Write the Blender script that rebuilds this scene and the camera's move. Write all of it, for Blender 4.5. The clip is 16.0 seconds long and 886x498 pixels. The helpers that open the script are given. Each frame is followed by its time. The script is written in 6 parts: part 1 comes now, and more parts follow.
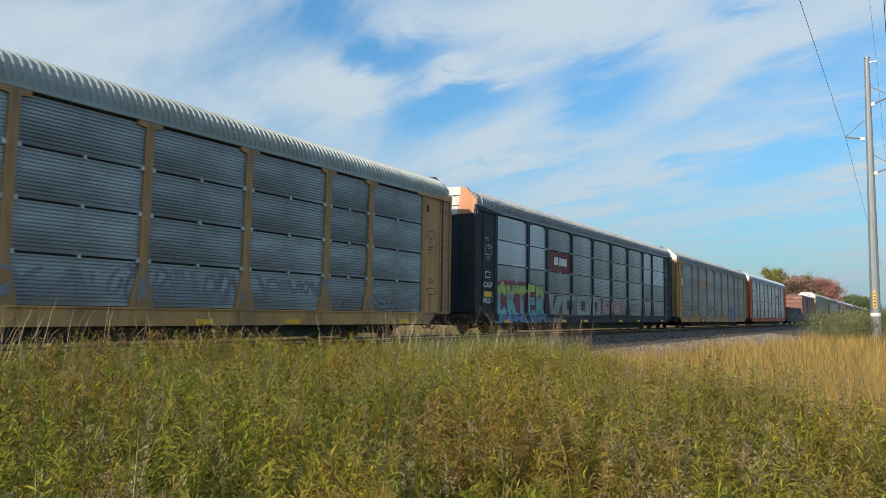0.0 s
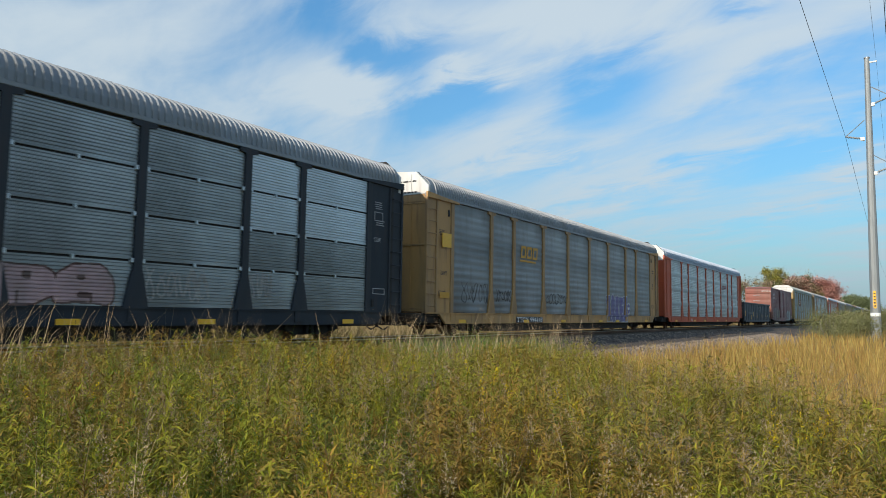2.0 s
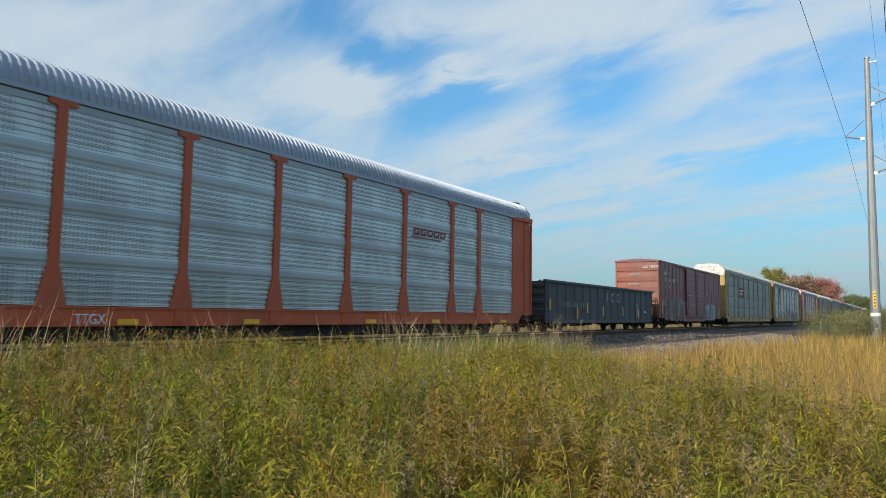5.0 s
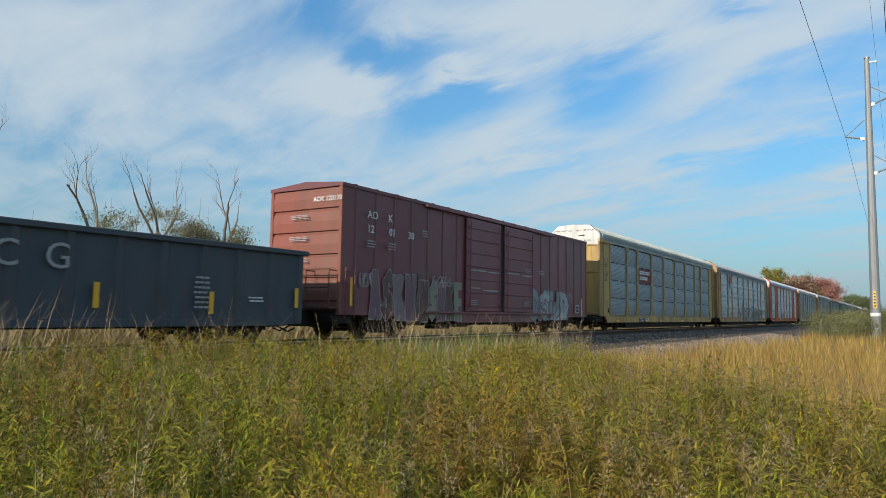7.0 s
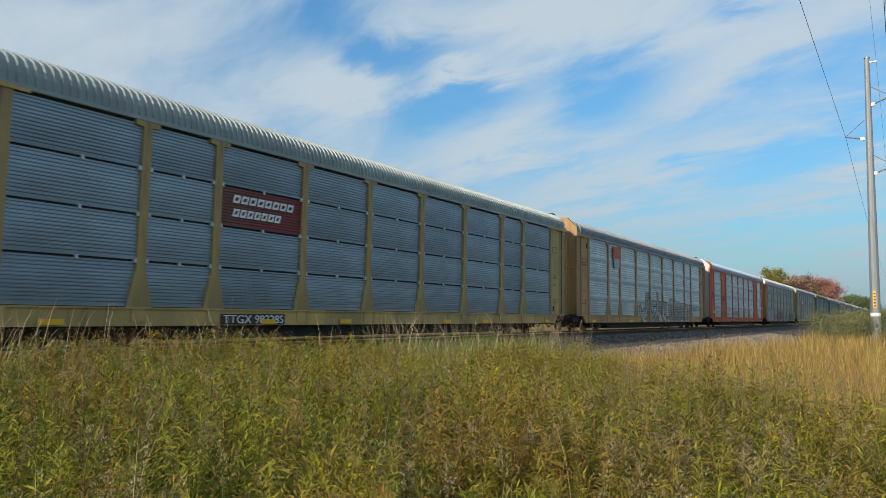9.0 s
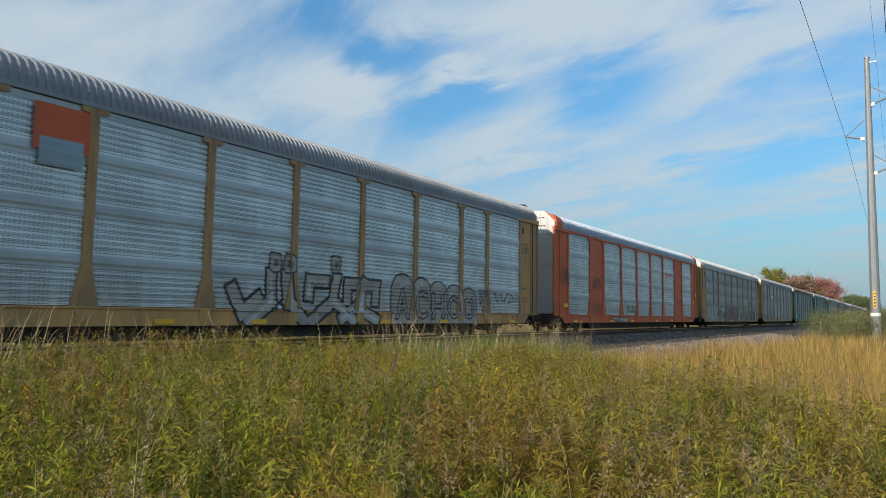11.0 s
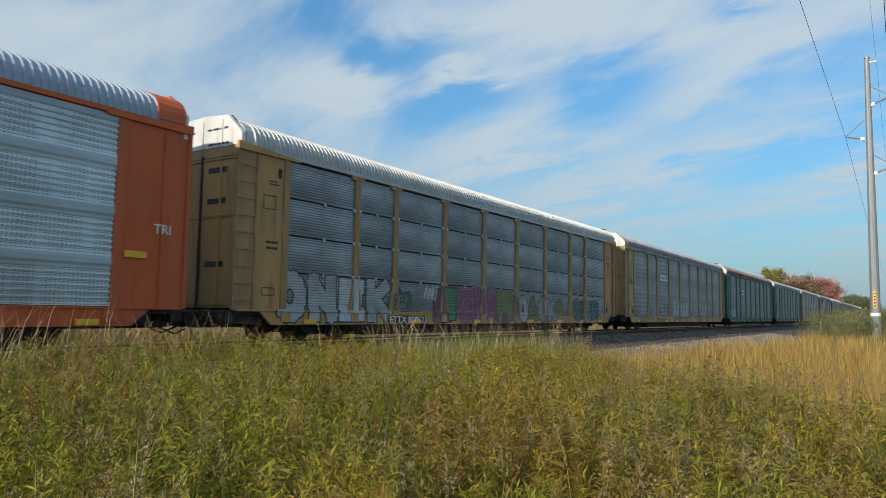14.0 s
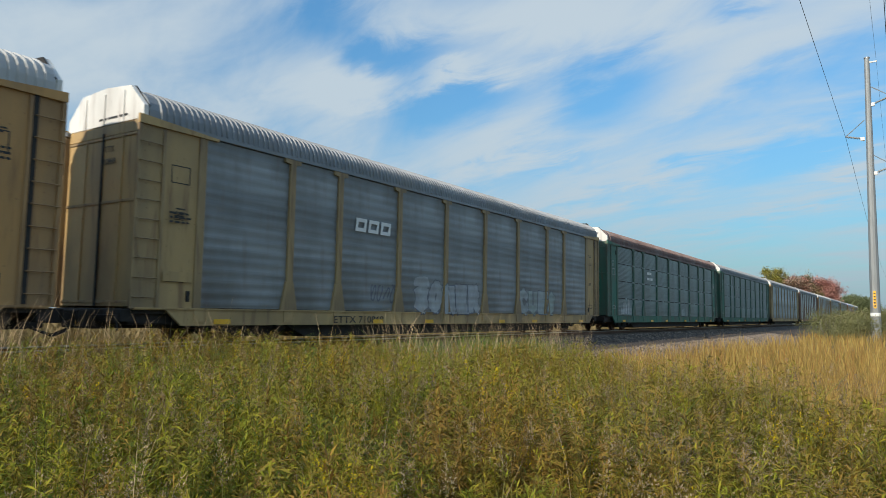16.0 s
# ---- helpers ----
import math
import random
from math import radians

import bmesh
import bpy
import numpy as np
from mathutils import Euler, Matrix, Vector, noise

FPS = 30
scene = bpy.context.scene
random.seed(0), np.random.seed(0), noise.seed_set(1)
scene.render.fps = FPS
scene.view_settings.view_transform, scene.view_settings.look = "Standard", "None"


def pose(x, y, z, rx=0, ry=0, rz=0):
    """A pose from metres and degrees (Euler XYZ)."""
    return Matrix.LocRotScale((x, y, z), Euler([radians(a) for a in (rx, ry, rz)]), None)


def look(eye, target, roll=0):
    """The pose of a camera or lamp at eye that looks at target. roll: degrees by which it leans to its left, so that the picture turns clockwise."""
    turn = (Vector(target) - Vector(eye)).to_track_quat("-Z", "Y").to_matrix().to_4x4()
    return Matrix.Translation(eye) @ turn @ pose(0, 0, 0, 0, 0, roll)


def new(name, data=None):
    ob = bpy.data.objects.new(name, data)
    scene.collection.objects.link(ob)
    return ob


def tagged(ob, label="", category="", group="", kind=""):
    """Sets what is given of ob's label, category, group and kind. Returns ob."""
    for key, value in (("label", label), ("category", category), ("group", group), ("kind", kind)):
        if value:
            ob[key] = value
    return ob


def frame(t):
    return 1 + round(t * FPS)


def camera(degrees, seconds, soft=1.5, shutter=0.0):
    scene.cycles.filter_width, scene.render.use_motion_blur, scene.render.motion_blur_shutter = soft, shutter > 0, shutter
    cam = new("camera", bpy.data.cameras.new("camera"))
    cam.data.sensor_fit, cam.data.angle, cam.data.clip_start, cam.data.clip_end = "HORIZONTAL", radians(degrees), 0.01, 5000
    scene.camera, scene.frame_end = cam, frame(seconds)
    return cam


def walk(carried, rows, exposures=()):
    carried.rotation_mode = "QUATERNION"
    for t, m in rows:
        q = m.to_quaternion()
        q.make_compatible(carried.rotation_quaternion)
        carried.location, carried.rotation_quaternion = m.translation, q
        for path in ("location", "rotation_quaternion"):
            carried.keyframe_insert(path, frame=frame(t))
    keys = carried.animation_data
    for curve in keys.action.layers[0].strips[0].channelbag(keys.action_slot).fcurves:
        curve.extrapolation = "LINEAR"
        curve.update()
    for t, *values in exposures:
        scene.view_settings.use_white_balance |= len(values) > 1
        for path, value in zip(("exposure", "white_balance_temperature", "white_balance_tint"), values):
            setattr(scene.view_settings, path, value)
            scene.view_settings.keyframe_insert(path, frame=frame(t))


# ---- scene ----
EYE = (0.0, 0.0, 1.0)          # rail top is z = 0, x runs along the track
YAW, PITCH, ROLL = radians(33.22), radians(5.25), 0.86
AIM = (math.cos(YAW) * math.cos(PITCH), math.sin(YAW) * math.cos(PITCH), 1.0 + math.sin(PITCH))
cam = camera(64.5, 16.0, soft=0.5, shutter=0.1)
walk(cam, [(0.0, look(EYE, AIM, ROLL)), (16.0, look(EYE, AIM, ROLL))], exposures=[(0.0, 0.10), (5.5, 0.10), (7.2, 0.02), (9.0, 0.0), (16.0, 0.0)])

SIDE = 13.57                   # near side of the train
AXIS = SIDE + 1.5              # middle of the track
GROUND = -0.85
RAIL = 0.16                    # top of the rails


# ---- world and sun ----
SUN_DIR = Vector((-0.90, 0.10, 0.42)).normalized()


def build_world():
    world = bpy.data.worlds.new("sky")
    world.use_nodes = True
    scene.world = world
    nt = world.node_tree
    nt.nodes.clear()
    n, l = nt.nodes.new, nt.links.new
    out, bg = n("ShaderNodeOutputWorld"), n("ShaderNodeBackground")
    sky = n("ShaderNodeTexSky")
    sky.sky_type, sky.sun_disc = "NISHITA", False
    sky.sun_elevation = math.asin(SUN_DIR.z)
    sky.sun_rotation = math.atan2(SUN_DIR.x, SUN_DIR.y)
    sky.air_density, sky.dust_density, sky.ozone_density = 1.1, 0.6, 2.2
    tc, sep = n("ShaderNodeTexCoord"), n("ShaderNodeSeparateXYZ")
    l(tc.outputs["Generated"], sep.inputs[0])

    def m(op, a, b=None, c=None):
        k = n("ShaderNodeMath")
        k.operation = op
        for i, v in enumerate((a, b, c)):
            if v is None:
                continue
            if isinstance(v, (int, float)):
                k.inputs[i].default_value = v
            else:
                l(v, k.inputs[i])
        return k.outputs[0]

    # cloud sheet in perspective: direction projected on a high plane, streaks drawn out along one heading
    up = m("ADD", m("MAXIMUM", sep.outputs[2], 0.0), 0.12)
    u, v = m("DIVIDE", sep.outputs[0], up), m("DIVIDE", sep.outputs[1], up)

    def field(scale, detail, heading, stretch, offset, rough, warp):
        c, s = math.cos(radians(heading)), math.sin(radians(heading))
        along = m("ADD", m("MULTIPLY", u, c / stretch), m("MULTIPLY", v, s / stretch))
        across = m("ADD", m("MULTIPLY", u, -s), m("MULTIPLY", v, c))
        comb = n("ShaderNodeCombineXYZ")
        l(along, comb.inputs[0]), l(across, comb.inputs[1])
        comb.inputs[2].default_value = offset
        t = n("ShaderNodeTexNoise")
        t.inputs["Scale"].default_value, t.inputs["Detail"].default_value = scale, detail
        t.inputs["Roughness"].default_value, t.inputs["Distortion"].default_value = rough, warp
        l(comb.outputs[0], t.inputs["Vector"])
        return t.outputs["Fac"]

    big = field(0.8, 3, 63, 1.5, 4.0, 0.5, 0.3)
    streak = field(2.2, 5, 63, 2.3, 1.3, 0.55, 0.9)
    fine = field(6.0, 6, 72, 2.0, 2.2, 0.58, 0.6)
    deg = 57.29578
    warp = m("MULTIPLY", m("SUBTRACT", streak, 0.5), 9.0)
    az = m("ADD", m("MULTIPLY", m("ARCTAN2", sep.outputs[1], sep.outputs[0]), deg), warp)
    el = m("ADD", m("MULTIPLY", m("ARCSINE", sep.outputs[2]), deg), m("MULTIPLY", m("SUBTRACT", fine, 0.5), 5.0))
    total = m("ADD", m("ADD", m("MULTIPLY", big, 0.62), m("MULTIPLY", streak, 0.78)), m("MULTIPLY", fine, 0.40))
    for a0, e0, ra, re, rot, amp in CLOUDS:
        c, s = math.cos(radians(rot)), math.sin(radians(rot))
        da, de = m("SUBTRACT", a0, az), m("SUBTRACT", el, e0)
        p = m("DIVIDE", m("ADD", m("MULTIPLY", da, c), m("MULTIPLY", de, s)), ra)
        q = m("DIVIDE", m("SUBTRACT", m("MULTIPLY", de, c), m("MULTIPLY", da, s)), re)
        g = m("POWER", 2.718, m("MULTIPLY", m("ADD", m("MULTIPLY", p, p), m("MULTIPLY", q, q)), -0.8))
        total = m("ADD", total, m("MULTIPLY", g, amp * 0.42))
    ramp = n("ShaderNodeMapRange")
    ramp.interpolation_type = "SMOOTHSTEP"
    ramp.inputs["From Min"].default_value, ramp.inputs["From Max"].default_value = 0.62, 1.22
    l(total, ramp.inputs[0])
    # thin haze towards the horizon
    haze = m("POWER", m("SUBTRACT", 1.0, m("MINIMUM", m("MAXIMUM", sep.outputs[2], 0.0), 1.0)), 8.5)
    tint = n("ShaderNodeMix")
    tint.data_type, tint.blend_type = "RGBA", "MULTIPLY"
    tint.inputs[0].default_value = 1.0
    l(sky.outputs[0], tint.inputs[6])
    even = n("ShaderNodeVectorMath")
    even.operation = "SCALE"
    even.inputs[0].default_value = SKY_TINT[:3]
    l(m("ADD", 0.62, m("MULTIPLY", m("MAXIMUM", sep.outputs[2], 0.0), 1.05)), even.inputs["Scale"])
    l(even.outputs[0], tint.inputs[7])
    mix = n("ShaderNodeMix")
    mix.data_type = "RGBA"
    l(m("MULTIPLY", ramp.outputs[0], 0.9), mix.inputs[0]), l(tint.outputs[2], mix.inputs[6])
    mix.inputs[7].default_value = CLOUD_WHITE
    mix2 = n("ShaderNodeMix")
    mix2.data_type = "RGBA"
    l(m("MULTIPLY", haze, 0.96), mix2.inputs[0]), l(mix.outputs[2], mix2.inputs[6])
    mix2.inputs[7].default_value = HAZE
    l(mix2.outputs[2], bg.inputs[0])
    bg.inputs[1].default_value = SKY_STRENGTH
    l(bg.outputs[0], out.inputs[0])


# thin and thick places of the cloud sheet: azimuth, height, half width, half depth, tilt in degrees, amount
CLOUDS = [
    (37.9, 20.7, 3.6, 1.4, 0, -1.00), (33.1, 16.9, 5.1, 1.3, 12, -0.90), (19.5, 17.5, 4.1, 1.7, 16, -0.95), (42.7, 22.9, 3.4, 1.3, 8, -0.60),
    (25.1, 12.0, 2.9, 0.7, 8, -0.45), (5.1, 12.3, 4.3, 1.0, 14, -0.60), (10.2, 23.0, 2.4, 0.7, 0, -0.70), (41.8, 18.0, 3.0, 1.2, 5, 0.85),
    (25.2, 23.5, 11.1, 1.9, 0, 0.50), (27.9, 14.2, 6.3, 1.5, 20, 0.75), (32.0, 19.4, 2.2, 0.7, 10, 0.80), (9.9, 18.9, 9.2, 1.5, 18, 0.45),
    (18.0, 11.3, 10.6, 1.2, 18, 0.75), (3.0, 10.7, 2.9, 0.5, 8, 0.80), (7.8, 8.3, 7.2, 0.8, 10, 0.60), (57.1, 15.8, 15.9, 5.5, 0, 0.40),
]
CLOUD_WHITE = (5.7, 6.6, 7.2, 1)
HAZE = (2.85, 4.0, 4.85, 1)
SKY_TINT = (0.80, 1.38, 1.62, 1)
SKY_STRENGTH = 0.10
build_world()
sun = new("sun", bpy.data.lights.new("sun", "SUN"))
sun.data.energy, sun.data.angle, sun.data.color = 4.6, radians(1.2), (1.0, 0.90, 0.76)
sun.matrix_world = look((-60, 20, 40), tuple(Vector((-60, 20, 40)) - SUN_DIR))


# ---- materials ----
def material(name, base, rough=0.6, metal=0.0, vary=0.25, scale=3.0, stretch=(1, 1, 1), dirt=None, dirt_amount=0.4, dirt_scale=(1, 1, 1),
             bump=0.0, bump_scale=40.0, island=0.0, per_object=0.0, dots=0.0, cells=0.0, plant=False, rust=0.0, subsurface=None, spread=None, spec=None):
    """Painted or natural surface: tone that varies at two scales, dirt with a shape of its own, fine relief."""
    mat = bpy.data.materials.new(name)
    mat.use_nodes = True
    nt = mat.node_tree
    n, l = nt.nodes.new, nt.links.new
    bsdf = nt.nodes["Principled BSDF"]
    bsdf.inputs["Roughness"].default_value, bsdf.inputs["Metallic"].default_value = rough, metal
    if spec is not None:
        bsdf.inputs["Specular IOR Level"].default_value = spec
    tc = n("ShaderNodeTexCoord")

    def noise_tex(s, detail, st, seed=0.0):
        mp = n("ShaderNodeMapping")
        mp.inputs["Scale"].default_value = st
        mp.inputs["Location"].default_value = (seed, seed, seed)
        l(tc.outputs["Object"], mp.inputs[0])
        t = n("ShaderNodeTexNoise")
        t.inputs["Scale"].default_value, t.inputs["Detail"].default_value = s, detail
        l(mp.outputs[0], t.inputs["Vector"])
        return t.outputs["Fac"]

    def ramp_of(fac, a, b):
        r = n("ShaderNodeMapRange")
        r.inputs["From Min"].default_value, r.inputs["From Max"].default_value = a, b
        l(fac, r.inputs["Value"])
        return r.outputs[0]

    def mixed(fac, a, b, mode="MIX"):
        k = n("ShaderNodeMix")
        k.data_type, k.blend_type = "RGBA", mode
        for sock, v in ((0, fac), (6, a), (7, b)):
            if isinstance(v, (float, int)):
                k.inputs[sock].default_value = v
            elif isinstance(v, tuple):
                k.inputs[sock].default_value = (*v, 1)
            else:
                l(v, k.inputs[sock])
        return k.outputs[2]

    lo = tuple(c * (1 - vary) for c in base)
    hi = tuple(min(1, c * (1 + vary)) for c in base)
    col = mixed(ramp_of(noise_tex(scale, 5, stretch), 0.3, 0.7), lo, hi)
    col = mixed(0.5, col, mixed(ramp_of(noise_tex(scale * 0.12, 3, stretch, 3.0), 0.35, 0.65), lo, hi))
    if dirt:
        f = n("ShaderNodeMath")
        f.operation = "MULTIPLY"
        l(ramp_of(noise_tex(1.4, 6, dirt_scale, 9.0), 0.42, 0.72), f.inputs[0])
        f.inputs[1].default_value = dirt_amount
        col = mixed(f.outputs[0], col, dirt)
    if rust:
        # runs and scabs of rust, and broad grime in long vertical runs
        for amount, tex, lo_, hi_, tone in ((rust, noise_tex(2.6, 8, (1.6, 1.6, 0.22), 14.0), 0.56, 0.70, (0.13, 0.055, 0.028)), (rust * 0.9, noise_tex(0.55, 7, (1, 1, 0.5), 21.0), 0.48, 0.70, (0.085, 0.07, 0.055)),
                                            (rust, noise_tex(16, 5, (1, 1, 0.7), 31.0), 0.66, 0.74, (0.10, 0.045, 0.025))):
            f = n("ShaderNodeMath")
            f.operation = "MULTIPLY"
            l(ramp_of(tex, lo_, hi_), f.inputs[0])
            f.inputs[1].default_value = amount
            col = mixed(f.outputs[0], col, tone)
    if island or per_object:
        if plant:
            # one tone for each plant, with a little change from leaf to leaf
            at, mk = n("ShaderNodeAttribute"), n("ShaderNodeMath")
            at.attribute_name = "tint"
            mk.operation = "MULTIPLY_ADD"
            l(n("ShaderNodeNewGeometry").outputs["Random Per Island"], mk.inputs[0])
            mk.inputs[1].default_value = 0.30
            l(at.outputs["Fac"], mk.inputs[2])
            src = mk.outputs[0]
        else:
            src = n("ShaderNodeNewGeometry").outputs["Random Per Island"] if island else n("ShaderNodeObjectInfo").outputs["Random"]
        if spread:
            r = n("ShaderNodeValToRGB")
            r.color_ramp.interpolation = "LINEAR"
            el = r.color_ramp.elements
            while len(el) < len(spread):
                el.new(0.5)
            for i, c in enumerate(spread):
                el[i].position, el[i].color = i / (len(spread) - 1), (*c, 1)
            l(src, r.inputs[0])
            col = mixed(island or per_object, col, r.outputs[0])
        else:
            a = island or per_object
            col = mixed(1.0, col, mixed(src, (1 - a,) * 3, (1 + a,) * 3), "MULTIPLY")
    if cells:
        # single stones: a tone for each, the shade between them put into the colour
        vo = n("ShaderNodeTexVoronoi")
        vo.inputs["Scale"].default_value = cells
        l(tc.outputs["Object"], vo.inputs["Vector"])
        bw = n("ShaderNodeSeparateColor")
        l(vo.outputs["Color"], bw.inputs[0])
        col = mixed(1.0, col, mixed(bw.outputs[0], (0.45, 0.43, 0.42), (1.55, 1.5, 1.45)), "MULTIPLY")
        col = mixed(1.0, col, mixed(ramp_of(vo.outputs["Distance"], 0.25, 0.62), (1.0, 1.0, 1.0), (0.25, 0.24, 0.23)), "MULTIPLY")
    if dots:
        # rows of small punched slots, in columns of uneven strength
        sp = n("ShaderNodeSeparateXYZ")
        l(tc.outputs["Object"], sp.inputs[0])

        def op(kind, a, b):
            k = n("ShaderNodeMath")
            k.operation = kind
            for i, v in enumerate((a, b)):
                if isinstance(v, float):
                    k.inputs[i].default_value = v
                else:
                    l(v, k.inputs[i])
            return k.outputs[0]
        along = op("LESS_THAN", op("FRACT", op("DIVIDE", sp.outputs[0], 0.085), 0.0), 0.55)
        rows_ = op("LESS_THAN", op("FRACT", op("DIVIDE", op("ADD", sp.outputs[2], 0.045), 0.061), 0.0), 0.36)
        gate = ramp_of(noise_tex(2.2, 2, (1, 1, 0.12), 2.0), 0.36, 0.50)
        col = mixed(op("MULTIPLY", op("MULTIPLY", along, rows_), op("MULTIPLY", gate, dots)), col, (0.03, 0.032, 0.035))
    l(col, bsdf.inputs["Base Color"])
    rg = n("ShaderNodeMapRange")
    rg.inputs["To Min"].default_value, rg.inputs["To Max"].default_value = max(0.05, rough - 0.12), min(1, rough + 0.12)
    l(noise_tex(scale * 2, 4, stretch, 5.0), rg.inputs["Value"])
    l(rg.outputs[0], bsdf.inputs["Roughness"])
    if bump:
        b = n("ShaderNodeBump")
        b.inputs["Strength"].default_value, b.inputs["Distance"].default_value = bump, 0.02
        l(noise_tex(bump_scale, 4, (1, 1, 1)), b.inputs["Height"])
        l(b.outputs[0], bsdf.inputs["Normal"])
    if subsurface:
        tr, mx = n("ShaderNodeBsdfTranslucent"), n("ShaderNodeMixShader")
        l(col, tr.inputs[0])
        mx.inputs[0].default_value = subsurface
        l(bsdf.outputs[0], mx.inputs[1]), l(tr.outputs[0], mx.inputs[2])
        l(mx.outputs[0], nt.nodes["Material Output"].inputs[0])
    return mat


DUST = (0.17, 0.13, 0.09)
STREAK = (0.9, 0.9, 0.12)


def paint(name, base, rough=0.62, metal=0.0, dirt=DUST, amount=0.45, rust=0.6, spec=None):
    return material(name, base, rough, metal, 0.16, 1.6, (1, 1, 0.35), dirt, amount, STREAK, 0.15, 30, rust=rust, spec=spec)


YELLOW = paint("yellow_car_paint", (0.50, 0.27, 0.088), amount=0.42, rust=0.5)
GOLD = paint("dull_gold_paint", (0.51, 0.335, 0.105), amount=0.42, rust=0.45)
OCHRE = paint("faded_ochre_paint", (0.46, 0.31, 0.13))
BLACKCAR = paint("black_car_paint", (0.022, 0.029, 0.038), amount=0.08, rust=0.10, spec=0.25)
RED = paint("red_brown_paint", (0.50, 0.088, 0.028), amount=0.10, rust=0.22)
ORANGE = paint("orange_paint", (0.56, 0.100, 0.018), amount=0.07, rust=0.24)
GREEN = paint("green_paint", (0.03, 0.15, 0.10))
BROWN = paint("brown_paint", (0.19, 0.07, 0.045))
BOXEND = paint("faded_orange_brown_paint", (0.235, 0.068, 0.046), amount=0.3, rust=0.35)
BOXRED = paint("boxcar_red_paint", (0.185, 0.050, 0.058), rough=0.46, dirt=(0.105, 0.055, 0.063), amount=0.35, rust=0.4)
GONDOLA = paint("gondola_black_paint", (0.045, 0.057, 0.070), dirt=(0.07, 0.075, 0.08), amount=0.3, rust=0.25)
WHITECAP = paint("white_end_paint", (0.74, 0.73, 0.69), amount=0.25, rust=0.3)
ORANGECAP = paint("orange_end_paint", (0.62, 0.26, 0.12), amount=0.2, rust=0.3)
GALV = material("galvanised_panel", (0.25, 0.315, 0.36), 0.40, 0.5, 0.30, 2.4, (0.22, 1, 3.4), (0.15, 0.15, 0.135), 0.5, (0.35, 1, 0.8), 0.1, 25, per_object=0.12)
GREYPANEL = material("weathered_grey_panel", (0.29, 0.33, 0.35), 0.42, 0.45, 0.34, 2.4, (0.22, 1, 3.4), (0.075, 0.07, 0.06), 0.62, (0.35, 1, 0.9), 0.1, 25, per_object=0.16, rust=0.16)
BLACKPANEL = material("dark_grey_panel", (0.30, 0.325, 0.33), 0.34, 0.5, 0.32, 2.4, (0.35, 1, 3.0), (0.07, 0.07, 0.065), 0.5, (0.5, 1, 0.4), 0.1, 25, per_object=0.2)
BRIGHTPANEL = material("new_silver_panel", (0.50, 0.55, 0.58), 0.35, 0.5, 0.15, 2.2, (0.35, 1, 3.0), (0.25, 0.25, 0.24), 0.3, (0.5, 1, 0.4), 0.1, 25, per_object=0.08)
SMOOTHPANEL = material("sooty_grey_panel", (0.225, 0.24, 0.245), 0.48, 0.22, 0.42, 2.6, (0.12, 1, 2.2), (0.09, 0.085, 0.075), 0.6, (0.7, 1, 0.35), 0.1, 25, per_object=0.10, rust=0.18)
SILVER = material("bright_silver_panel", (0.57, 0.635, 0.655), 0.36, 0.5, 0.18, 2.2, (0.35, 1, 3.0), (0.26, 0.26, 0.25), 0.45, (0.5, 1, 0.4), 0.1, 25, per_object=0.08, dots=0.85)
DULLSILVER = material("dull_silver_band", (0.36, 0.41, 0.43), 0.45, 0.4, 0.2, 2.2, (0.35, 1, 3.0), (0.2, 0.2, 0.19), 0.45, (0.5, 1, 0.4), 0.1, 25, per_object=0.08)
ROOFGREEN = material("green_grey_roof_metal", (0.27, 0.30, 0.285), 0.5, 0.25, 0.15, 1.2, (1, 1, 1), (0.20, 0.19, 0.17), 0.4, (1, 1, 0.3))
GREENPANEL = material("green_grey_panel", (0.18, 0.235, 0.235), 0.42, 0.4, 0.2, 2.2, (0.35, 1, 3.0), (0.10, 0.10, 0.09), 0.5, (0.5, 1, 0.4), 0.1, 25, per_object=0.12)
ROOFGREY = material("grey_roof_metal", (0.22, 0.24, 0.26), 0.55, 0.25, 0.15, 1.2, (1, 1, 1), (0.20, 0.18, 0.16), 0.4, (1, 1, 0.3))
ROOFWHITE = material("pale_roof_metal", (0.43, 0.435, 0.425), 0.5, 0.2, 0.12, 1.2, (1, 1, 1), (0.35, 0.33, 0.30), 0.4, (1, 1, 0.3))
ROOFBLUE = material("blue_grey_roof_metal", (0.30, 0.35, 0.42), 0.5, 0.3, 0.1, 1.2, (1, 1, 1), (0.30, 0.31, 0.32), 0.3, (1, 1, 0.3))
ROOFRUST = material("rusted_roof_metal", (0.18, 0.115, 0.10), 0.7, 0.1, 0.25, 1.2, (1, 1, 1), (0.30, 0.28, 0.27), 0.4, (1, 1, 0.3))
# grimy running gear, and flat black standing in for shade in gaps
UNDER = material("grimy_underframe_and_gap_shade", (0.025, 0.022, 0.02), 0.8, 0.1, 0.3, 4, bump=0.3)
STEEL = material("worn_steel", (0.30, 0.28, 0.26), 0.35, 0.9, 0.2, 6)
RUSTY = material("rusty_steel", (0.12, 0.065, 0.04), 0.75, 0.3, 0.3, 8, bump=0.2)
REFLECT = material("yellow_reflector", (0.78, 0.41, 0.015), 0.4, 0, 0.08, 8)
WHITEPAINT = material("white_lettering_paint", (0.72, 0.72, 0.70), 0.6, 0, 0.12, 6)
BLACKPAINT = material("black_lettering_paint", (0.02, 0.02, 0.02), 0.6, 0, 0.1, 6)
FADED = material("faded_lettering_paint", (0.33, 0.33, 0.33), 0.7, 0, 0.3, 9)
MAROON = paint("maroon_sign_paint", (0.20, 0.03, 0.035), amount=0.2)
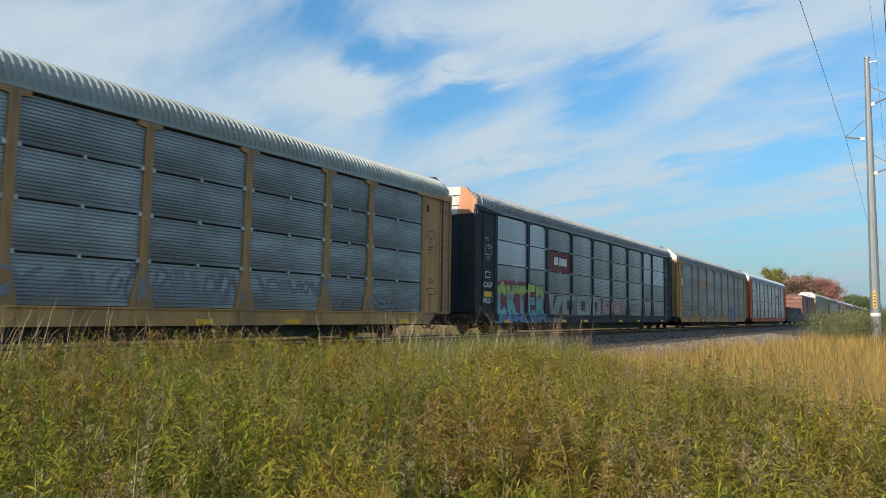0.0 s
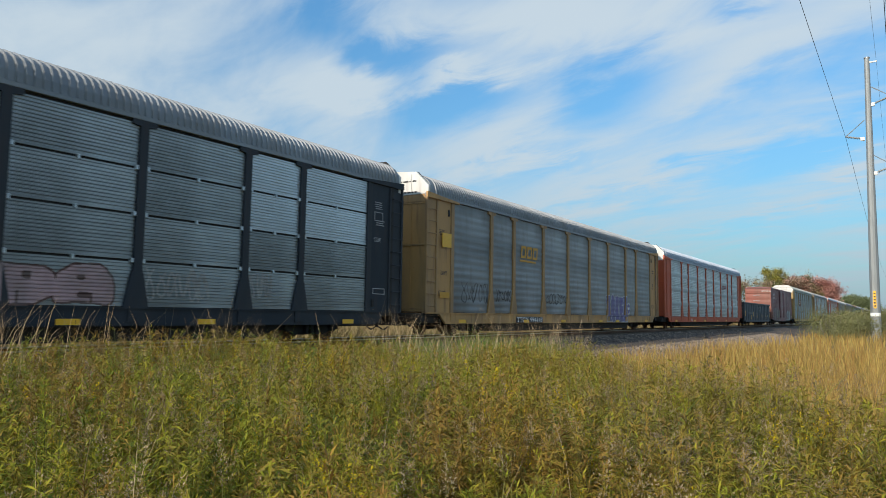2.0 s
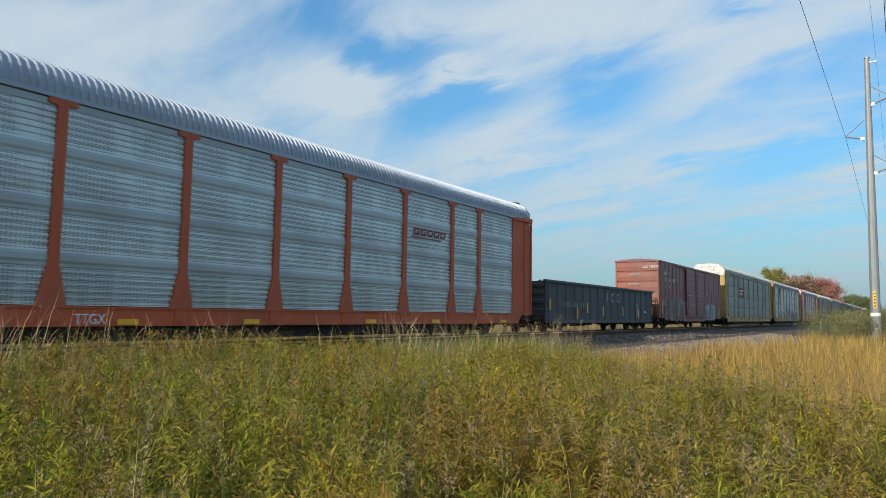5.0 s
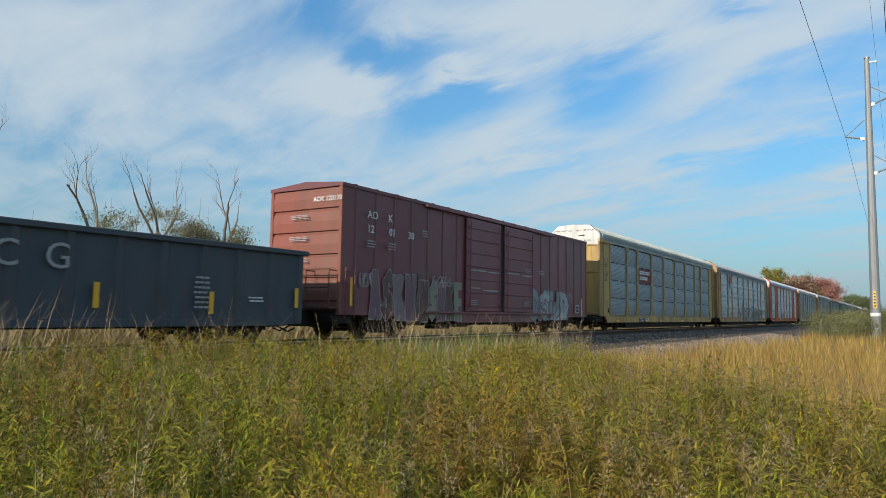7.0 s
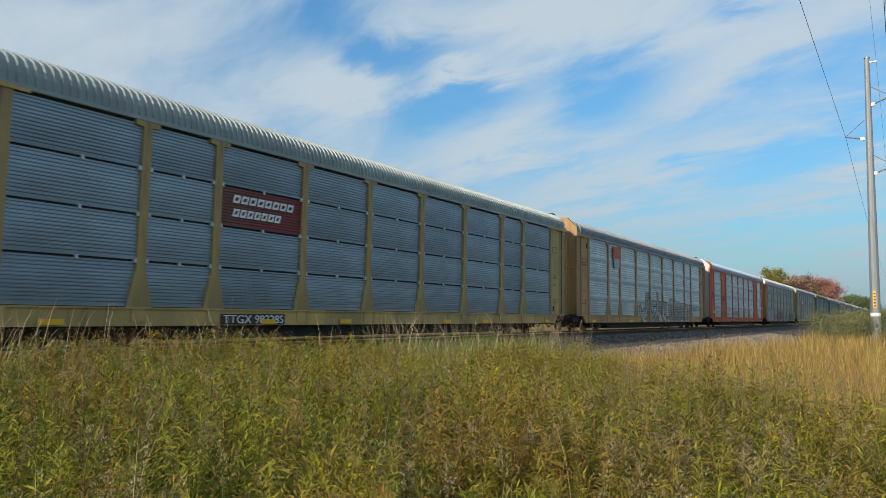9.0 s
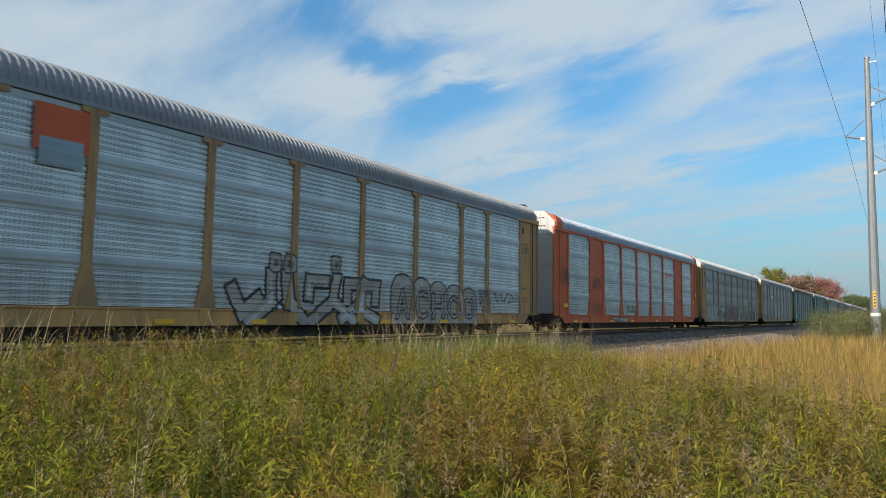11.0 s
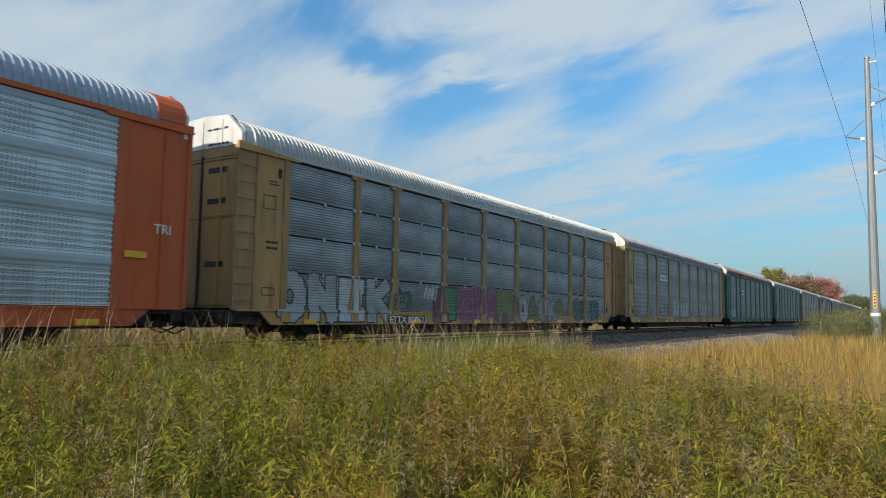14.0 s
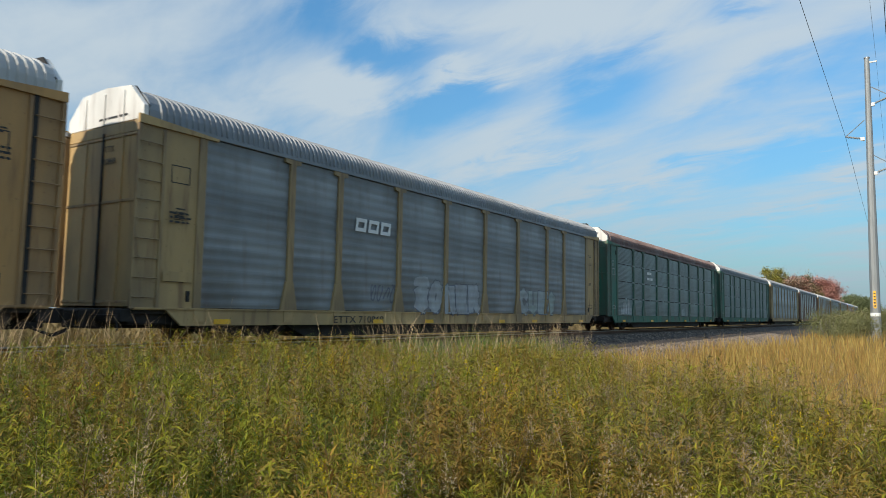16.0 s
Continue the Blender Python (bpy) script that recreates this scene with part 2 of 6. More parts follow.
PAINTS = {k: material(k + "_spray_paint", c, 0.6, 0.0, 0.2, 5, dirt=(0.15, 0.135, 0.12), dirt_amount=0.55) for k, c in dict(
    white=(0.62, 0.63, 0.62), grey=(0.36, 0.35, 0.33), black=(0.018, 0.018, 0.02), teal=(0.16, 0.42, 0.42), lime=(0.42, 0.55, 0.12), blue=(0.08, 0.22, 0.42), crimson=(0.32, 0.03, 0.07),
    purple=(0.25, 0.075, 0.16), green=(0.05, 0.25, 0.10), pink=(0.42, 0.27, 0.27), violet=(0.13, 0.11, 0.27), brown=(0.10, 0.045, 0.035), slate=(0.10, 0.115, 0.155), haze=(0.205, 0.22, 0.265), mint=(0.30, 0.36, 0.33), ash=(0.19, 0.145, 0.145), beige=(0.40, 0.37, 0.33), pale=(0.50, 0.52, 0.53), chalk=(0.36, 0.38, 0.39), mauve=(0.17, 0.09, 0.11), lichen=(0.23, 0.24, 0.15), seafoam=(0.24, 0.30, 0.30), fog=(0.34, 0.38, 0.38), forest=(0.035, 0.10, 0.065), moss=(0.16, 0.22, 0.07), faded=(0.36, 0.31, 0.31)).items()}
ORANGELOGO = material("orange_logo_paint", (0.55, 0.28, 0.03), 0.6, 0, 0.1, 6)


# ---- mesh building ----
class Geo:
    """Vertices and faces of one mesh, put together from simple shaped pieces."""

    def __init__(self):
        self.v, self.f, self.mi = [], [], []

    def add(self, verts, faces, mi=0):
        o = len(self.v)
        self.v += [tuple(p) for p in verts]
        self.f += [tuple(i + o for i in q) for q in faces]
        self.mi += [mi] * len(faces)
        return self

    def box(self, x0, x1, y0, y1, z0, z1, bevel=0.0, mi=0):
        if bevel <= 0:
            v = [(x, y, z) for x in (x0, x1) for y in (y0, y1) for z in (z0, z1)]
            f = [(0, 1, 3, 2), (4, 6, 7, 5), (0, 4, 5, 1), (2, 3, 7, 6), (0, 2, 6, 4), (1, 5, 7, 3)]
            return self.add(v, f, mi)
        bm = bmesh.new()
        bmesh.ops.create_cube(bm, size=1.0)
        for q in bm.verts:
            q.co = Vector(((x0 + x1) / 2 + q.co.x * (x1 - x0), (y0 + y1) / 2 + q.co.y * (y1 - y0), (z0 + z1) / 2 + q.co.z * (z1 - z0)))
        bmesh.ops.bevel(bm, geom=bm.edges[:], offset=bevel, segments=1, affect="EDGES")
        bm.verts.index_update()
        self.add([q.co[:] for q in bm.verts], [[q.index for q in f.verts] for f in bm.faces], mi)
        bm.free()
        return self

    def prism(self, outline, axis, a, b, mi=0):
        """Extrude a closed 2D outline along an axis from a to b."""
        put = {"x": lambda p, t: (t, p[0], p[1]), "y": lambda p, t: (p[0], t, p[1]), "z": lambda p, t: (p[0], p[1], t)}[axis]
        k = len(outline)
        v = [put(p, a) for p in outline] + [put(p, b) for p in outline]
        f = [(i, (i + 1) % k, k + (i + 1) % k, k + i) for i in range(k)]
        f += [tuple(range(k))[::-1], tuple(range(k, 2 * k))]
        return self.add(v, f, mi)

    def tube(self, a, b, r0, r1=None, n=8, mi=0):
        r1 = r0 if r1 is None else r1
        a, b = Vector(a), Vector(b)
        d = (b - a).normalized()
        s = d.orthogonal().normalized()
        t = d.cross(s)
        v = [a + (s * math.cos(2 * math.pi * i / n) + t * math.sin(2 * math.pi * i / n)) * r0 for i in range(n)]
        v += [b + (s * math.cos(2 * math.pi * i / n) + t * math.sin(2 * math.pi * i / n)) * r1 for i in range(n)]
        f = [(i, (i + 1) % n, n + (i + 1) % n, n + i) for i in range(n)] + [tuple(range(n))[::-1], tuple(range(n, 2 * n))]
        return self.add(v, f, mi)

    def mesh(self, name, *mats, smooth=False):
        me = bpy.data.meshes.new(name)
        me.from_pydata(self.v, [], self.f)
        for m in mats:
            me.materials.append(m)
        if any(self.mi):
            me.polygons.foreach_set("material_index", self.mi)
        if smooth:
            me.polygons.foreach_set("use_smooth", [True] * len(self.f))
        bm = bmesh.new()
        bm.from_mesh(me)
        bmesh.ops.recalc_face_normals(bm, faces=bm.faces)
        bm.to_mesh(me)
        bm.free()
        return me


def part(name, me, parent, place=None, label="", mat=None):
    """One mesh object under a thing or under a part; mat overrides the mesh's first material on this object alone."""
    ob = new(name, me)
    ob.parent = parent
    if place is not None:
        ob.matrix_basis = place
    if mat is not None:
        ob.material_slots[0].link = "OBJECT"
        ob.material_slots[0].material = mat
    if label:
        ob["label"] = label
    return ob


def thing(name, label, category, group="", place=None):
    ob = new(name)
    ob.empty_display_size = 0.3
    if place is not None:
        ob.matrix_basis = place
    return tagged(ob, label, category, group)


def text_mesh(text, size, offset=0.0, extrude=0.002):
    cu = bpy.data.curves.new("lettering", "FONT")
    cu.body, cu.size, cu.extrude, cu.offset = text, size, extrude, offset
    cu.resolution_u = 3
    ob = new("lettering", cu)
    me = bpy.data.meshes.new_from_object(ob.evaluated_get(bpy.context.evaluated_depsgraph_get()))
    bpy.data.objects.remove(ob)
    return me


def lettering(text, size, mat, parent, place, label=""):
    """Painted letters in the built-in font, as a thin mesh; text lies in its x-y plane."""
    me = text_mesh(text, size)
    me.materials.clear()
    me.materials.append(mat)
    return part("lettering", me, parent, place, label)


def on_side(x, z, out=0.0):
    """Pose on the near side of a car, upright, facing the field."""
    return pose(x, -1.5 - out, z, 90, 0, 0)


def on_end(y, z, out=0.0):
    """Pose on the leading end of a car, upright, facing along the track."""
    return pose(-out, y, z, 90, 0, -90)


# ---- ground ----
SOIL = material("dry_soil_and_litter", (0.105, 0.085, 0.045), 0.95, 0, 0.4, 6, dirt=(0.06, 0.075, 0.025), dirt_amount=0.7, dirt_scale=(0.5, 0.5, 0.5), bump=0.6, bump_scale=18)
STONE = material("grey_ballast_stone", (0.138, 0.108, 0.084), 0.9, 0, 0.55, 13, bump=1.0, bump_scale=22, dirt=(0.13, 0.10, 0.08), dirt_amount=0.6, cells=11.0)
TIE = material("weathered_sleeper_wood", (0.13, 0.10, 0.075), 0.9, 0, 0.3, 3, (0.6, 6, 6), bump=0.5)


def ground_height(x, y):
    h = GROUND + 0.05 * noise.noise((x * 0.25, y * 0.25, 0.0)) + 0.35 * noise.noise((x * 0.011, y * 0.013, 4.0)) * min(1, (abs(x) + abs(y)) / 120)
    h += 0.25 * max(0.0, 1 - abs(y - 11.0) / 2.5)
    return h


def surface(x, y):
    """Height of ground or track bed, whichever is higher."""
    bed = -0.86 + 0.77 * (y - (AXIS - 4.2)) / 2.25
    return max(ground_height(x, y), min(bed, -0.09)) if y < AXIS else ground_height(x, y)


def build_ground():
    xs = sorted({round(v, 2) for v in [*np.arange(-12, 40, 1.0), *np.arange(40, 140, 4.0), *np.arange(-60, -12, 6.0), *np.geomspace(140, 4000, 24), *(-np.geomspace(60, 4000, 20))]})
    ys = sorted({round(v, 2) for v in [*np.arange(-6, 20, 1.0), *np.arange(20, 100, 5.0), *np.arange(-40, -6, 4.0), *np.geomspace(100, 4000, 20), *(-np.geomspace(40, 4000, 20))]})
    g = Geo()
    k = len(ys)
    g.add([(x, y, ground_height(x, y)) for x in xs for y in ys],
          [(i * k + j, (i + 1) * k + j, (i + 1) * k + j + 1, i * k + j + 1) for i in range(len(xs) - 1) for j in range(k - 1)])
    tagged(new("ground", g.mesh("ground", SOIL, smooth=True)), "rough weedy ground with dry plant litter beside the track", "ground", kind="structure")


def apron_edge(x):
    """Near edge of the gravel beside the track."""
    t = min(1.0, max(0.0, (x - 16) / 12.0))
    return 12.4 - 5.6 * t * t * (3 - 2 * t) + 0.5 * noise.noise((x * 0.3, 0.0, 7.0))


def apron_height(x, y):
    k = (y - apron_edge(x)) / max(0.5, AXIS - 3.2 - apron_edge(x)) * 4
    return max(ground_height(x, y) + 0.05, -0.86 + 0.12 * k)


def build_track():
    g = Geo()
    prof = [(AXIS - 4.6, -1.3), (AXIS - 4.2, -0.86), (AXIS - 1.95, -0.09), (AXIS - 1.4, -0.04), (AXIS + 1.4, -0.04), (AXIS + 1.95, -0.09), (AXIS + 4.2, -0.86), (AXIS + 4.6, -1.3)]
    g.prism(prof, "x", -300, 1500)
    tagged(new("ballast", g.mesh("ballast", STONE)), "bed of crushed grey stone under the rails", "ballast", kind="structure")
    # wide gravel apron where the weeds stop short of the track
    ap, cols = Geo(), list(np.arange(16, 92, 1.5))
    for x in cols:
        y0 = apron_edge(x)
        for k in range(5):
            y = y0 + (AXIS - 3.2 - y0) * k / 4
            ap.v.append((x, y, apron_height(x, y) if k else ground_height(x, y) - 0.05))
    ap.f = [(i * 5 + j, (i + 1) * 5 + j, (i + 1) * 5 + j + 1, i * 5 + j + 1) for i in range(len(cols) - 1) for j in range(4)]
    ap.mi = [0] * len(ap.f)
    tagged(new("gravel_apron", ap.mesh("gravel_apron", STONE, smooth=True)), "flat apron of grey gravel beside the track", "gravel", kind="structure")
    # loose stones on the shoulder
    rng = np.random.default_rng(3)
    s = Geo()
    for _ in range(30000):
        x = rng.uniform(-6, 24) if rng.random() < 0.3 else rng.uniform(22, 75)
        y = AXIS - rng.uniform(0.9, 4.5) if rng.random() < 0.75 else AXIS + rng.uniform(-0.6, 1.9)
        if x > 24 and rng.random() < 0.75:
            y = rng.uniform(apron_edge(x), AXIS - 3.5)
        z = apron_height(x, y) + 0.02 if y < AXIS - 4.2 else -0.86 + 0.77 * min(1, (y - (AXIS - 4.2)) / 2.25) if y < AXIS - 1.95 else -0.07
        r = rng.uniform(0.025, 0.05) * (1.0 if x < 24 else 1.6)
        q = rng.uniform(0.7, 1.3, (6, 1)) * np.array([(1, 0, 0), (0, 1, 0), (-1, 0, 0), (0, -1, 0), (0, 0, 0.8), (0, 0, -0.8)]) * r
        a = rng.uniform(0, 6.3)
        c, sn = math.cos(a), math.sin(a)
        s.add([(x + p[0] * c - p[1] * sn, y + p[0] * sn + p[1] * c, z + p[2]) for p in q], [(0, 1, 4), (1, 2, 4), (2, 3, 4), (3, 0, 4), (1, 0, 5), (2, 1, 5), (3, 2, 5), (0, 3, 5)])
    me = bpy.data.meshes.new("stones")
    me.from_pydata(s.v, [], s.f)
    me.materials.append(material("loose_stone", (0.175, 0.140, 0.112), 0.9, 0, 0.2, 9, island=0.75))
    tagged(new("loose_stones", me), "loose crushed grey stones on the track shoulder", "stones", kind="stuff")
    lump = thing("debris", "dark flat lump of scrap lying on the gravel", "debris", place=pose(50.4, 11.7, surface(50.4, 11.7) + 0.1))
    part("lump", Geo().prism([(-0.55, 0.0), (-0.3, 0.14), (0.1, 0.2), (0.45, 0.1), (0.6, 0.0), (0.2, -0.12), (-0.3, -0.12)], "y", -0.35, 0.35).mesh("lump", UNDER), lump)
    stick = thing("stick", "thin leaning dry stick standing in the gravel", "stick", place=pose(38.0, 8.2, surface(38.0, 8.2)))
    part("shaft", Geo().tube((0, 0, -0.2), (0.35, -0.3, 1.15), 0.022, 0.012, n=6).mesh("shaft", TIE), stick)
    track = thing("railway_track", "worn steel rails on weathered wooden sleepers in crushed stone", "railway track", place=pose(0, AXIS, RAIL))
    rail = Geo()
    rp = [(-0.07, -0.17), (0.07, -0.17), (0.07, -0.155), (0.012, -0.13), (0.012, -0.04), (0.037, -0.03), (0.037, -0.004), (0.03, 0), (-0.03, 0), (-0.037, -0.004), (-0.037, -0.03), (-0.012, -0.04), (-0.012, -0.13), (-0.07, -0.155)]
    rail.prism(rp, "x", -300, 1500)
    rm = rail.mesh("rail", RUSTY, STEEL)
    for f in rm.polygons:
        f.material_index = 1 if f.center.z > -0.035 and abs(f.normal.x) < 0.5 else 0
    for y in (-0.7525, 0.7525):
        part("rail", rm, track, pose(0, y, 0))
    t = Geo().box(-0.115, 0.115, -1.3, 1.3, -0.34, -0.175, 0.012)
    tm = t.mesh("sleeper", TIE)
    for i in range(190):
        part("sleeper", tm, track, pose(-12 + i * 0.53, random.uniform(-0.03, 0.03), random.uniform(-0.006, 0.004), 0, 0, random.uniform(-0.8, 0.8)))
    far = Geo()
    for i in range(700):
        far.box(88.7 + i * 0.53 - 0.115, 88.7 + i * 0.53 + 0.115, -1.3, 1.3, -0.34, -0.175)
    tagged(part("far_sleepers", far.mesh("far_sleepers", TIE), track), kind="stuff")


# ---- train ----
LENGTH = 27.2
POSTS = (4.57, 6.50, 9.40, 12.20, 15.00, 17.80, 20.70, 22.63)
BAYS = (1.78, *POSTS, 25.42)
PANEL_LOW, PANEL_TOP = 1.05, 5.03
CARS = []
SHARED = {}


def shared(key, make):
    if key not in SHARED:
        SHARED[key] = make()
    return SHARED[key]


def wave_profile(h, pitch=0.26, deep=0.010):
    """Closed outline (y, z) of a tall sheet pressed into soft shallow waves with fine slots between."""
    k = max(1, round((h - 0.06) / pitch))
    step = (h - 0.06) / k
    pts = [(-deep * 0.5, 0.0), (-deep * 0.5, 0.03)]
    for i in range(k):
        z = 0.03 + i * step
        for f, d in ((0.10, 0.85), (0.22, 1.0), (0.40, 0.75), (0.52, 0.3), (0.62, 0.05), (0.74, 0.0), (0.90, 0.25)):
            pts.append((-deep * d, z + step * f))
    pts += [(-deep * 0.5, h), (0.02, h), (0.02, 0.0)]
    return pts


def rib_profile(h, pitch=0.122, deep=0.026):
    """Closed outline (y, z) of a ribbed sheet of height h, front towards -y."""
    k = max(1, round((h - 0.06) / pitch))
    step = (h - 0.06) / k
    pts = [(-deep, 0.0), (-deep, 0.03)]
    for i in range(k):
        z = 0.03 + i * step
        pts += [(-deep, z + step * 0.30), (0.0, z + step * 0.42), (0.0, z + step * 0.74), (-deep, z + step * 0.92)]
    pts += [(-deep, h), (0.02, h), (0.02, 0.0)]
    return pts


def banded_profile(h):
    """Ribbed sheet with smooth bulging bands between four groups of ribs."""
    pts, z = [(-0.026, 0.0)], 0.0
    for g in range(4):
        for i in range(6):
            a = z + 0.03 + i * 0.122
            pts += [(-0.026, a + 0.04), (0.004, a + 0.055), (0.004, a + 0.085), (-0.026, a + 0.105)]
        z += 0.78
        if g < 3:
            pts += [(-0.026, z + 0.02), (-0.040, z + 0.08), (-0.040, z + 0.18), (-0.026, z + 0.235)]
            z += 0.255
    return pts + [(-0.026, h), (0.02, h), (0.02, 0.0)]


def panel_mesh(w, h, banded=False):
    if banded:
        def banded_sheet():
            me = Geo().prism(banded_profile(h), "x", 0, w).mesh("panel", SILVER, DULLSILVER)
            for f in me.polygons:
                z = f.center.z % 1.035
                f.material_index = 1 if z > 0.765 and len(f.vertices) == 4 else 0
            return me
        return shared(("banded", round(w, 2)), banded_sheet)

    def make():
        return Geo().prism(rib_profile(h, 0.072, 0.013) if h < 2 else wave_profile(h), "x", 0, w).mesh("panel", GREYPANEL)
    return shared(("panel", round(w, 2), round(h, 2)), make)


def post_mesh():
    def make():
        g = Geo()
        o = [(-0.29, 1.02), (0.29, 1.02), (0.27, 1.14), (0.135, 1.76), (0.105, 1.80), (0.10, 4.91), (0.29, 4.94), (0.29, 5.04), (-0.29, 5.04), (-0.29, 4.94), (-0.10, 4.91), (-0.105, 1.80), (-0.135, 1.76), (-0.27, 1.14)]
        return g.prism(o, "y", -0.055, 0.06).mesh("post", YELLOW)
    return shared("post", make)


ROOF = [(-1.50, 5.14), (-1.495, 5.34), (-1.45, 5.50), (-1.35, 5.645), (-1.18, 5.755), (-0.96, 5.84), (-0.70, 5.905), (-0.35, 5.945), (0.0, 5.96)]
ROOF = ROOF + [(-y, z) for y, z in ROOF[-2::-1]]


# flat-topped outline of the upper end, a little proud of the roof
CAP = [(-1.48, 4.88), (-1.48, 5.42), (-0.95, 5.94), (0.0, 6.01), (0.95, 5.94), (1.48, 5.42), (1.48, 4.88)]


def roof_mesh():
    def make():
        cols, x = [], 0.24
        while x < LENGTH - 0.24:
            cols.append((x, 0.0))
            if 0.30 < x < LENGTH - 0.45:
                cols += [(x + 0.100, 0.0), (x + 0.112, 0.034), (x + 0.140, 0.034), (x + 0.152, 0.0)]
            x += 0.166
        cols.append((LENGTH - 0.24, 0.0))
        v, k = [], len(ROOF)
        for x, r in cols:
            for i, (y, z) in enumerate(ROOF):
                a, b = ROOF[max(0, i - 1)], ROOF[min(k - 1, i + 1)]
                t = Vector((b[0] - a[0], b[1] - a[1])).normalized()
                v.append((x, y - t.y * r, z + t.x * r))
        f = [(i * k + j, (i + 1) * k + j, (i + 1) * k + j + 1, i * k + j + 1) for i in range(len(cols) - 1) for j in range(k - 1)]
        f += [tuple(range(k)), tuple(range((len(cols) - 1) * k, len(cols) * k))]
        return Geo().add(v, f).mesh("roof", ROOFGREY)
    return shared("roof", make)


def fascia_mesh(tall):
    """White upper end of a rack car under the roof's curve."""
    def make():
        low = 4.88 if tall else 5.14
        g = Geo().prism([(y, max(z, low)) for y, z in CAP], "x", -0.05, 0.06)
        for y in (-0.75, 0.0, 0.75):
            g.box(-0.075, -0.045, y - 0.012, y + 0.012, low + 0.02, 5.86)
        return g.mesh("fascia", WHITECAP)
    return shared(("fascia", tall), make)


def end_door(car, m, mat):
    """One leaf of the end doors with its stiffening bars."""
    leaf = part("end_door", shared("end_door", lambda: Geo().box(-0.03, 0.03, 0.02, 1.42, 1.05, 4.87, 0.01).mesh("end_door", YELLOW)), car, m, mat=mat)
    bar = shared("door_bar", lambda: Geo().box(-0.057, -0.028, 0.05, 1.39, 0.0, 0.06, 0.006).mesh("door_bar", YELLOW))
    for z in (1.12, 3.33, 4.80):
        part("door_bar", bar, leaf, pose(0, 0, z), mat=mat)
    part("door_stile", shared("door_stile", lambda: Geo().box(-0.055, -0.028, 0.66, 0.72, 1.18, 4.80).mesh("door_stile", YELLOW)), leaf, mat=mat)


def end_sheet(car, m, mat):
    """Plain sheet between the corner and the first ribbed bay, with its flanges."""
    sheet = part("end_sheet", shared("end_sheet", lambda: Geo().box(0.02, 1.74, -0.02, 0.03, 1.03, 5.02).mesh("end_sheet", YELLOW)), car, m, mat=mat)
    for key, w, out_, z1 in ((0.0, 0.09, -0.07, 5.0), (0.62, 0.08, -0.06, 4.98), (1.58, 0.22, -0.055, 5.03)):
        me = shared(("flange", w), lambda: Geo().box(0.0, w, out_, 0.02, 1.01, z1, 0.01).mesh("flange", YELLOW))
        part("flange", me, sheet, pose(key, 0, 0), mat=mat)


def frame_box(car, x, z, w, h, mat, out=0.0, name="stencil_frame"):
    """Thin painted outline of a notice on the near side."""
    g = Geo()
    for a, b, c, d in ((0, w, 0, 0.022), (0, w, h - 0.022, h), (0, 0.022, 0.022, h - 0.022), (w - 0.022, w, 0.022, h - 0.022)):
        g.box(x + a, x + b, -1.476 - out, -1.472 - out, z + c, z + d)
    part(name, g.mesh(name, mat), car)


def end_marks(car, seed, mat):
    """Framed notices, small print, latches and the dark gap strip on the two end sheets of the near side."""
    r = random.Random(seed)
    # dark strip in place of the shade inside the gap by the corner column
    part("seam", shared("seam", lambda: Geo().box(LENGTH - 0.62, LENGTH - 0.53, -1.512, -1.47, 1.06, 5.0).mesh("seam", UNDER)), car)
    for side, a in ((0, 0.82), (1, LENGTH - 1.5)):
        if r.random() < 0.8:
            frame_box(car, a + r.uniform(0, 0.1), r.uniform(3.2, 3.9), r.uniform(0.38, 0.55), r.uniform(0.26, 0.42), mat)
        frame_box(car, a + r.uniform(0, 0.12), r.uniform(1.35, 1.65), r.uniform(0.4, 0.6), r.uniform(0.16, 0.22), mat)
        for k in range(r.randint(2, 3)):
            bars(car, a + r.uniform(0, 0.2), r.uniform(1.9, 4.3), r.uniform(0.25, 0.45), r.uniform(0.12, 0.3), r.randint(2, 4), mat, -0.025, seed=seed * 10 + k + side * 5)
        latch = shared("latch", lambda: Geo().box(-0.05, 0.05, -0.03, 0.0, -0.12, 0.12, 0.008).mesh("latch", UNDER))
        part("latch", latch, car, pose(a + (0.62 if side == 0 else 0.05), -1.47, r.choice((1.3, 4.6))))


def rung_mesh():
    def make():
        g = Geo()
        pts = [(0.05, -0.01, 0), (0.05, -0.10, 0), (0.57, -0.10, 0), (0.57, -0.01, 0)]
        for p, q in zip(pts, pts[1:]):
            g.tube(p, q, 0.014, n=5)
        return g.mesh("rung", YELLOW)
    return shared("rung", make)


def sill_mesh():
    def make():
        g = Geo()
        o = [(0.9, 0.98), (1.3, 0.64), (25.9, 0.64), (26.3, 0.98), (27.1, 0.98), (27.1, 1.03), (0.1, 1.03), (0.1, 0.98)]
        g.prism(o, "y", -1.49, -1.42)
        g.box(0.1, 27.1, -1.53, -1.40, 1.0, 1.035)
        for x in BAYS:
            g.box(x - 0.16, x + 0.16, -1.515, -1.485, 0.72, 1.0)
        return g.mesh("side_sill", YELLOW)
    return shared("side_sill", make)


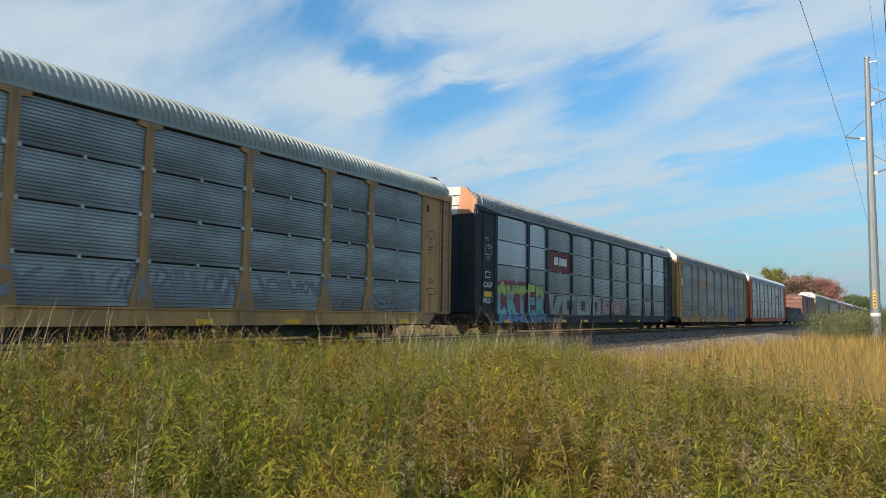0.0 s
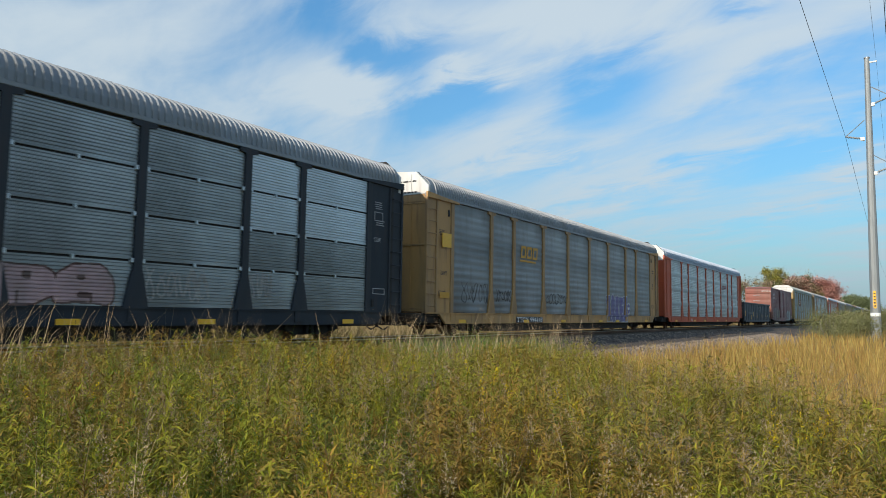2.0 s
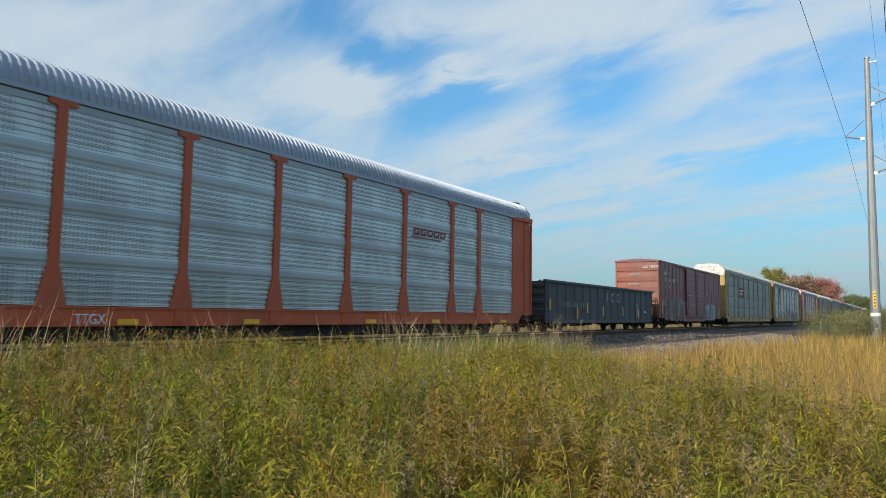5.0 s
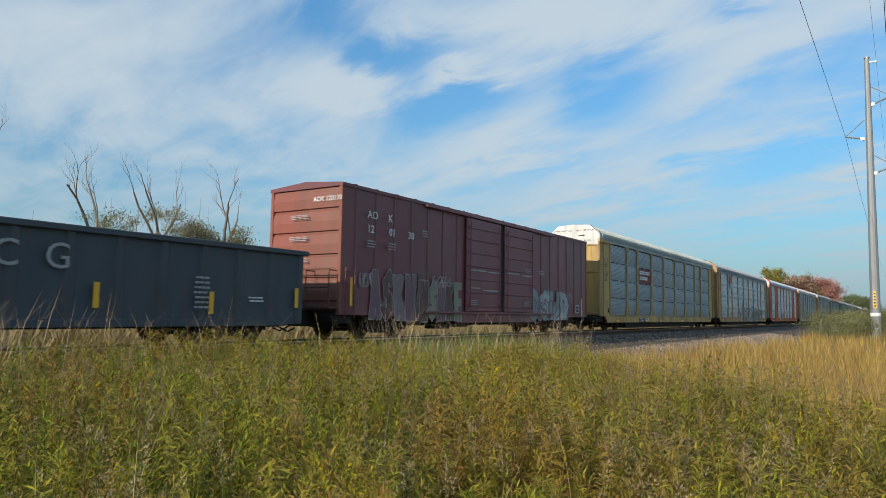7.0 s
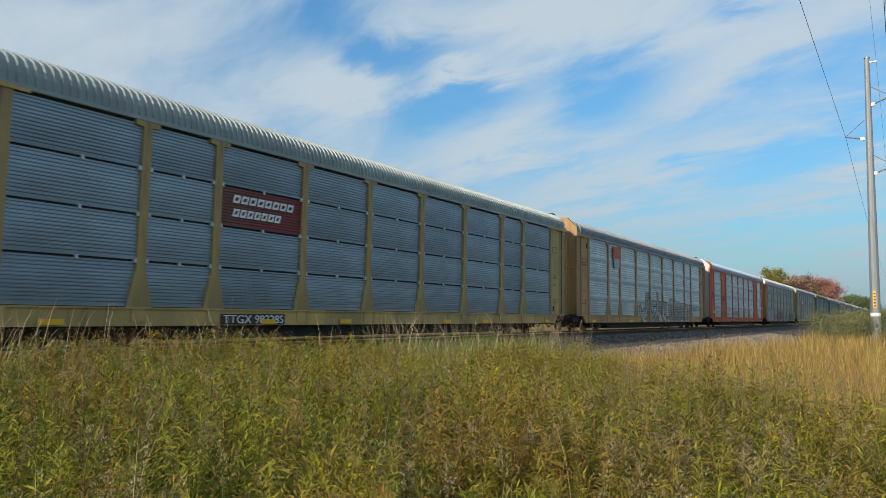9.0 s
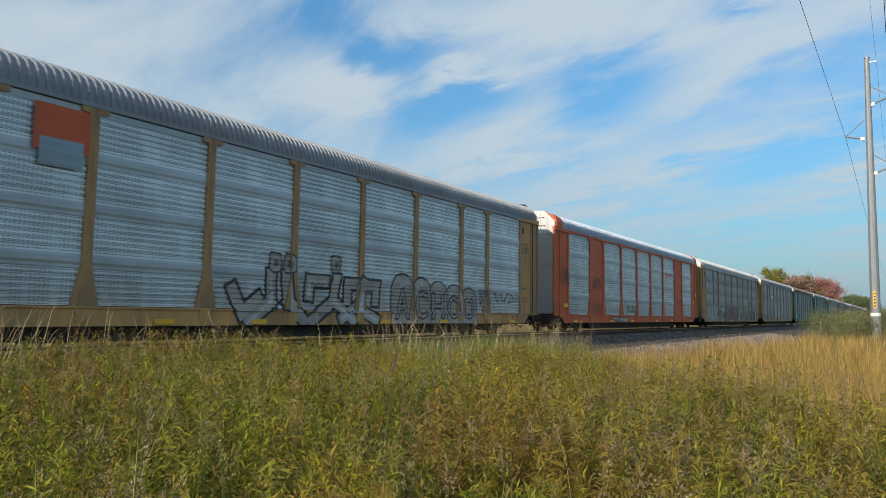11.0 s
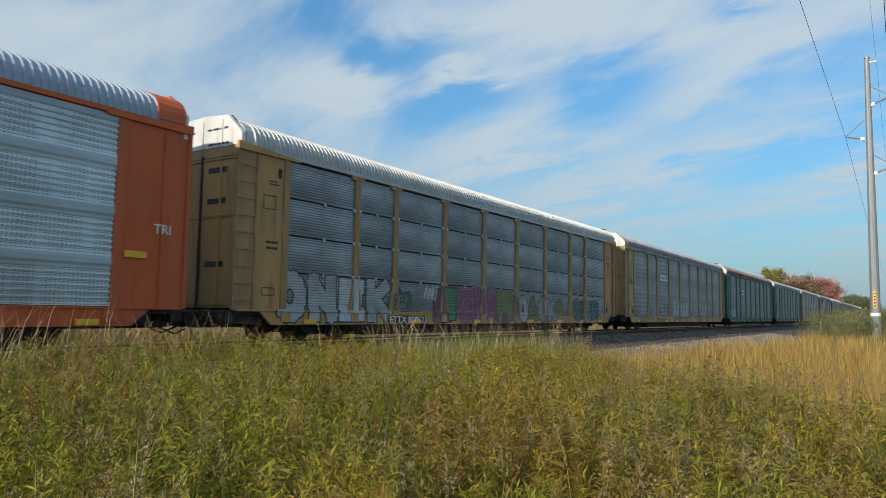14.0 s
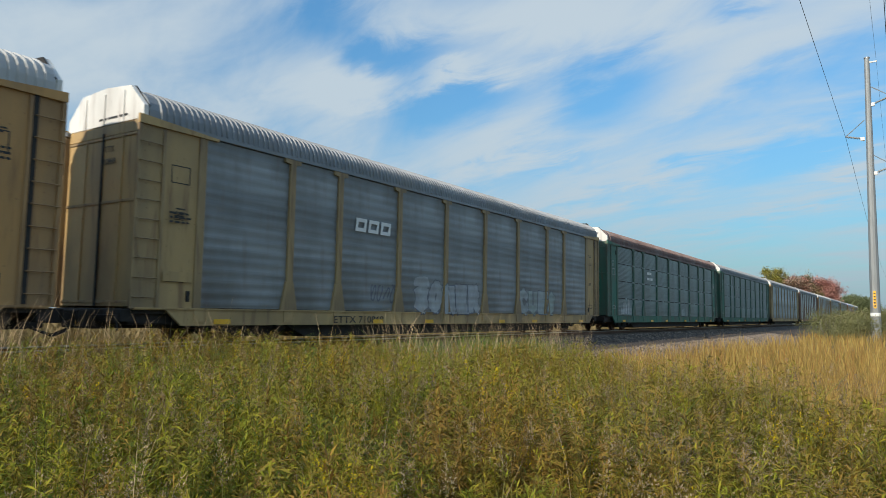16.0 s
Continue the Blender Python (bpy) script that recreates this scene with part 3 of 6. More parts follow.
def underframe_mesh(length, deep=True):
    def make():
        g = Geo().box(0.15, length - 0.15, -1.38, 1.38, 0.90, 1.01)
        g.box(-0.1, length + 0.1, -0.33, 0.33, 0.56, 0.92)
        for xa in (0.12, length - 1.95):
            g.box(xa, xa + (1.3 if deep else 0.7), -1.25, 1.25, 0.66, 0.92, 0.03)
        if deep:
            g.prism([(4.9, 0.60), (5.6, 0.31), (length - 5.6, 0.31), (length - 4.9, 0.60), (length - 4.9, 0.9), (4.9, 0.9)], "y", -1.15, 1.15)
        for i in range(int(length / 2.2)):
            x = 1.2 + i * 2.2
            g.box(x, x + 0.12, -1.36, 1.36, 0.70, 0.92)
        if not deep:
            g.box(length * 0.30, length * 0.30 + 1.0, -1.0, -0.5, 0.45, 0.8, 0.04)
            g.tube((length * 0.38, -0.8, 0.66), (length * 0.38 + 0.9, -0.8, 0.66), 0.17, n=12)
        for z, y in ((0.60, -1.05), (0.64, 1.05)):
            g.tube((2, y, z), (length - 2, y, z), 0.025, n=6)
        return g.mesh("underframe", UNDER)
    return shared(("under", length, deep), make)


def sideframe_mesh():
    """Cast frames and bolster of a two-axle bogie."""
    def make():
        g = Geo()
        o = [(-1.2, 0.34), (-0.95, 0.34), (-0.55, 0.20), (0.55, 0.20), (0.95, 0.34), (1.2, 0.34), (1.2, 0.52), (0.75, 0.66), (-0.75, 0.66), (-1.2, 0.52)]
        for y in (-1.05, 0.93):
            g.prism(o, "y", y, y + 0.12)
        for x in (-0.30, -0.10, 0.10):
            g.tube((x + 0.1, -1.12, 0.24), (x + 0.1, -1.12, 0.55), 0.07, n=10)
        for x in (-0.89, 0.89):
            g.tube((x, -1.16, 0.42), (x, -1.04, 0.42), 0.13, n=12)
            g.tube((x, 1.04, 0.42), (x, 1.16, 0.42), 0.13, n=12)
        g.box(-0.2, 0.2, -1.0, 1.0, 0.34, 0.60, 0.02)
        return g.mesh("bogie", UNDER)
    return shared("sideframe", make)


def wheelset_mesh():
    def make():
        g = Geo().tube((0, -0.98, 0), (0, 0.98, 0), 0.075, n=10)
        for s in (-1, 1):
            ring = [(0.76, 0.42), (0.79, 0.445), (0.665, 0.445), (0.665, 0.33), (0.70, 0.31), (0.70, 0.15), (0.655, 0.13), (0.655, 0.075), (0.82, 0.075), (0.82, 0.13), (0.745, 0.16), (0.745, 0.31), (0.805, 0.335), (0.80, 0.418)]
            ring[0] = (0.71, 0.421)
            ring[1] = (0.70, 0.445)
            k, n = len(ring), 28
            v = [(r * math.cos(2 * math.pi * j / n), s * y, r * math.sin(2 * math.pi * j / n)) for j in range(n) for y, r in ring]
            f = [(j * k + i, j * k + (i + 1) % k, ((j + 1) % n) * k + (i + 1) % k, ((j + 1) % n) * k + i) for j in range(n) for i in range(k)]
            g.add(v, f)
        return g.mesh("wheelset", RUSTY)
    return shared("wheelset", make)


def coupler_mesh():
    def make():
        g = Geo().box(-0.85, 0.2, -0.08, 0.08, 0.74, 0.90, 0.02)
        g.box(-0.42, 0.3, -0.36, 0.36, 0.58, 0.98, 0.03)
        g.box(-0.06, 0.25, -1.34, 1.34, 0.72, 1.00, 0.02)
        g.tube((-0.12, -1.25, 0.86), (-0.12, 0.1, 0.86), 0.02, n=6)
        g.tube((-0.12, -1.25, 0.86), (-0.16, -1.38, 0.55), 0.018, n=6)
        g.prism([(-1.0, -0.05), (-0.72, -0.17), (-0.62, -0.10), (-0.62, 0.16), (-0.80, 0.18), (-0.86, 0.06), (-0.96, 0.05)], "z", 0.68, 0.97)
        g.tube((-0.1, 0.3, 0.62), (-0.6, 0.34, 0.42), 0.025, n=6)
        g.tube((-0.6, 0.34, 0.42), (-0.95, 0.25, 0.52), 0.025, n=6)
        return g.mesh("coupler", UNDER)
    return shared("coupler", make)


WHEELSETS = []


def running_gear(car, length, inset, deep=True):
    part("underframe", underframe_mesh(length, deep), car)
    for x in (inset, length - inset):
        b = part("bogie", sideframe_mesh(), car, pose(x, 0, RAIL), "grimy cast steel bogie")
        for dx in (-0.89, 0.89):
            WHEELSETS.append((part("wheelset", wheelset_mesh(), b, pose(dx, 0, 0.42)), dx))
    part("coupler", coupler_mesh(), car)
    part("coupler", coupler_mesh(), car, pose(length, 0, 0, 0, 0, 180))


def reflector(car, x, z=0.73, w=0.48, h=0.12):
    me = shared(("reflector", w, h), lambda: Geo().box(-w / 2, w / 2, -0.004, 0.004, -h / 2, h / 2).mesh("reflector", REFLECT))
    part("reflector", me, car, pose(x, -1.535, z))


def bars(car, x, z, w, h, rows, mat, out=0.075, name="lettering", on=on_side, seed=0):
    """Unreadable small print as rows of plain bars."""
    r = random.Random(seed)
    g = Geo()
    step = h / rows
    for i in range(rows):
        a = r.uniform(0, 0.12) * w
        while a < w * r.uniform(0.8, 1.0):
            b = min(w, a + r.uniform(0.12, 0.35) * w)
            g.box(a, b, h - (i + 0.68) * step, h - (i + 0.25) * step, -0.002, 0.002)
            a = b + 0.05 * w
    part(name, g.mesh(name, mat), car, on(x, z, out))


def plate(car, x0, x1, z0, z1, mat, name, label="", out=0.03):
    g = Geo().box(x0, x1, -1.5 - out - 0.006, -1.5 - out, z0, z1)
    return part(name, g.mesh(name, mat), car, label=label)


def rack_car(x0, body, panel, roof, label, cap=WHITECAP, rows=4, pattern="", swap=None, hood=None, doors=None, near=True, tall=False):
    """Covered car carrier: ribbed side screens between posts, curved ribbed roof, end doors, bogies."""
    x0 -= 0.1
    car = thing("rack_car", label, "rail car", "cars of the freight train", pose(x0, AXIS, 0))
    CARS.append((car, x0))
    for side in (0, 1):
        spin = 180 * side
        for i in range(9):
            a, b = BAYS[i], BAYS[i + 1]
            solid = pattern == "solid" and i in (1, 7)
            if solid:
                me = shared(("sheet", round(b - a, 2)), lambda: Geo().box(0, b - a, -0.03, 0.03, 0, PANEL_TOP - PANEL_LOW).mesh("sheet", YELLOW))
                part("sheet", me, car, pose(LENGTH - a, 1.45, PANEL_LOW, 0, 0, 180) if side else pose(a, -1.45, PANEL_LOW), mat=body)
                continue
            h = (PANEL_TOP - PANEL_LOW) / rows
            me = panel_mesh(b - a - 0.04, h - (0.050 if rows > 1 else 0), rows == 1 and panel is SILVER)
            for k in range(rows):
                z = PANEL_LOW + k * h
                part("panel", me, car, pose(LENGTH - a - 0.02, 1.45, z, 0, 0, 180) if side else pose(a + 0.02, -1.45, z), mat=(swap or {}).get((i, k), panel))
        for x in POSTS:
            part("post", post_mesh(), car, pose(LENGTH - x, 1.47, 0, 0, 0, 180) if side else pose(x, -1.47, 0), mat=body)
        # added dark sheet in place of the unlit interior seen between the screens
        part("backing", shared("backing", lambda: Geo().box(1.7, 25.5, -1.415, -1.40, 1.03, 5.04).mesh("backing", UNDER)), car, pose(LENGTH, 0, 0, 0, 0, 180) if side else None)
        for flip in (0, 1):
            m = pose(0 if flip == 0 else LENGTH, -1.45, 0) if side == 0 else pose(LENGTH if flip == 0 else 0, 1.45, 0, 0, 0, 180)
            if flip:
                m = m @ Matrix.Diagonal((-1, 1, 1, 1))
            end_sheet(car, m, body)
            for k in range(9):
                if side == 0 and not hood:
                    part("rung", rung_mesh(), car, m @ pose(0, 0, 1.25 + k * 0.42), mat=body)
        part("side_sill", sill_mesh(), car, pose(LENGTH, 0, 0, 0, 0, 180) if side else None, mat=body)
        part("top_rail", shared("top_rail", lambda: Geo().box(0.02, LENGTH - 0.02, -1.52, -1.40, 5.045, 5.155, 0.01).mesh("top_rail", YELLOW)), car,
             pose(LENGTH, 0, 0, 0, 0, 180) if side else None, mat=hood or roof)
        if rows == 4:
            clip = shared("clip", lambda: Geo().box(-0.035, 0.035, -0.05, 0.03, -0.05, 0.05, 0.008).mesh("clip", BRIGHTPANEL))
            mid = shared("mid_clip", lambda: Geo().box(-0.03, 0.03, -0.045, 0.02, -0.05, 0.04, 0.006).mesh("clip", BRIGHTPANEL))
            for k in (1, 2, 3):
                z = PANEL_LOW + k * (PANEL_TOP - PANEL_LOW) / 4 - 0.025
                for x in POSTS if side == 0 else ():
                    part("clip", clip, car, pose(x - 0.135, -1.47, z))
                    part("clip", clip, car, pose(x + 0.135, -1.47, z))
                for a, b in zip(BAYS, BAYS[1:]) if side == 0 else ():
                    part("clip", mid, car, pose((a + b) / 2, -1.46, z))
        for x0_, x1_ in ((0.0, 2.1), (LENGTH - 2.1, LENGTH)):
            part("corner_cap", shared("corner_cap", lambda: Geo().prism([(0, 5.00), (2.1, 5.00), (2.1, 5.06), (0, 5.20)], "y", -1.535, -1.46).mesh("corner_cap", YELLOW)), car,
                 (pose(x0_, 0, 0) if x0_ == 0 else pose(LENGTH, 0, 0) @ Matrix.Diagonal((-1, 1, 1, 1))) if side == 0 else (pose(LENGTH, 0, 0, 0, 0, 180) if x0_ == 0 else pose(0, 0, 0) @ Matrix.Diagonal((1, -1, 1, 1))), mat=body)
    part("roof", roof_mesh(), car, mat=roof)
    for m in (pose(0.16, 0, 0), pose(LENGTH - 0.16, 0, 0, 0, 0, 180)):
        part("fascia", fascia_mesh(tall), car, m, "pale painted upper end", mat=cap)
        if not tall:
            part("door_header", shared("door_header", lambda: Geo().box(-0.04, 0.05, -1.47, 1.47, 4.875, 5.135, 0.008).mesh("door_header", YELLOW)), car, m, mat=doors or body)
        part("edge_trim", shared("edge_trim", lambda: Geo().prism([(y, z + 0.016) for y, z in CAP[1:6]] + [(1.40, 5.30), (-1.40, 5.30)], "x", 0.061, 0.105).mesh("edge_trim", UNDER)), car, m, mat=hood or UNDER)
        # black strip over the door split; its colour stands for the gap's shade
        part("door_gap", shared("door_gap", lambda: Geo().box(-0.062, 0.03, -0.035, 0.025, 1.06, 4.95).mesh("door_gap", UNDER)), car, m)
        end_door(car, m, doors or body)
        end_door(car, m @ pose(0, -1.44, 0), doors or body)
        if hood:
            part("hood", shared("hood", lambda: Geo().prism([(y * 1.028, z + 0.042) for y, z in ROOF], "x", 0.065, 0.78).mesh("hood", ORANGE)), car, m, mat=hood)
    if cap is WHITECAP and round(x0, 2) not in (147.28, 261.95):
        for y in (1.15, -0.15):
            bars(car, y, 5.55, 0.85, 0.12, 1, BLACKPAINT, -0.105, on=on_end, seed=3)
        bars(car, -0.2, 5.16, 0.8, 0.12, 1, BLACKPAINT, -0.105, on=on_end, seed=4)
    if near:
        end_marks(car, int(x0 * 7) % 997, BLACKPAINT if body not in (BLACKCAR, GREEN) else FADED)
    running_gear(car, LENGTH, 3.7)
    for x in (2.6, 8.0, 11.4, 16.4, 19.5, 24.6):
        reflector(car, x + random.uniform(-0.4, 0.4))
    return car


def boxcar(x0):
    n = 18.85
    car = thing("boxcar", "dark red steel boxcar with sliding doors and faded graffiti", "rail car", "cars of the freight train", pose(x0, AXIS, 0))
    CARS.append((car, x0))
    g = Geo().box(0.05, n - 0.05, -1.46, 1.46, 0.92, 4.76)
    part("body", g.mesh("body", BOXRED), car)
    # side posts
    pm = Geo().prism([(-0.06, 0.01), (-0.035, -0.028), (0.035, -0.028), (0.06, 0.01)], "z", 0.95, 4.72).mesh("side_post", BOXRED)
    for i, x in enumerate([0.62 + 0.95 * k for k in range(7)] + [n - 0.62 - 0.95 * k for k in range(6)]):
        if not 6.6 < x < 12.4:
            part("side_post", pm, car, pose(x, -1.46, 0))
            part("side_post", pm, car, pose(x, 1.46, 0, 0, 0, 180))
    # sliding doors: ribbed leaves in a frame
    for a, b in ((6.85, 9.50), (9.82, 12.45)):
        d = Geo().box(a, b, -1.57, -1.50, 1.10, 4.60, 0.015)
        leaf = part("door", d.mesh("door", BOXRED), car, label="ribbed sliding door of the boxcar")
        for z in (1.25, 1.75, 2.25, 2.75, 3.25, 3.75, 4.2):
            part("door_rib", Geo().prism([(-1.55, z), (-1.60, z + 0.03), (-1.60, z + 0.06), (-1.55, z + 0.09)], "x", a + 0.08, b - 0.08).mesh("door_rib", BOXRED), leaf)
        for x in (a + 0.15, b - 0.22):
            part("lock_rod", Geo().tube((x + 0.04, -1.63, 1.15), (x + 0.04, -1.63, 4.45), 0.018, n=6).mesh("lock_rod", BOXRED), leaf)
    # dark plate between the leaves, shade of the opening put into its colour
    part("door_gap", Geo().box(9.50, 9.82, -1.50, -1.47, 1.05, 4.62).mesh("door_gap", UNDER), car)
    for z in (1.0, 4.63):
        part("door_track", Geo().box(4.2, 14.6, -1.60, -1.46, z, z + 0.08, 0.01).mesh("door_track", BOXRED), car)
    part("side_sill", Geo().prism([(0.2, 0.92), (1.2, 0.92), (6.0, 0.82), (6.4, 0.68), (12.4, 0.68), (12.8, 0.82), (17.4, 0.92), (n - 0.2, 0.92), (n - 0.2, 1.0), (0.2, 1.0)], "y", -1.50, -1.44).mesh("side_sill", BOXRED), car)
    part("side_sill", Geo().prism([(0.2, 0.92), (6.0, 0.82), (6.4, 0.68), (12.4, 0.68), (12.8, 0.82), (n - 0.2, 0.92), (n - 0.2, 1.0), (0.2, 1.0)], "y", 1.44, 1.50).mesh("side_sill", BOXRED), car)
    # corrugated ends
    for m in (pose(0.05, 0, 0), pose(n - 0.05, 0, 0, 0, 0, 180)):
        e = Geo().box(-0.01, 0.03, -1.42, 1.42, 1.0, 4.74)
        for i in range(5):
            z0, z1 = 1.32 + i * 0.69, 1.32 + i * 0.69 + 0.645
            e.prism([(0.0, z0), (-0.07, z0 + 0.012), (-0.085, z0 + 0.3), (-0.05, z1 - 0.05), (0.0, z1)], "y", -1.36, 1.36)
        e.box(-0.10, 0.02, -1.48, -1.36, 0.92, 4.76, 0.01)
        e.box(-0.10, 0.02, 1.36, 1.48, 0.92, 4.76, 0.01)
        part("end_wall", e.mesh("end_wall", BOXEND), car, m, "faded orange-brown corrugated end")
    r = Geo().prism([(-1.50, 4.70), (-1.50, 4.80), (-0.0, 4.92), (1.50, 4.80), (1.50, 4.70)], "x", -0.06, n + 0.06)
    for i in range(18):
        x = 0.5 + i * 1.03
        r.prism([(-1.50, 4.80), (0, 4.92), (1.50, 4.80), (1.50, 4.82), (0, 4.955), (-1.50, 4.82)], "x", x, x + 0.10)
    part("roof", r.mesh("roof", BOXRED), car)
    # end platform, railings and ladder
    pf = Geo().box(-0.42, 0.0, -1.40, 1.40, 1.10, 1.15)
    for y in (-1.35, -0.45, 0.45, 1.35):
        pf.tube((-0.38, y, 1.12), (-0.38, y, 2.25), 0.022, n=6)
        pf.tube((-0.38, y, 2.2), (0.0, y, 2.2), 0.018, n=6)
    for z in (1.7, 2.23):
        pf.tube((-0.38, -1.35, z), (-0.38, 1.35, z), 0.016, n=6)
    part("end_platform", pf.mesh("end_platform", RUSTY), car, label="end platform with thin steel railings")
    lad = Geo()
    for i in range(4):
        lad.tube((0.08, -1.58, 1.05 + i * 0.38), (0.50, -1.58, 1.05 + i * 0.38), 0.014, n=6)
    for x in (0.08, 0.50):
        lad.tube((x, -1.58, 0.8), (x, -1.58, 2.3), 0.014, n=6)
    part("ladder", lad.mesh("ladder", BOXRED), car)
    for x, z in ((0.32, 1.6), (17.9, 1.4)):
        part("reflector", Geo().box(-0.05, 0.05, -0.004, 0.004, -0.42, 0.42).mesh("reflector", REFLECT), car, pose(x, -1.60, z))
    running_gear(car, n, 2.6, False)
    out = 0.075
    for txt, x, z in (("AO", 1.02, 3.86), ("K", 2.05, 3.86), ("12", 1.02, 3.42), ("01", 2.10, 3.42), ("30", 3.12, 3.42)):
        lettering(txt, 0.34, WHITEPAINT, car, on_side(x, z, out))
    lettering("AOK 120130", 0.21, WHITEPAINT, car, on_end(-0.35, 4.28, 0.07))
    for i, z in enumerate((3.76, 3.10, 2.45)):
        bars(car, 0.55, z, 0.8, 0.15, 3, FADED, 0.135, on=on_end, seed=i)
    bars(car, 1.0, 2.95, 0.45, 0.26, 3, FADED, seed=5)
    bars(car, 2.05, 2.95, 0.4, 0.26, 3, FADED, seed=6)
    bars(car, 3.95, 3.55, 0.3, 0.26, 3, FADED, seed=7)
    for xa, za, w_ in ((7.0, 2.62, 1.25), (8.4, 2.60, 0.95), (9.95, 2.66, 1.1), (11.35, 2.62, 0.9), (7.1, 1.95, 0.7), (8.0, 1.88, 1.2)):
        part("stripe", Geo().box(xa, xa + w_, -1.609, -1.603, za, za + 0.05).mesh("stripe", FADED), car)
    for xa, za in ((11.6, 2.75), (11.5, 1.35), (7.05, 1.32), (17.0, 1.25), (12.9, 2.75)):
        bars(car, xa, za, 0.55, 0.22, 3, FADED, 0.112, seed=int(xa * 10))
    part("data_plate", Geo().box(17.35, 17.75, -1.476, -1.47, 1.15, 1.52).mesh("data_plate", WHITEPAINT), car, pose(0, -0.03, 0))
    part("data_plate", Geo().box(17.38, 17.72, -1.48, -1.476, 1.18, 1.49).mesh("data_plate", BLACKCAR), car, pose(0, -0.03, 0))
    return car


def gondola(x0):
    n = 16.15
    car = thing("gondola_car", "black open gondola car loaded with dark scrap", "rail car", "cars of the freight train", pose(x0, AXIS, 0))
    CARS.append((car, x0))
    for s in (-1, 1):
        part("side_wall", Geo().box(0, n, s * 1.40 - 0.03, s * 1.40 + 0.03, 0.66, 2.50).mesh("side_wall", GONDOLA), car)
        part("top_chord", Geo().box(-0.15, n + 0.15, s * 1.44 - 0.09, s * 1.44 + 0.09, 2.50, 2.63, 0.015).mesh("top_chord", GONDOLA), car)
        part("side_sill", Geo().box(0.6, n - 0.6, s * 1.43 - 0.07, s * 1.43 + 0.07, 0.62, 0.78, 0.01).mesh("side_sill", GONDOLA), car)
        pm = shared("gpost", lambda: Geo().prism([(-0.12, 0), (-0.07, -0.05), (0.07, -0.05), (0.12, 0)], "z", 0.70, 2.50).mesh("side_post", GONDOLA))
        for i in range(16):
            part("side_post", pm, car, pose(0.3 + i * 1.05, s * 1.43, 0, 0, 0, 0 if s < 0 else 180))
    for m in (pose(0, 0, 0), pose(n, 0, 0, 0, 0, 180)):
        e = Geo().box(0, 0.06, -1.40, 1.40, 0.8, 2.55)
        for z in (1.1, 1.5, 1.9, 2.25):
            e.prism([(0.0, z), (-0.05, z + 0.05), (-0.05, z + 0.17), (0.0, z + 0.22)], "y", -1.36, 1.36)
        part("end_wall", e.mesh("end_wall", GONDOLA), car, m)
    part("floor", Geo().box(0, n, -1.38, 1.38, 0.92, 1.06).mesh("floor", GONDOLA), car)
    rng = random.Random(8)
    load = Geo()
    for i in range(420):
        x, y = rng.uniform(0.4, n - 5.5 * rng.random() - 0.4), rng.uniform(-1.25, 1.25)
        z, r = 2.50 + rng.uniform(-0.1, 0.12), rng.uniform(0.08, 0.22)
        q = [(x + r * rng.uniform(.6, 1.2) * c[0], y + r * rng.uniform(.6, 1.2) * c[1], z + r * 0.6 * rng.uniform(.6, 1.2) * c[2]) for c in ((1, 0, 0), (0, 1, 0), (-1, 0, 0), (0, -1, 0), (0.2, 0, 1), (0, 0.1, -1))]
        load.add(q, [(0, 1, 4), (1, 2, 4), (2, 3, 4), (3, 0, 4), (1, 0, 5), (2, 1, 5), (3, 2, 5), (0, 3, 5)])
    load.box(0.3, n - 0.3, -1.3, 1.3, 1.1, 2.2)
    part("load", load.mesh("load", RUSTY), car, label="heap of dark rusty scrap")
    running_gear(car, n, 2.1, False)
    for x, z in ((0.28, 1.5), (3.53, 1.12), (4.86, 1.40), (7.10, 1.28), (10.28, 1.27), (13.1, 1.17), (15.85, 1.35)):
        part("reflector", shared("gref", lambda: Geo().box(-0.06, 0.06, -0.004, 0.004, -0.26, 0.26).mesh("reflector", REFLECT)), car, pose(x, -1.535, z))
    for txt, x, z, s in (("I", 7.70, 1.76, 0.72), ("C", 8.28, 1.76, 0.72), ("G", 9.22, 1.76, 0.72), ("I", 1.85, 1.42, 0.34), ("C", 2.10, 1.42, 0.34), ("G", 2.42, 1.42, 0.34), ("2", 2.95, 1.42, 0.34), ("4", 3.18, 1.42, 0.34), ("6", 3.42, 1.42, 0.34), ("5", 3.98, 1.42, 0.34), ("2", 4.24, 1.42, 0.34), ("1", 4.52, 1.42, 0.34)):
        lettering(txt, s, FADED, car, on_side(x, z, 0.025))
    bars(car, 12.6, 1.0, 0.45, 0.8, 7, FADED, 0.025, seed=2)
    bars(car, 14.2, 1.2, 0.5, 0.16, 2, WHITEPAINT, 0.025, seed=3)
    return car


# ---- painting on the cars ----
def side_levels(rows, banded):
    """Heights and depths of the ribbed side, from the sill up."""
    lv = [(0.645, -1.49), (0.80, -1.49), (0.975, -1.49), (0.985, -1.53), (1.05, -1.53)]
    h = (PANEL_TOP - PANEL_LOW) / rows
    for k in range(rows):
        hh = h - (0.050 if rows > 1 else 0)
        prof = banded_profile(hh) if banded else (rib_profile(hh, 0.072, 0.013) if hh < 2 else wave_profile(hh))
        lv += [(PANEL_LOW + k * h + z, -1.45 + y) for y, z in prof[:-2]]
    fine = []
    for (za, ya), (zb, yb) in zip(lv, lv[1:]):
        k = max(1, math.ceil((zb - za) / 0.024))
        fine += [(za + (zb - za) * i / k, ya + (yb - ya) * i / k) for i in range(k)]
    return fine + [lv[-1]]


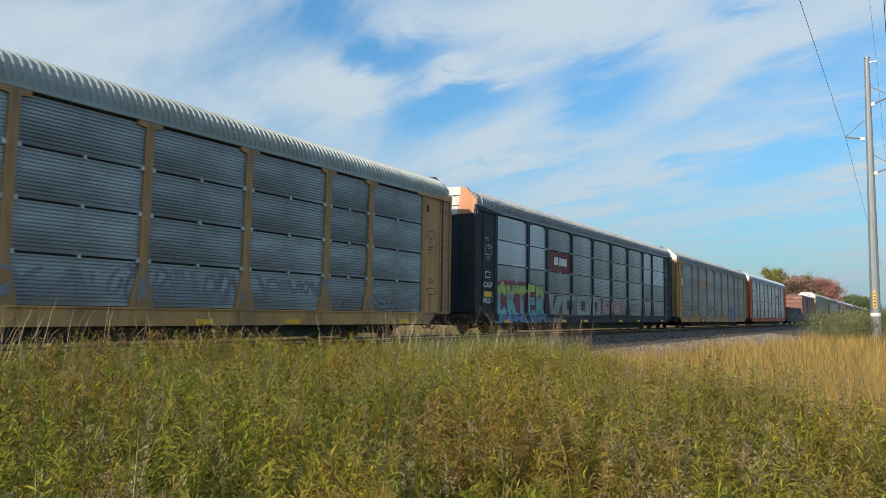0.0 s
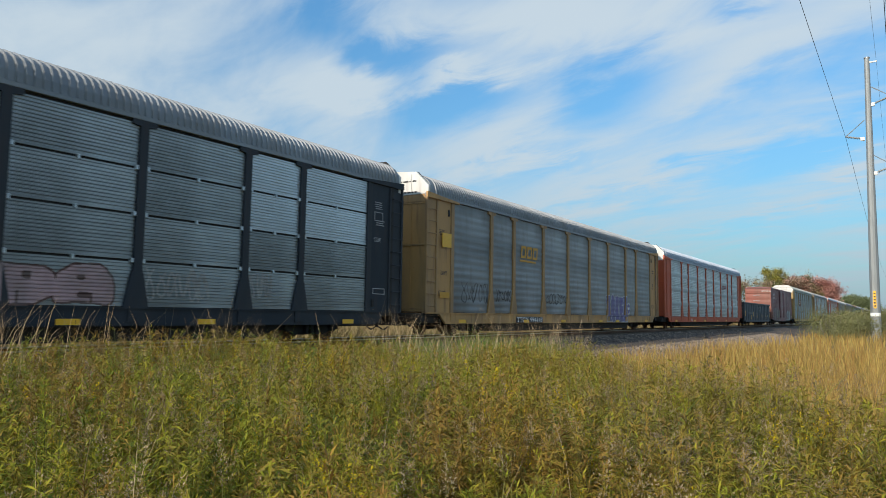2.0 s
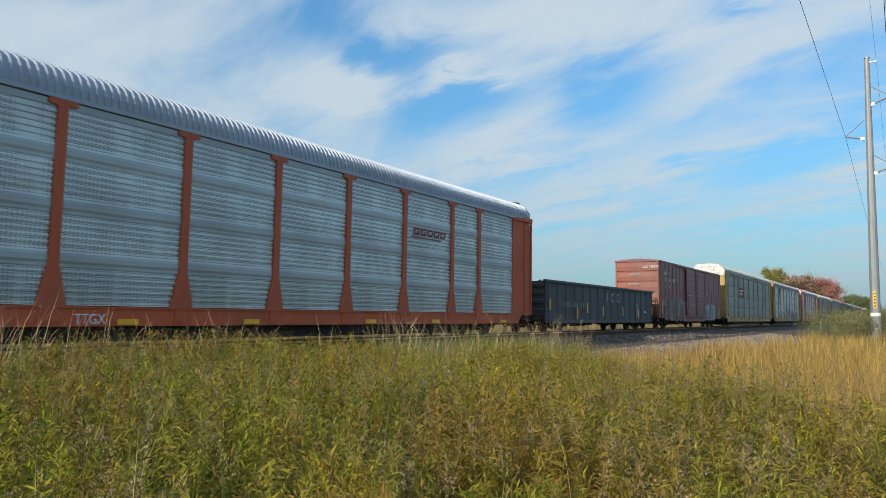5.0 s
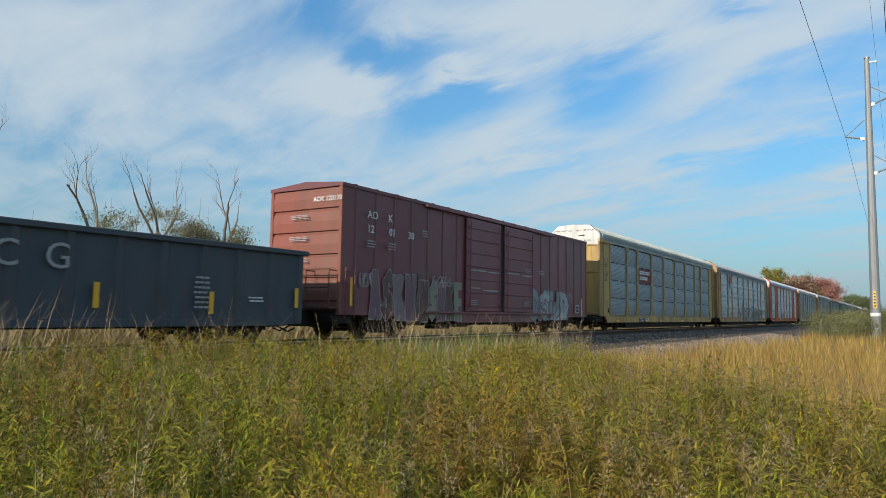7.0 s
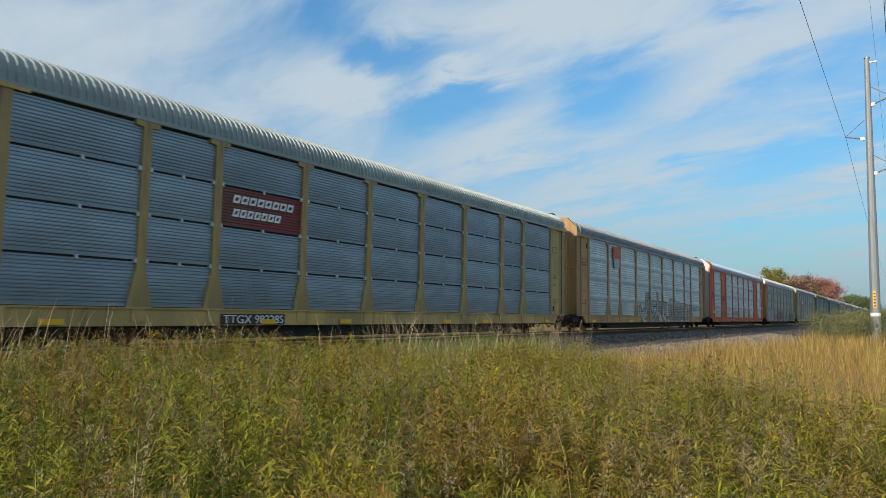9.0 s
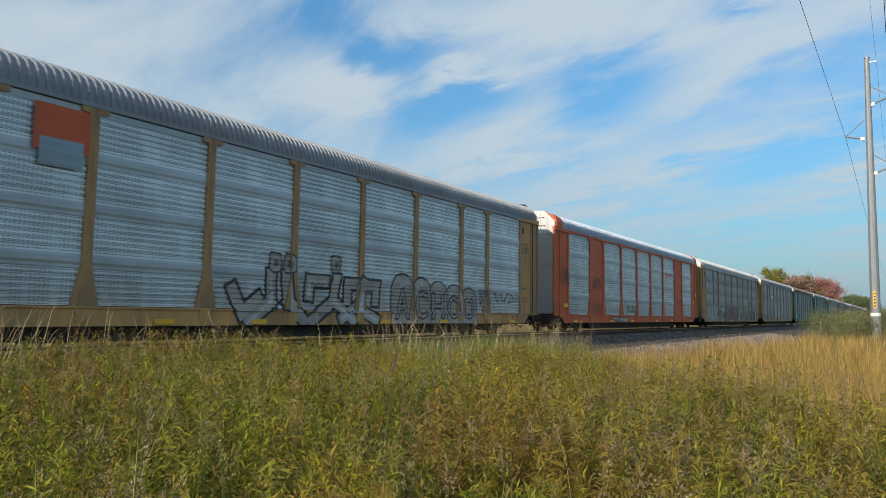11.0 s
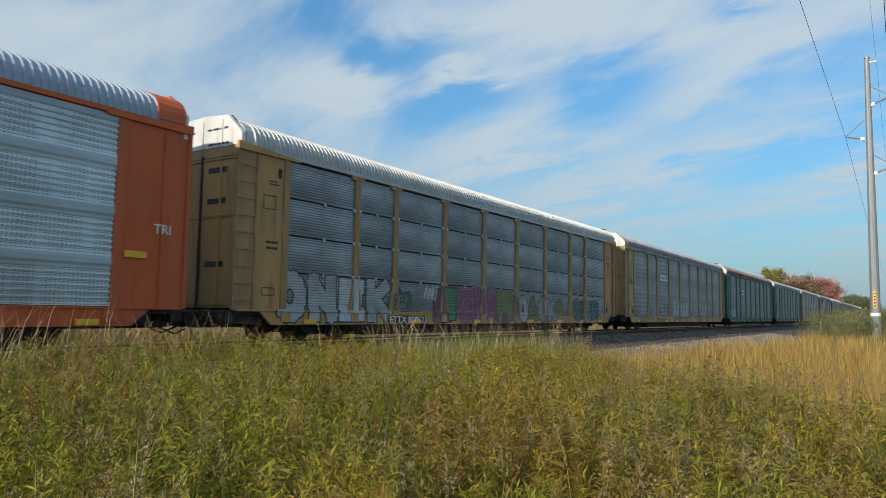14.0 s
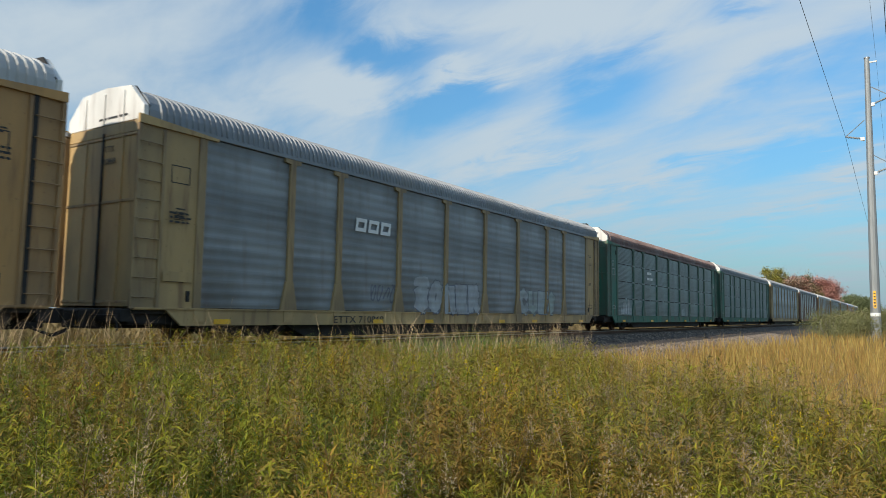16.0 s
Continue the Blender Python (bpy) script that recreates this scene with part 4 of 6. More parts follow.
def spans(polys, z, union):
    out = []
    for poly in polys:
        xs = []
        for (xa, za), (xb, zb) in zip(poly, poly[1:] + poly[:1]):
            if (za <= z) != (zb <= z):
                xs.append(xa + (z - za) / (zb - za) * (xb - xa))
        xs.sort()
        if union:
            out += [(xs[i], xs[i + 1]) for i in range(0, len(xs) - 1, 2)]
        else:
            out += xs
    if not union:
        out.sort()
        return [(out[i], out[i + 1]) for i in range(0, len(out) - 1, 2)]
    out.sort()
    merged = []
    for a, b in out:
        if merged and a <= merged[-1][1] + 1e-4:
            merged[-1] = (merged[-1][0], max(b, merged[-1][1]))
        else:
            merged.append((a, b))
    return merged


def painted(car, layers, rows=4, banded=False, flat=None, label="spray-painted graffiti"):
    """Paint that lies on the ribs, posts and sill. layers: (paint, polygons, union)."""
    mats, g = [], Geo()
    lv = [(z, flat) for z in np.arange(0.6, 5.0, 0.03)] if flat else side_levels(rows, banded)
    edges = sorted([p + s_ * 0.118 for p in POSTS for s_ in (-1, 1)]) if not flat else []
    for n_, (mat, polys, union) in enumerate(layers):
        # a fill may change its paint with height: ((upper limit, paint), ...)
        steps = mat if isinstance(mat, tuple) else ((9.0, mat),)
        for _, m in steps:
            if m not in mats:
                mats.append(m)
        lift = 0.003 + (0.002 if len(layers) < 8 else 0.001) * n_
        lo, hi = min(p[1] for q in polys for p in q), max(p[1] for q in polys for p in q)
        for (za, ya), (zb, yb) in zip(lv, lv[1:]):
            if zb <= lo or za >= hi or zb - za < 1e-5:
                continue
            mi = mats.index(next(m for top, m in steps if (za + zb) / 2 < top))
            for a, b in spans(polys, (za + zb) / 2, union):
                cuts = [a] + [e for e in edges if a < e < b] + [b]
                for p, q in zip(cuts, cuts[1:]):
                    on_post = not flat and za > 1.0 and any(abs((p + q) / 2 - c) < 0.118 for c in POSTS)
                    y0, y1 = (-1.525, -1.525) if on_post else (ya, yb)
                    if on_post and za < 1.5:
                        y0 = y1 = -1.53
                    g.add([(p, y0 - lift, za), (q, y0 - lift, za), (q, y1 - lift, zb), (p, y1 - lift, zb)], [(0, 1, 2, 3)], mi)
    me = bpy.data.meshes.new("graffiti")
    me.from_pydata(g.v, [], g.f)
    for m in mats:
        me.materials.append(PAINTS[m])
    me.polygons.foreach_set("material_index", g.mi)
    return part("graffiti", me, car, label=label)


def blob(r, cx, cz, w, h, grow=0.0, k=18):
    ph, am = r.uniform(0, 6.3), r.uniform(0.04, 0.12)
    pts = []
    for i in range(k):
        t = 2 * math.pi * i / k
        c, s_ = math.cos(t), math.sin(t)
        m = 1 + am * math.sin(3 * t + ph) + 0.05 * math.sin(5 * t + ph * 2)
        pts.append((cx + (w / 2 * m + grow) * math.copysign(abs(c) ** 0.55, c), cz + (h / 2 * m + grow) * math.copysign(abs(s_) ** 0.55, s_)))
    return pts


def bubble_row(x0, x1, z0, z1, count, fills, line, seed, edge=0.05, shadow=None, shine=None):
    """A row of abstract bubble shapes with holes, outlined."""
    r = random.Random(seed)
    w = (x1 - x0) / count
    back, out, fill, top, dark = [], [], {}, [], []
    for i in range(count):
        cx, cz = x0 + (i + 0.5) * w, (z0 + z1) / 2 + r.uniform(-0.04, 0.04)
        hw, hh = w * r.uniform(0.94, 1.12) - edge, (z1 - z0) * r.uniform(0.86, 1.0) - edge
        st = r.getstate()
        body = blob(r, cx, cz, hw, hh)
        r.setstate(st)
        rim = blob(r, cx, cz, hw, hh, edge)
        out.append(rim)
        back.append([(p[0] - 0.10, p[1] - 0.08) for p in rim])
        fill.setdefault(fills[i % len(fills)], []).append(body)
        for k in range(r.choice((1, 1, 2))):
            ox, oz = r.uniform(-0.12, 0.12) * hw, (r.uniform(0.05, 0.28) if k == 0 else -0.25) * hh
            dark.append(blob(r, cx + ox, cz + oz, hw * r.uniform(0.14, 0.3), hh * r.uniform(0.10, 0.24), k=10))
        a = cx + r.uniform(-0.2, 0.2) * hw
        dark.append([(a, cz - hh / 2), (a + edge * 1.2, cz - hh / 2), (a + edge * 1.2, cz - hh * 0.18), (a, cz - hh * 0.18)])
        top.append(blob(r, cx - hw * 0.28, cz + hh * 0.26, hw * 0.14, hh * 0.3, k=8))
    layers = ([(shadow, back, True)] if shadow else []) + [(line, out, True)] + [(m, q, True) for m, q in fill.items()] + [(line, dark, True)]
    return layers + ([(shine, top, True)] if shine else [])


def strokes_of(paths, width):
    """Thin painted lines along open paths."""
    polys = []
    for pts in paths:
        for (xa, za), (xb, zb) in zip(pts, pts[1:]):
            d = math.hypot(xb - xa, zb - za) or 1
            ux, uz = (xb - xa) / d * width / 2, (zb - za) / d * width / 2
            polys.append([(xa - ux - uz, za - uz + ux), (xb + ux - uz, zb + uz + ux), (xb + ux + uz, zb + uz - ux), (xa - ux + uz, za - uz - ux)])
    return polys


def drips(x0, x1, z0, z1, mats, seed, step=0.16):
    """A thin faded coat with a ragged top and gaps, in upright strips."""
    r = random.Random(seed)
    by = {}
    x, h = x0, 0.8
    while x < x1:
        w = step * r.uniform(0.5, 1.5)
        h = min(1.0, max(0.45, h + r.uniform(-0.25, 0.25)))
        ends = min(1.0, 0.55 + 2.2 * min(x - x0, x1 - x) / (x1 - x0))
        if r.random() < 0.95:
            zt = z0 + (z1 - z0) * h * ends
            by.setdefault(r.choice(mats), []).append([(x, z0 + r.uniform(0, 0.08)), (x + w, z0 + r.uniform(0, 0.08)), (x + w + r.uniform(-0.06, 0.06), zt - r.uniform(0, 0.25)), (x + w * 0.5, zt), (x + r.uniform(-0.05, 0.05), zt - r.uniform(0.0, 0.25))])
        x += w * r.uniform(0.8, 1.05)
    return [(m, q, True) for m, q in by.items()]


def tombstones(text, x0, x1, z0, z1, fill, line, shine):
    """Fat round-topped letters: an outlined hump for each, with the letter cut into it."""
    n = len(text)
    w = (x1 - x0) / n
    r = random.Random(7)
    rims, humps, cut, letters, spots = [], [], [], [], []
    for i, ch in enumerate(text):
        cx, ht = x0 + (i + 0.5) * w, (z1 - z0) * (1.0 - 0.05 * i)
        def hump(g):
            half = w * 0.56 + g
            return [(cx - half, z0 - g), (cx + half, z0 - g)] + [(cx + half * math.cos(t) * (0.97 if t < 1.5 else 1.03), z0 + ht - half * 0.9 + g + half * 0.9 * math.sin(t)) for t in np.linspace(0, math.pi, 14)]
        rims.append([hump(0.055)])
        humps.append([hump(0.0)])
        for off, box in ((0.050, cut), (0.0, letters)):
            me = text_mesh(ch, 1.0, off, 0.0)
            co = [v.co[:2] for v in me.vertices]
            if off:
                ax, bx, az, bz = min(c[0] for c in co), max(c[0] for c in co), min(c[1] for c in co), max(c[1] for c in co)
            pt = [(cx + ((c[0] - ax) / (bx - ax) - 0.5) * w * 0.80, z0 + 0.12 + (c[1] - az) / (bz - az) * ht * 0.66) for c in co]
            box += [[pt[k] for k in f.vertices] for f in me.polygons]
        for k in range(2):
            spots.append(blob(r, cx + r.uniform(-0.25, 0.25) * w, z0 + ht * r.uniform(0.74, 0.86), 0.12, 0.13, k=8))
    layers = []
    for rim, body in zip(rims[::-1], humps[::-1]):
        layers += [(line, rim, True), (fill, body, True)]
    return layers + [(line, cut, True), (fill, letters, True), (shine, spots, True)]


def fat_word(text, x0, x1, z0, z1, fill, line, edge=0.05):
    """Readable fat letters with an outline."""
    res = []
    for mat, off in ((line, 0.075), (fill, 0.03)):
        me = text_mesh(text, 1.0, off, 0.0)
        co = [v.co[:2] for v in me.vertices]
        if mat == line:
            ax, bx, az, bz = min(c[0] for c in co), max(c[0] for c in co), min(c[1] for c in co), max(c[1] for c in co)
        pt = [(x0 + (c[0] - ax) / (bx - ax) * (x1 - x0), z0 + (c[1] - az) / (bz - az) * (z1 - z0)) for c in co]
        res.append((mat, [[pt[i] for i in f.vertices] for f in me.polygons], True))
    return res


def scribble(x0, x1, z0, z1, mat, seed, strokes=5, width=0.03):
    """Loose looping tag strokes."""
    r = random.Random(seed)
    polys = []
    for i in range(strokes):
        cx = x0 + (x1 - x0) * (i + 0.5) / strokes
        w, h, ph = (x1 - x0) / strokes * r.uniform(0.6, 1.1), (z1 - z0) * r.uniform(0.6, 1.0), r.uniform(0, 6.3)
        a, b = r.uniform(1.0, 2.2), r.uniform(1.0, 2.6)
        pts = [(cx + w / 2 * math.sin(a * t + ph), (z0 + z1) / 2 + h / 2 * math.cos(b * t)) for t in np.linspace(0, 4.6, 16)]
        for (xa, za), (xb, zb) in zip(pts, pts[1:]):
            d = math.hypot(xb - xa, zb - za) or 1
            nx, nz = -(zb - za) / d * width / 2, (xb - xa) / d * width / 2
            polys.append([(xa + nx, za + nz), (xb + nx, zb + nz), (xb - nx, zb - nz), (xa - nx, za - nz)])
    return (mat, polys, True)


LOOP = [(0.5 + 0.42 * math.cos(t), 0.5 + 0.5 * math.sin(t)) for t in np.linspace(0, 2 * math.pi, 13)]
STROKES = {
    "C": [[(0.95, 0.82), (0.6, 1), (0.2, 0.85), (0.08, 0.5), (0.2, 0.12), (0.6, 0), (0.95, 0.15)]],
    "K": [[(0.1, 1), (0.1, 0)], [(0.9, 1), (0.15, 0.45)], [(0.35, 0.55), (0.95, 0)]],
    "T": [[(0, 1), (1, 1)], [(0.5, 1), (0.5, 0)]],
    "E": [[(0.9, 1), (0.1, 1), (0.1, 0), (0.9, 0)], [(0.1, 0.5), (0.8, 0.5)]],
    "R": [[(0.1, 0), (0.1, 1), (0.75, 1), (0.9, 0.75), (0.75, 0.5), (0.15, 0.48)], [(0.45, 0.48), (0.95, 0)]],
    "L": [[(0.12, 1), (0.12, 0), (0.95, 0)]],
    "O": [LOOP],
    "I": [[(0.5, 1), (0.5, 0)], [(0.1, 1), (0.9, 1)]],
    "Z": [[(0.05, 1), (0.95, 1), (0.1, 0), (0.95, 0)]],
    "H": [[(0.1, 1), (0.1, 0)], [(0.9, 1), (0.9, 0)], [(0.1, 0.5), (0.9, 0.5)]],
    "A": [[(0.05, 0), (0.5, 1), (0.95, 0)], [(0.25, 0.38), (0.75, 0.38)]],
    "S": [[(0.9, 0.85), (0.55, 1), (0.15, 0.82), (0.3, 0.55), (0.75, 0.45), (0.88, 0.18), (0.5, 0), (0.1, 0.15)]],
    "D": [[(0.1, 0), (0.1, 1), (0.6, 0.92), (0.9, 0.5), (0.6, 0.08), (0.1, 0)]],
    "W": [[(0, 1), (0.25, 0), (0.5, 0.7), (0.75, 0), (1, 1)]],
    "N": [[(0.1, 0), (0.1, 1), (0.9, 0), (0.9, 1)]],
    "U": [[(0.1, 1), (0.1, 0.25), (0.5, 0), (0.9, 0.25), (0.9, 1)]],
}


def piece(word, x0, x1, z0, z1, width, fills, line, edge=0.05, seed=1, shadow=None):
    """A word in fat overlapping strokes, each letter with its own outline, over a ragged cloud of colour."""
    r = random.Random(seed)
    cell = (x1 - x0) / len(word)
    layers = []
    if shadow:
        layers.append((shadow, [blob(r, x0 + (i + 0.5) * cell, (z0 + z1) / 2 + r.uniform(-0.08, 0.08), cell * 1.25, (z1 - z0) * r.uniform(0.9, 1.1)) for i in range(len(word))], True))
    for i, ch in enumerate(word):
        lean, lift, tall = r.uniform(-0.12, 0.12), r.uniform(0.0, 0.08), r.uniform(0.9, 1.0)
        a, b = x0 + i * cell + width * 0.5, cell * 1.04 - width
        c, d = z0 + width * 0.5 + lift, (z1 - z0) * tall - width - lift
        paths = [[(a + p * b + lean * (q - 0.5), c + q * d) for p, q in st] for st in STROKES[ch]]
        layers += [(line, strokes_of(paths, width + 2 * edge), True), (fills[i % len(fills)], strokes_of(paths, width), True)]
    return layers


def box_poly(x0, x1, z0, z1, slant=0.0):
    return [(x0, z0), (x1, z0), (x1 + slant, z1), (x0 + slant, z1)]


def number_plate(car, text, x0, x1, z0=0.69, z1=0.89, board=True, mat=None):
    """Stencilled car mark on the side sill."""
    if board:
        plate(car, x0 - 0.06, x1 + 0.06, z0 - 0.03, z1 + 0.03, BLACKPAINT, "mark_board", out=0.022)
    me = text_mesh(text, 1.0)
    w, h = max(v.co.x for v in me.vertices), max(v.co.y for v in me.vertices)
    me.materials.clear()
    me.materials.append(mat or WHITEPAINT)
    part("lettering", me, car, on_side(x0, z0, 0.034) @ Matrix.Diagonal(((x1 - x0) / w, (z1 - z0) / h, 1, 1)))


def logo_bars(car, words, mat, z_rows, out=0.035):
    """A company emblem as plain bars in its colours."""
    for (x0, x1, n_), (z0, z1) in zip(words, z_rows):
        w = (x1 - x0) / n_
        for i in range(n_):
            a, b = x0 + i * w, x0 + (i + 0.82) * w
            g, t = Geo(), min(0.11, (z1 - z0) * 0.28)
            if n_ == 1 or z1 - z0 < 0.15:
                g.box(a, b, -1.504, -1.5, z0, z1)
            else:
                # open slanted frames stand for the letters of the emblem
                s_ = 0.05
                o = [(a, z0), (b, z0), (b + s_, z1), (a + s_, z1)]
                q = [(a + t, z0 + t), (b - t, z0 + t), (b - t + s_, z1 - t), (a + t + s_, z1 - t)]
                g.add([(p[0], -1.504, p[1]) for p in o + q] + [(p[0], -1.5, p[1]) for p in o + q], [(k, (k + 1) % 4, 4 + (k + 1) % 4, 4 + k) for k in range(4)] + [(8 + k, 8 + (k + 1) % 4, (k + 1) % 4, k) for k in range(4)])
            part("emblem_bar", g.mesh("emblem_bar", mat), car, pose(0, 0.012, 0))


def build_train():
    y = "yellow-framed rack car with weathered grey ribbed screens"
    a = rack_car(-5.87, YELLOW, GREYPANEL, ROOFGREEN, y + " and pale roof")
    painted(a, [scribble(14.2, 17.8, 1.15, 1.95, "haze", 4, 9, 0.10), scribble(18.2, 20.8, 1.4, 1.9, "haze", 5, 7, 0.09), scribble(8.0, 14.0, 1.2, 1.8, "haze", 6, 12, 0.09), scribble(21.0, 25.0, 1.1, 1.5, "haze", 7, 8, 0.08)],
            label="faded blue and brown sprayed scrawl")

    swap = {(2, 2): MAROON}
    swap.update({(i, k): BRIGHTPANEL for i in (0, 1, 7, 8) for k in (2, 3)})
    b = rack_car(23.05, BLACKCAR, BLACKPANEL, ROOFGREY, "black rack car with dark ribbed screens and maroon sign", WHITECAP, swap=swap, tall=True)
    corner = [(-1.48, 4.89), (-1.48, 5.42), (-0.95, 5.94), (-0.75, 5.95), (-0.62, 4.89)]
    part("corner_panel", Geo().prism(corner, "x", 0.098, 0.14).mesh("corner_panel", ORANGECAP), b, label="dull orange corner of the upper end")
    logo_bars(b, [(7.25, 7.75, 2), (7.85, 8.75, 4)], WHITEPAINT, [(3.34, 3.72), (3.34, 3.70)])
    fade = ((1.0, "blue"), (1.35, "teal"), (1.6, "teal"), (1.85, "seafoam"), (9.0, "lime"))
    painted(b, piece("CKTER", 1.72, 6.25, 0.78, 2.35, 0.34, [fade], "black", 0.045, 5, "crimson") + [scribble(1.5, 6.4, 0.68, 1.0, "blue", 8, 9, 0.14)], label="teal and lime sprayed letters with crimson shadow")
    blocks = [(box_poly(x, x + 1.62, 1.04, 1.98), box_poly(x + 0.55, x + 1.15, 1.25, 1.72)) for x in (8.3, 10.05, 11.75)]
    painted(b, [("brown", [box_poly(7.2, 13.6, 0.99, 1.95, 0.1)], True), ("mint", [q[0] for q in blocks] + [box_poly(7.1, 7.8, 1.04, 1.9, 0.6)], True), ("brown", [q[1] for q in blocks], True)], label="pale block letters with dark centres")
    painted(b, bubble_row(13.75, 17.3, 1.06, 1.85, 3, ["pink"], "brown", 12, 0.04) + [scribble(18.0, 19.7, 1.15, 1.95, "grey", 13, 6, 0.05), scribble(20.85, 21.65, 1.3, 1.95, "grey", 14, 3, 0.05)], label="pink bubble shapes and grey tags")
    lettering("GASP", 0.30, WHITEPAINT, b, on_side(0.62, 2.04, 0.03))
    lettering("PIGS", 0.30, WHITEPAINT, b, on_side(0.60, 1.42, 0.03))
    plate(b, 0.65, 1.26, 1.68, 1.88, REFLECT, "notice_plate", "yellow notice plate")
    plate(b, 0.76, 1.14, 2.42, 2.66, WHITEPAINT, "notice_plate", "white framed data plate", out=0.026)
    plate(b, 0.79, 1.11, 2.45, 2.63, BLACKCAR, "notice_plate", out=0.030)
    number_plate(b, "TTGX 981325", 5.7, 8.3, board=False, mat=PAINTS["grey"])
    bars(b, 0.95, 4.42, 0.6, 0.3, 2, WHITEPAINT, -0.12, on=on_end, seed=9)

    c = rack_car(51.62, YELLOW, SMOOTHPANEL, ROOFGREY, y + " and orange emblem", rows=1)
    logo_bars(c, [(7.15, 8.85, 3), (7.05, 8.95, 1)], ORANGELOGO, [(3.42, 3.95), (3.26, 3.34)])
    number_plate(c, "TTGX 994143", 6.72, 9.2)
    plate(c, 0.95, 1.55, 3.35, 3.85, REFLECT, "notice_plate", "yellow notice plate")
    plate(c, 0.85, 1.45, 1.55, 1.75, ORANGELOGO, "notice_plate", "dull orange notice plate")
    ring = [(21.22 + 0.34 * math.cos(t), 1.45 + 0.34 * math.sin(t)) for t in np.linspace(0, 6.28, 18)[:-1]]
    disc = [(21.22 + 0.29 * math.cos(t), 1.45 + 0.29 * math.sin(t)) for t in np.linspace(0, 6.28, 18)[:-1]]
    painted(c, piece("LOKEL", 17.55, 20.95, 0.68, 2.17, 0.42, ["violet"], "white", 0.035, 21) + [("white", [ring], True), ("violet", [disc], True), scribble(21.05, 21.4, 1.35, 1.55, "white", 23, 3, 0.03)], rows=1, label="violet sprayed letters with white outlines")
    painted(c, [scribble(2.4, 4.4, 1.4, 2.2, "black", 24, 5, 0.04), scribble(5.0, 6.4, 1.5, 2.0, "black", 25, 4, 0.04), scribble(9.7, 12.0, 1.5, 2.0, "black", 26, 6, 0.04)], rows=1, label="faint dark tags")

    d = rack_car(80.25, RED, SILVER, ROOFBLUE, "red-brown rack car with bright silver ribbed screens", rows=1, near=False, tall=True)
    logo_bars(d, [(18.3, 20.3, 5), (18.2, 20.4, 1)], MAROON, [(3.62, 3.86), (3.52, 3.56)], 0.05)
    number_plate(d, "TTGX", 6.96, 7.6, board=False)
    gondola(108.95)
    f = boxcar(126.62)
    painted(f, drips(1.3, 6.3, 0.95, 2.0, ["mauve", "mauve", "brown"], 31, 0.3) + piece("ASKWA", 1.25, 4.3, 0.72, 2.32, 0.26, ["mauve", "brown", "ash"], "faded", 0.020, 36) + piece("NSRKE", 3.9, 6.6, 0.72, 2.15, 0.24, ["brown", "lichen", "mauve"], "faded", 0.022, 37) +
            [scribble(0.75, 1.4, 1.65, 2.3, "faded", 31, 5, 0.028), scribble(4.6, 5.9, 1.9, 2.3, "faded", 33, 4, 0.035)], flat=-1.496, label="thin faded grey and pale sprayed scrawl")
    painted(f, drips(12.1, 16.4, 0.72, 2.2, ["seafoam", "ash", "fog"], 34) + piece("OSUD", 12.1, 16.5, 0.74, 2.15, 0.30, ["seafoam", "fog"], "ash", 0.03, 37) + [scribble(12.5, 15.6, 0.9, 1.7, "mauve", 40, 4, 0.05), scribble(15.9, 16.9, 1.6, 2.1, "faded", 39, 3, 0.03)], flat=-1.496, label="faded pale green sprayed letters with ragged tops")

    gg = rack_car(147.38, GOLD, GALV, ROOFGREEN, "yellow rack car with blue-grey screens and maroon sign", swap={(2, 2): MAROON}, tall=True)
    logo_bars(gg, [(6.95, 9.0, 8), (6.95, 8.55, 7)], WHITEPAINT, [(3.62, 3.82), (3.28, 3.48)])
    number_plate(gg, "TTGX 982285", 6.78, 8.72)
    lettering("TTGX 982285", 0.15, BLACKPAINT, gg, on_end(-0.14, 5.04, -0.105))
    for ya in (1.2, -0.12):
        lettering("EXCESS HEIGHT CAR", 0.115, BLACKPAINT, gg, on_end(ya, 5.62, -0.105))
        part("mark", Geo().prism([(0.0, 0.0), (0.14, 0.05), (0.42, 0.05), (0.42, -0.01), (0.14, -0.01)], "z", 0.0, 0.003).mesh("mark", BLACKPAINT), gg, on_end(ya - 0.1, 5.36, -0.105))
    plate(gg, 0.72, 1.45, 1.62, 1.84, OCHRE, "notice_plate", "dull notice plate in a frame")

    h = rack_car(175.85, YELLOW, SILVER, ROOFGREY, "ochre rack car with galvanised screens and bubble graffiti", YELLOW, rows=1)
    legs = [[(11.42, 1.92), (11.45, 1.25), (10.75, 0.74)], [(11.95, 1.92), (12.05, 1.25), (12.65, 0.74)], [(13.45, 1.84), (12.85, 1.84), (12.82, 1.45)], [(13.92, 1.94), (13.8, 1.3), (12.95, 0.76)], [(13.85, 1.3), (14.7, 0.76)],
            [(14.42, 1.35), (14.42, 1.82), (14.75, 1.82)], [(15.15, 1.86), (15.0, 1.25), (14.2, 0.82)], [(15.1, 1.80), (15.75, 1.80), (15.72, 1.35)], [(14.95, 1.1), (15.75, 0.78)], [(10.2, 1.5), (10.5, 0.95), (11.0, 1.3)]]
    rr = random.Random(4)
    heads = ((11.55, 2.26), (12.05, 2.25), (13.88, 2.36))
    discs = [blob(rr, x, z, 0.38, 0.46, k=14) for x, z in heads]
    rings = [[(p[0] + 0.22 * (p[0] - c[0]), p[1] + 0.22 * (p[1] - c[1])) for p in d] for d, c in zip(discs, heads)]
    swirl = [blob(rr, x + 0.03, z - 0.02, 0.15, 0.18, k=10) for x, z in heads]
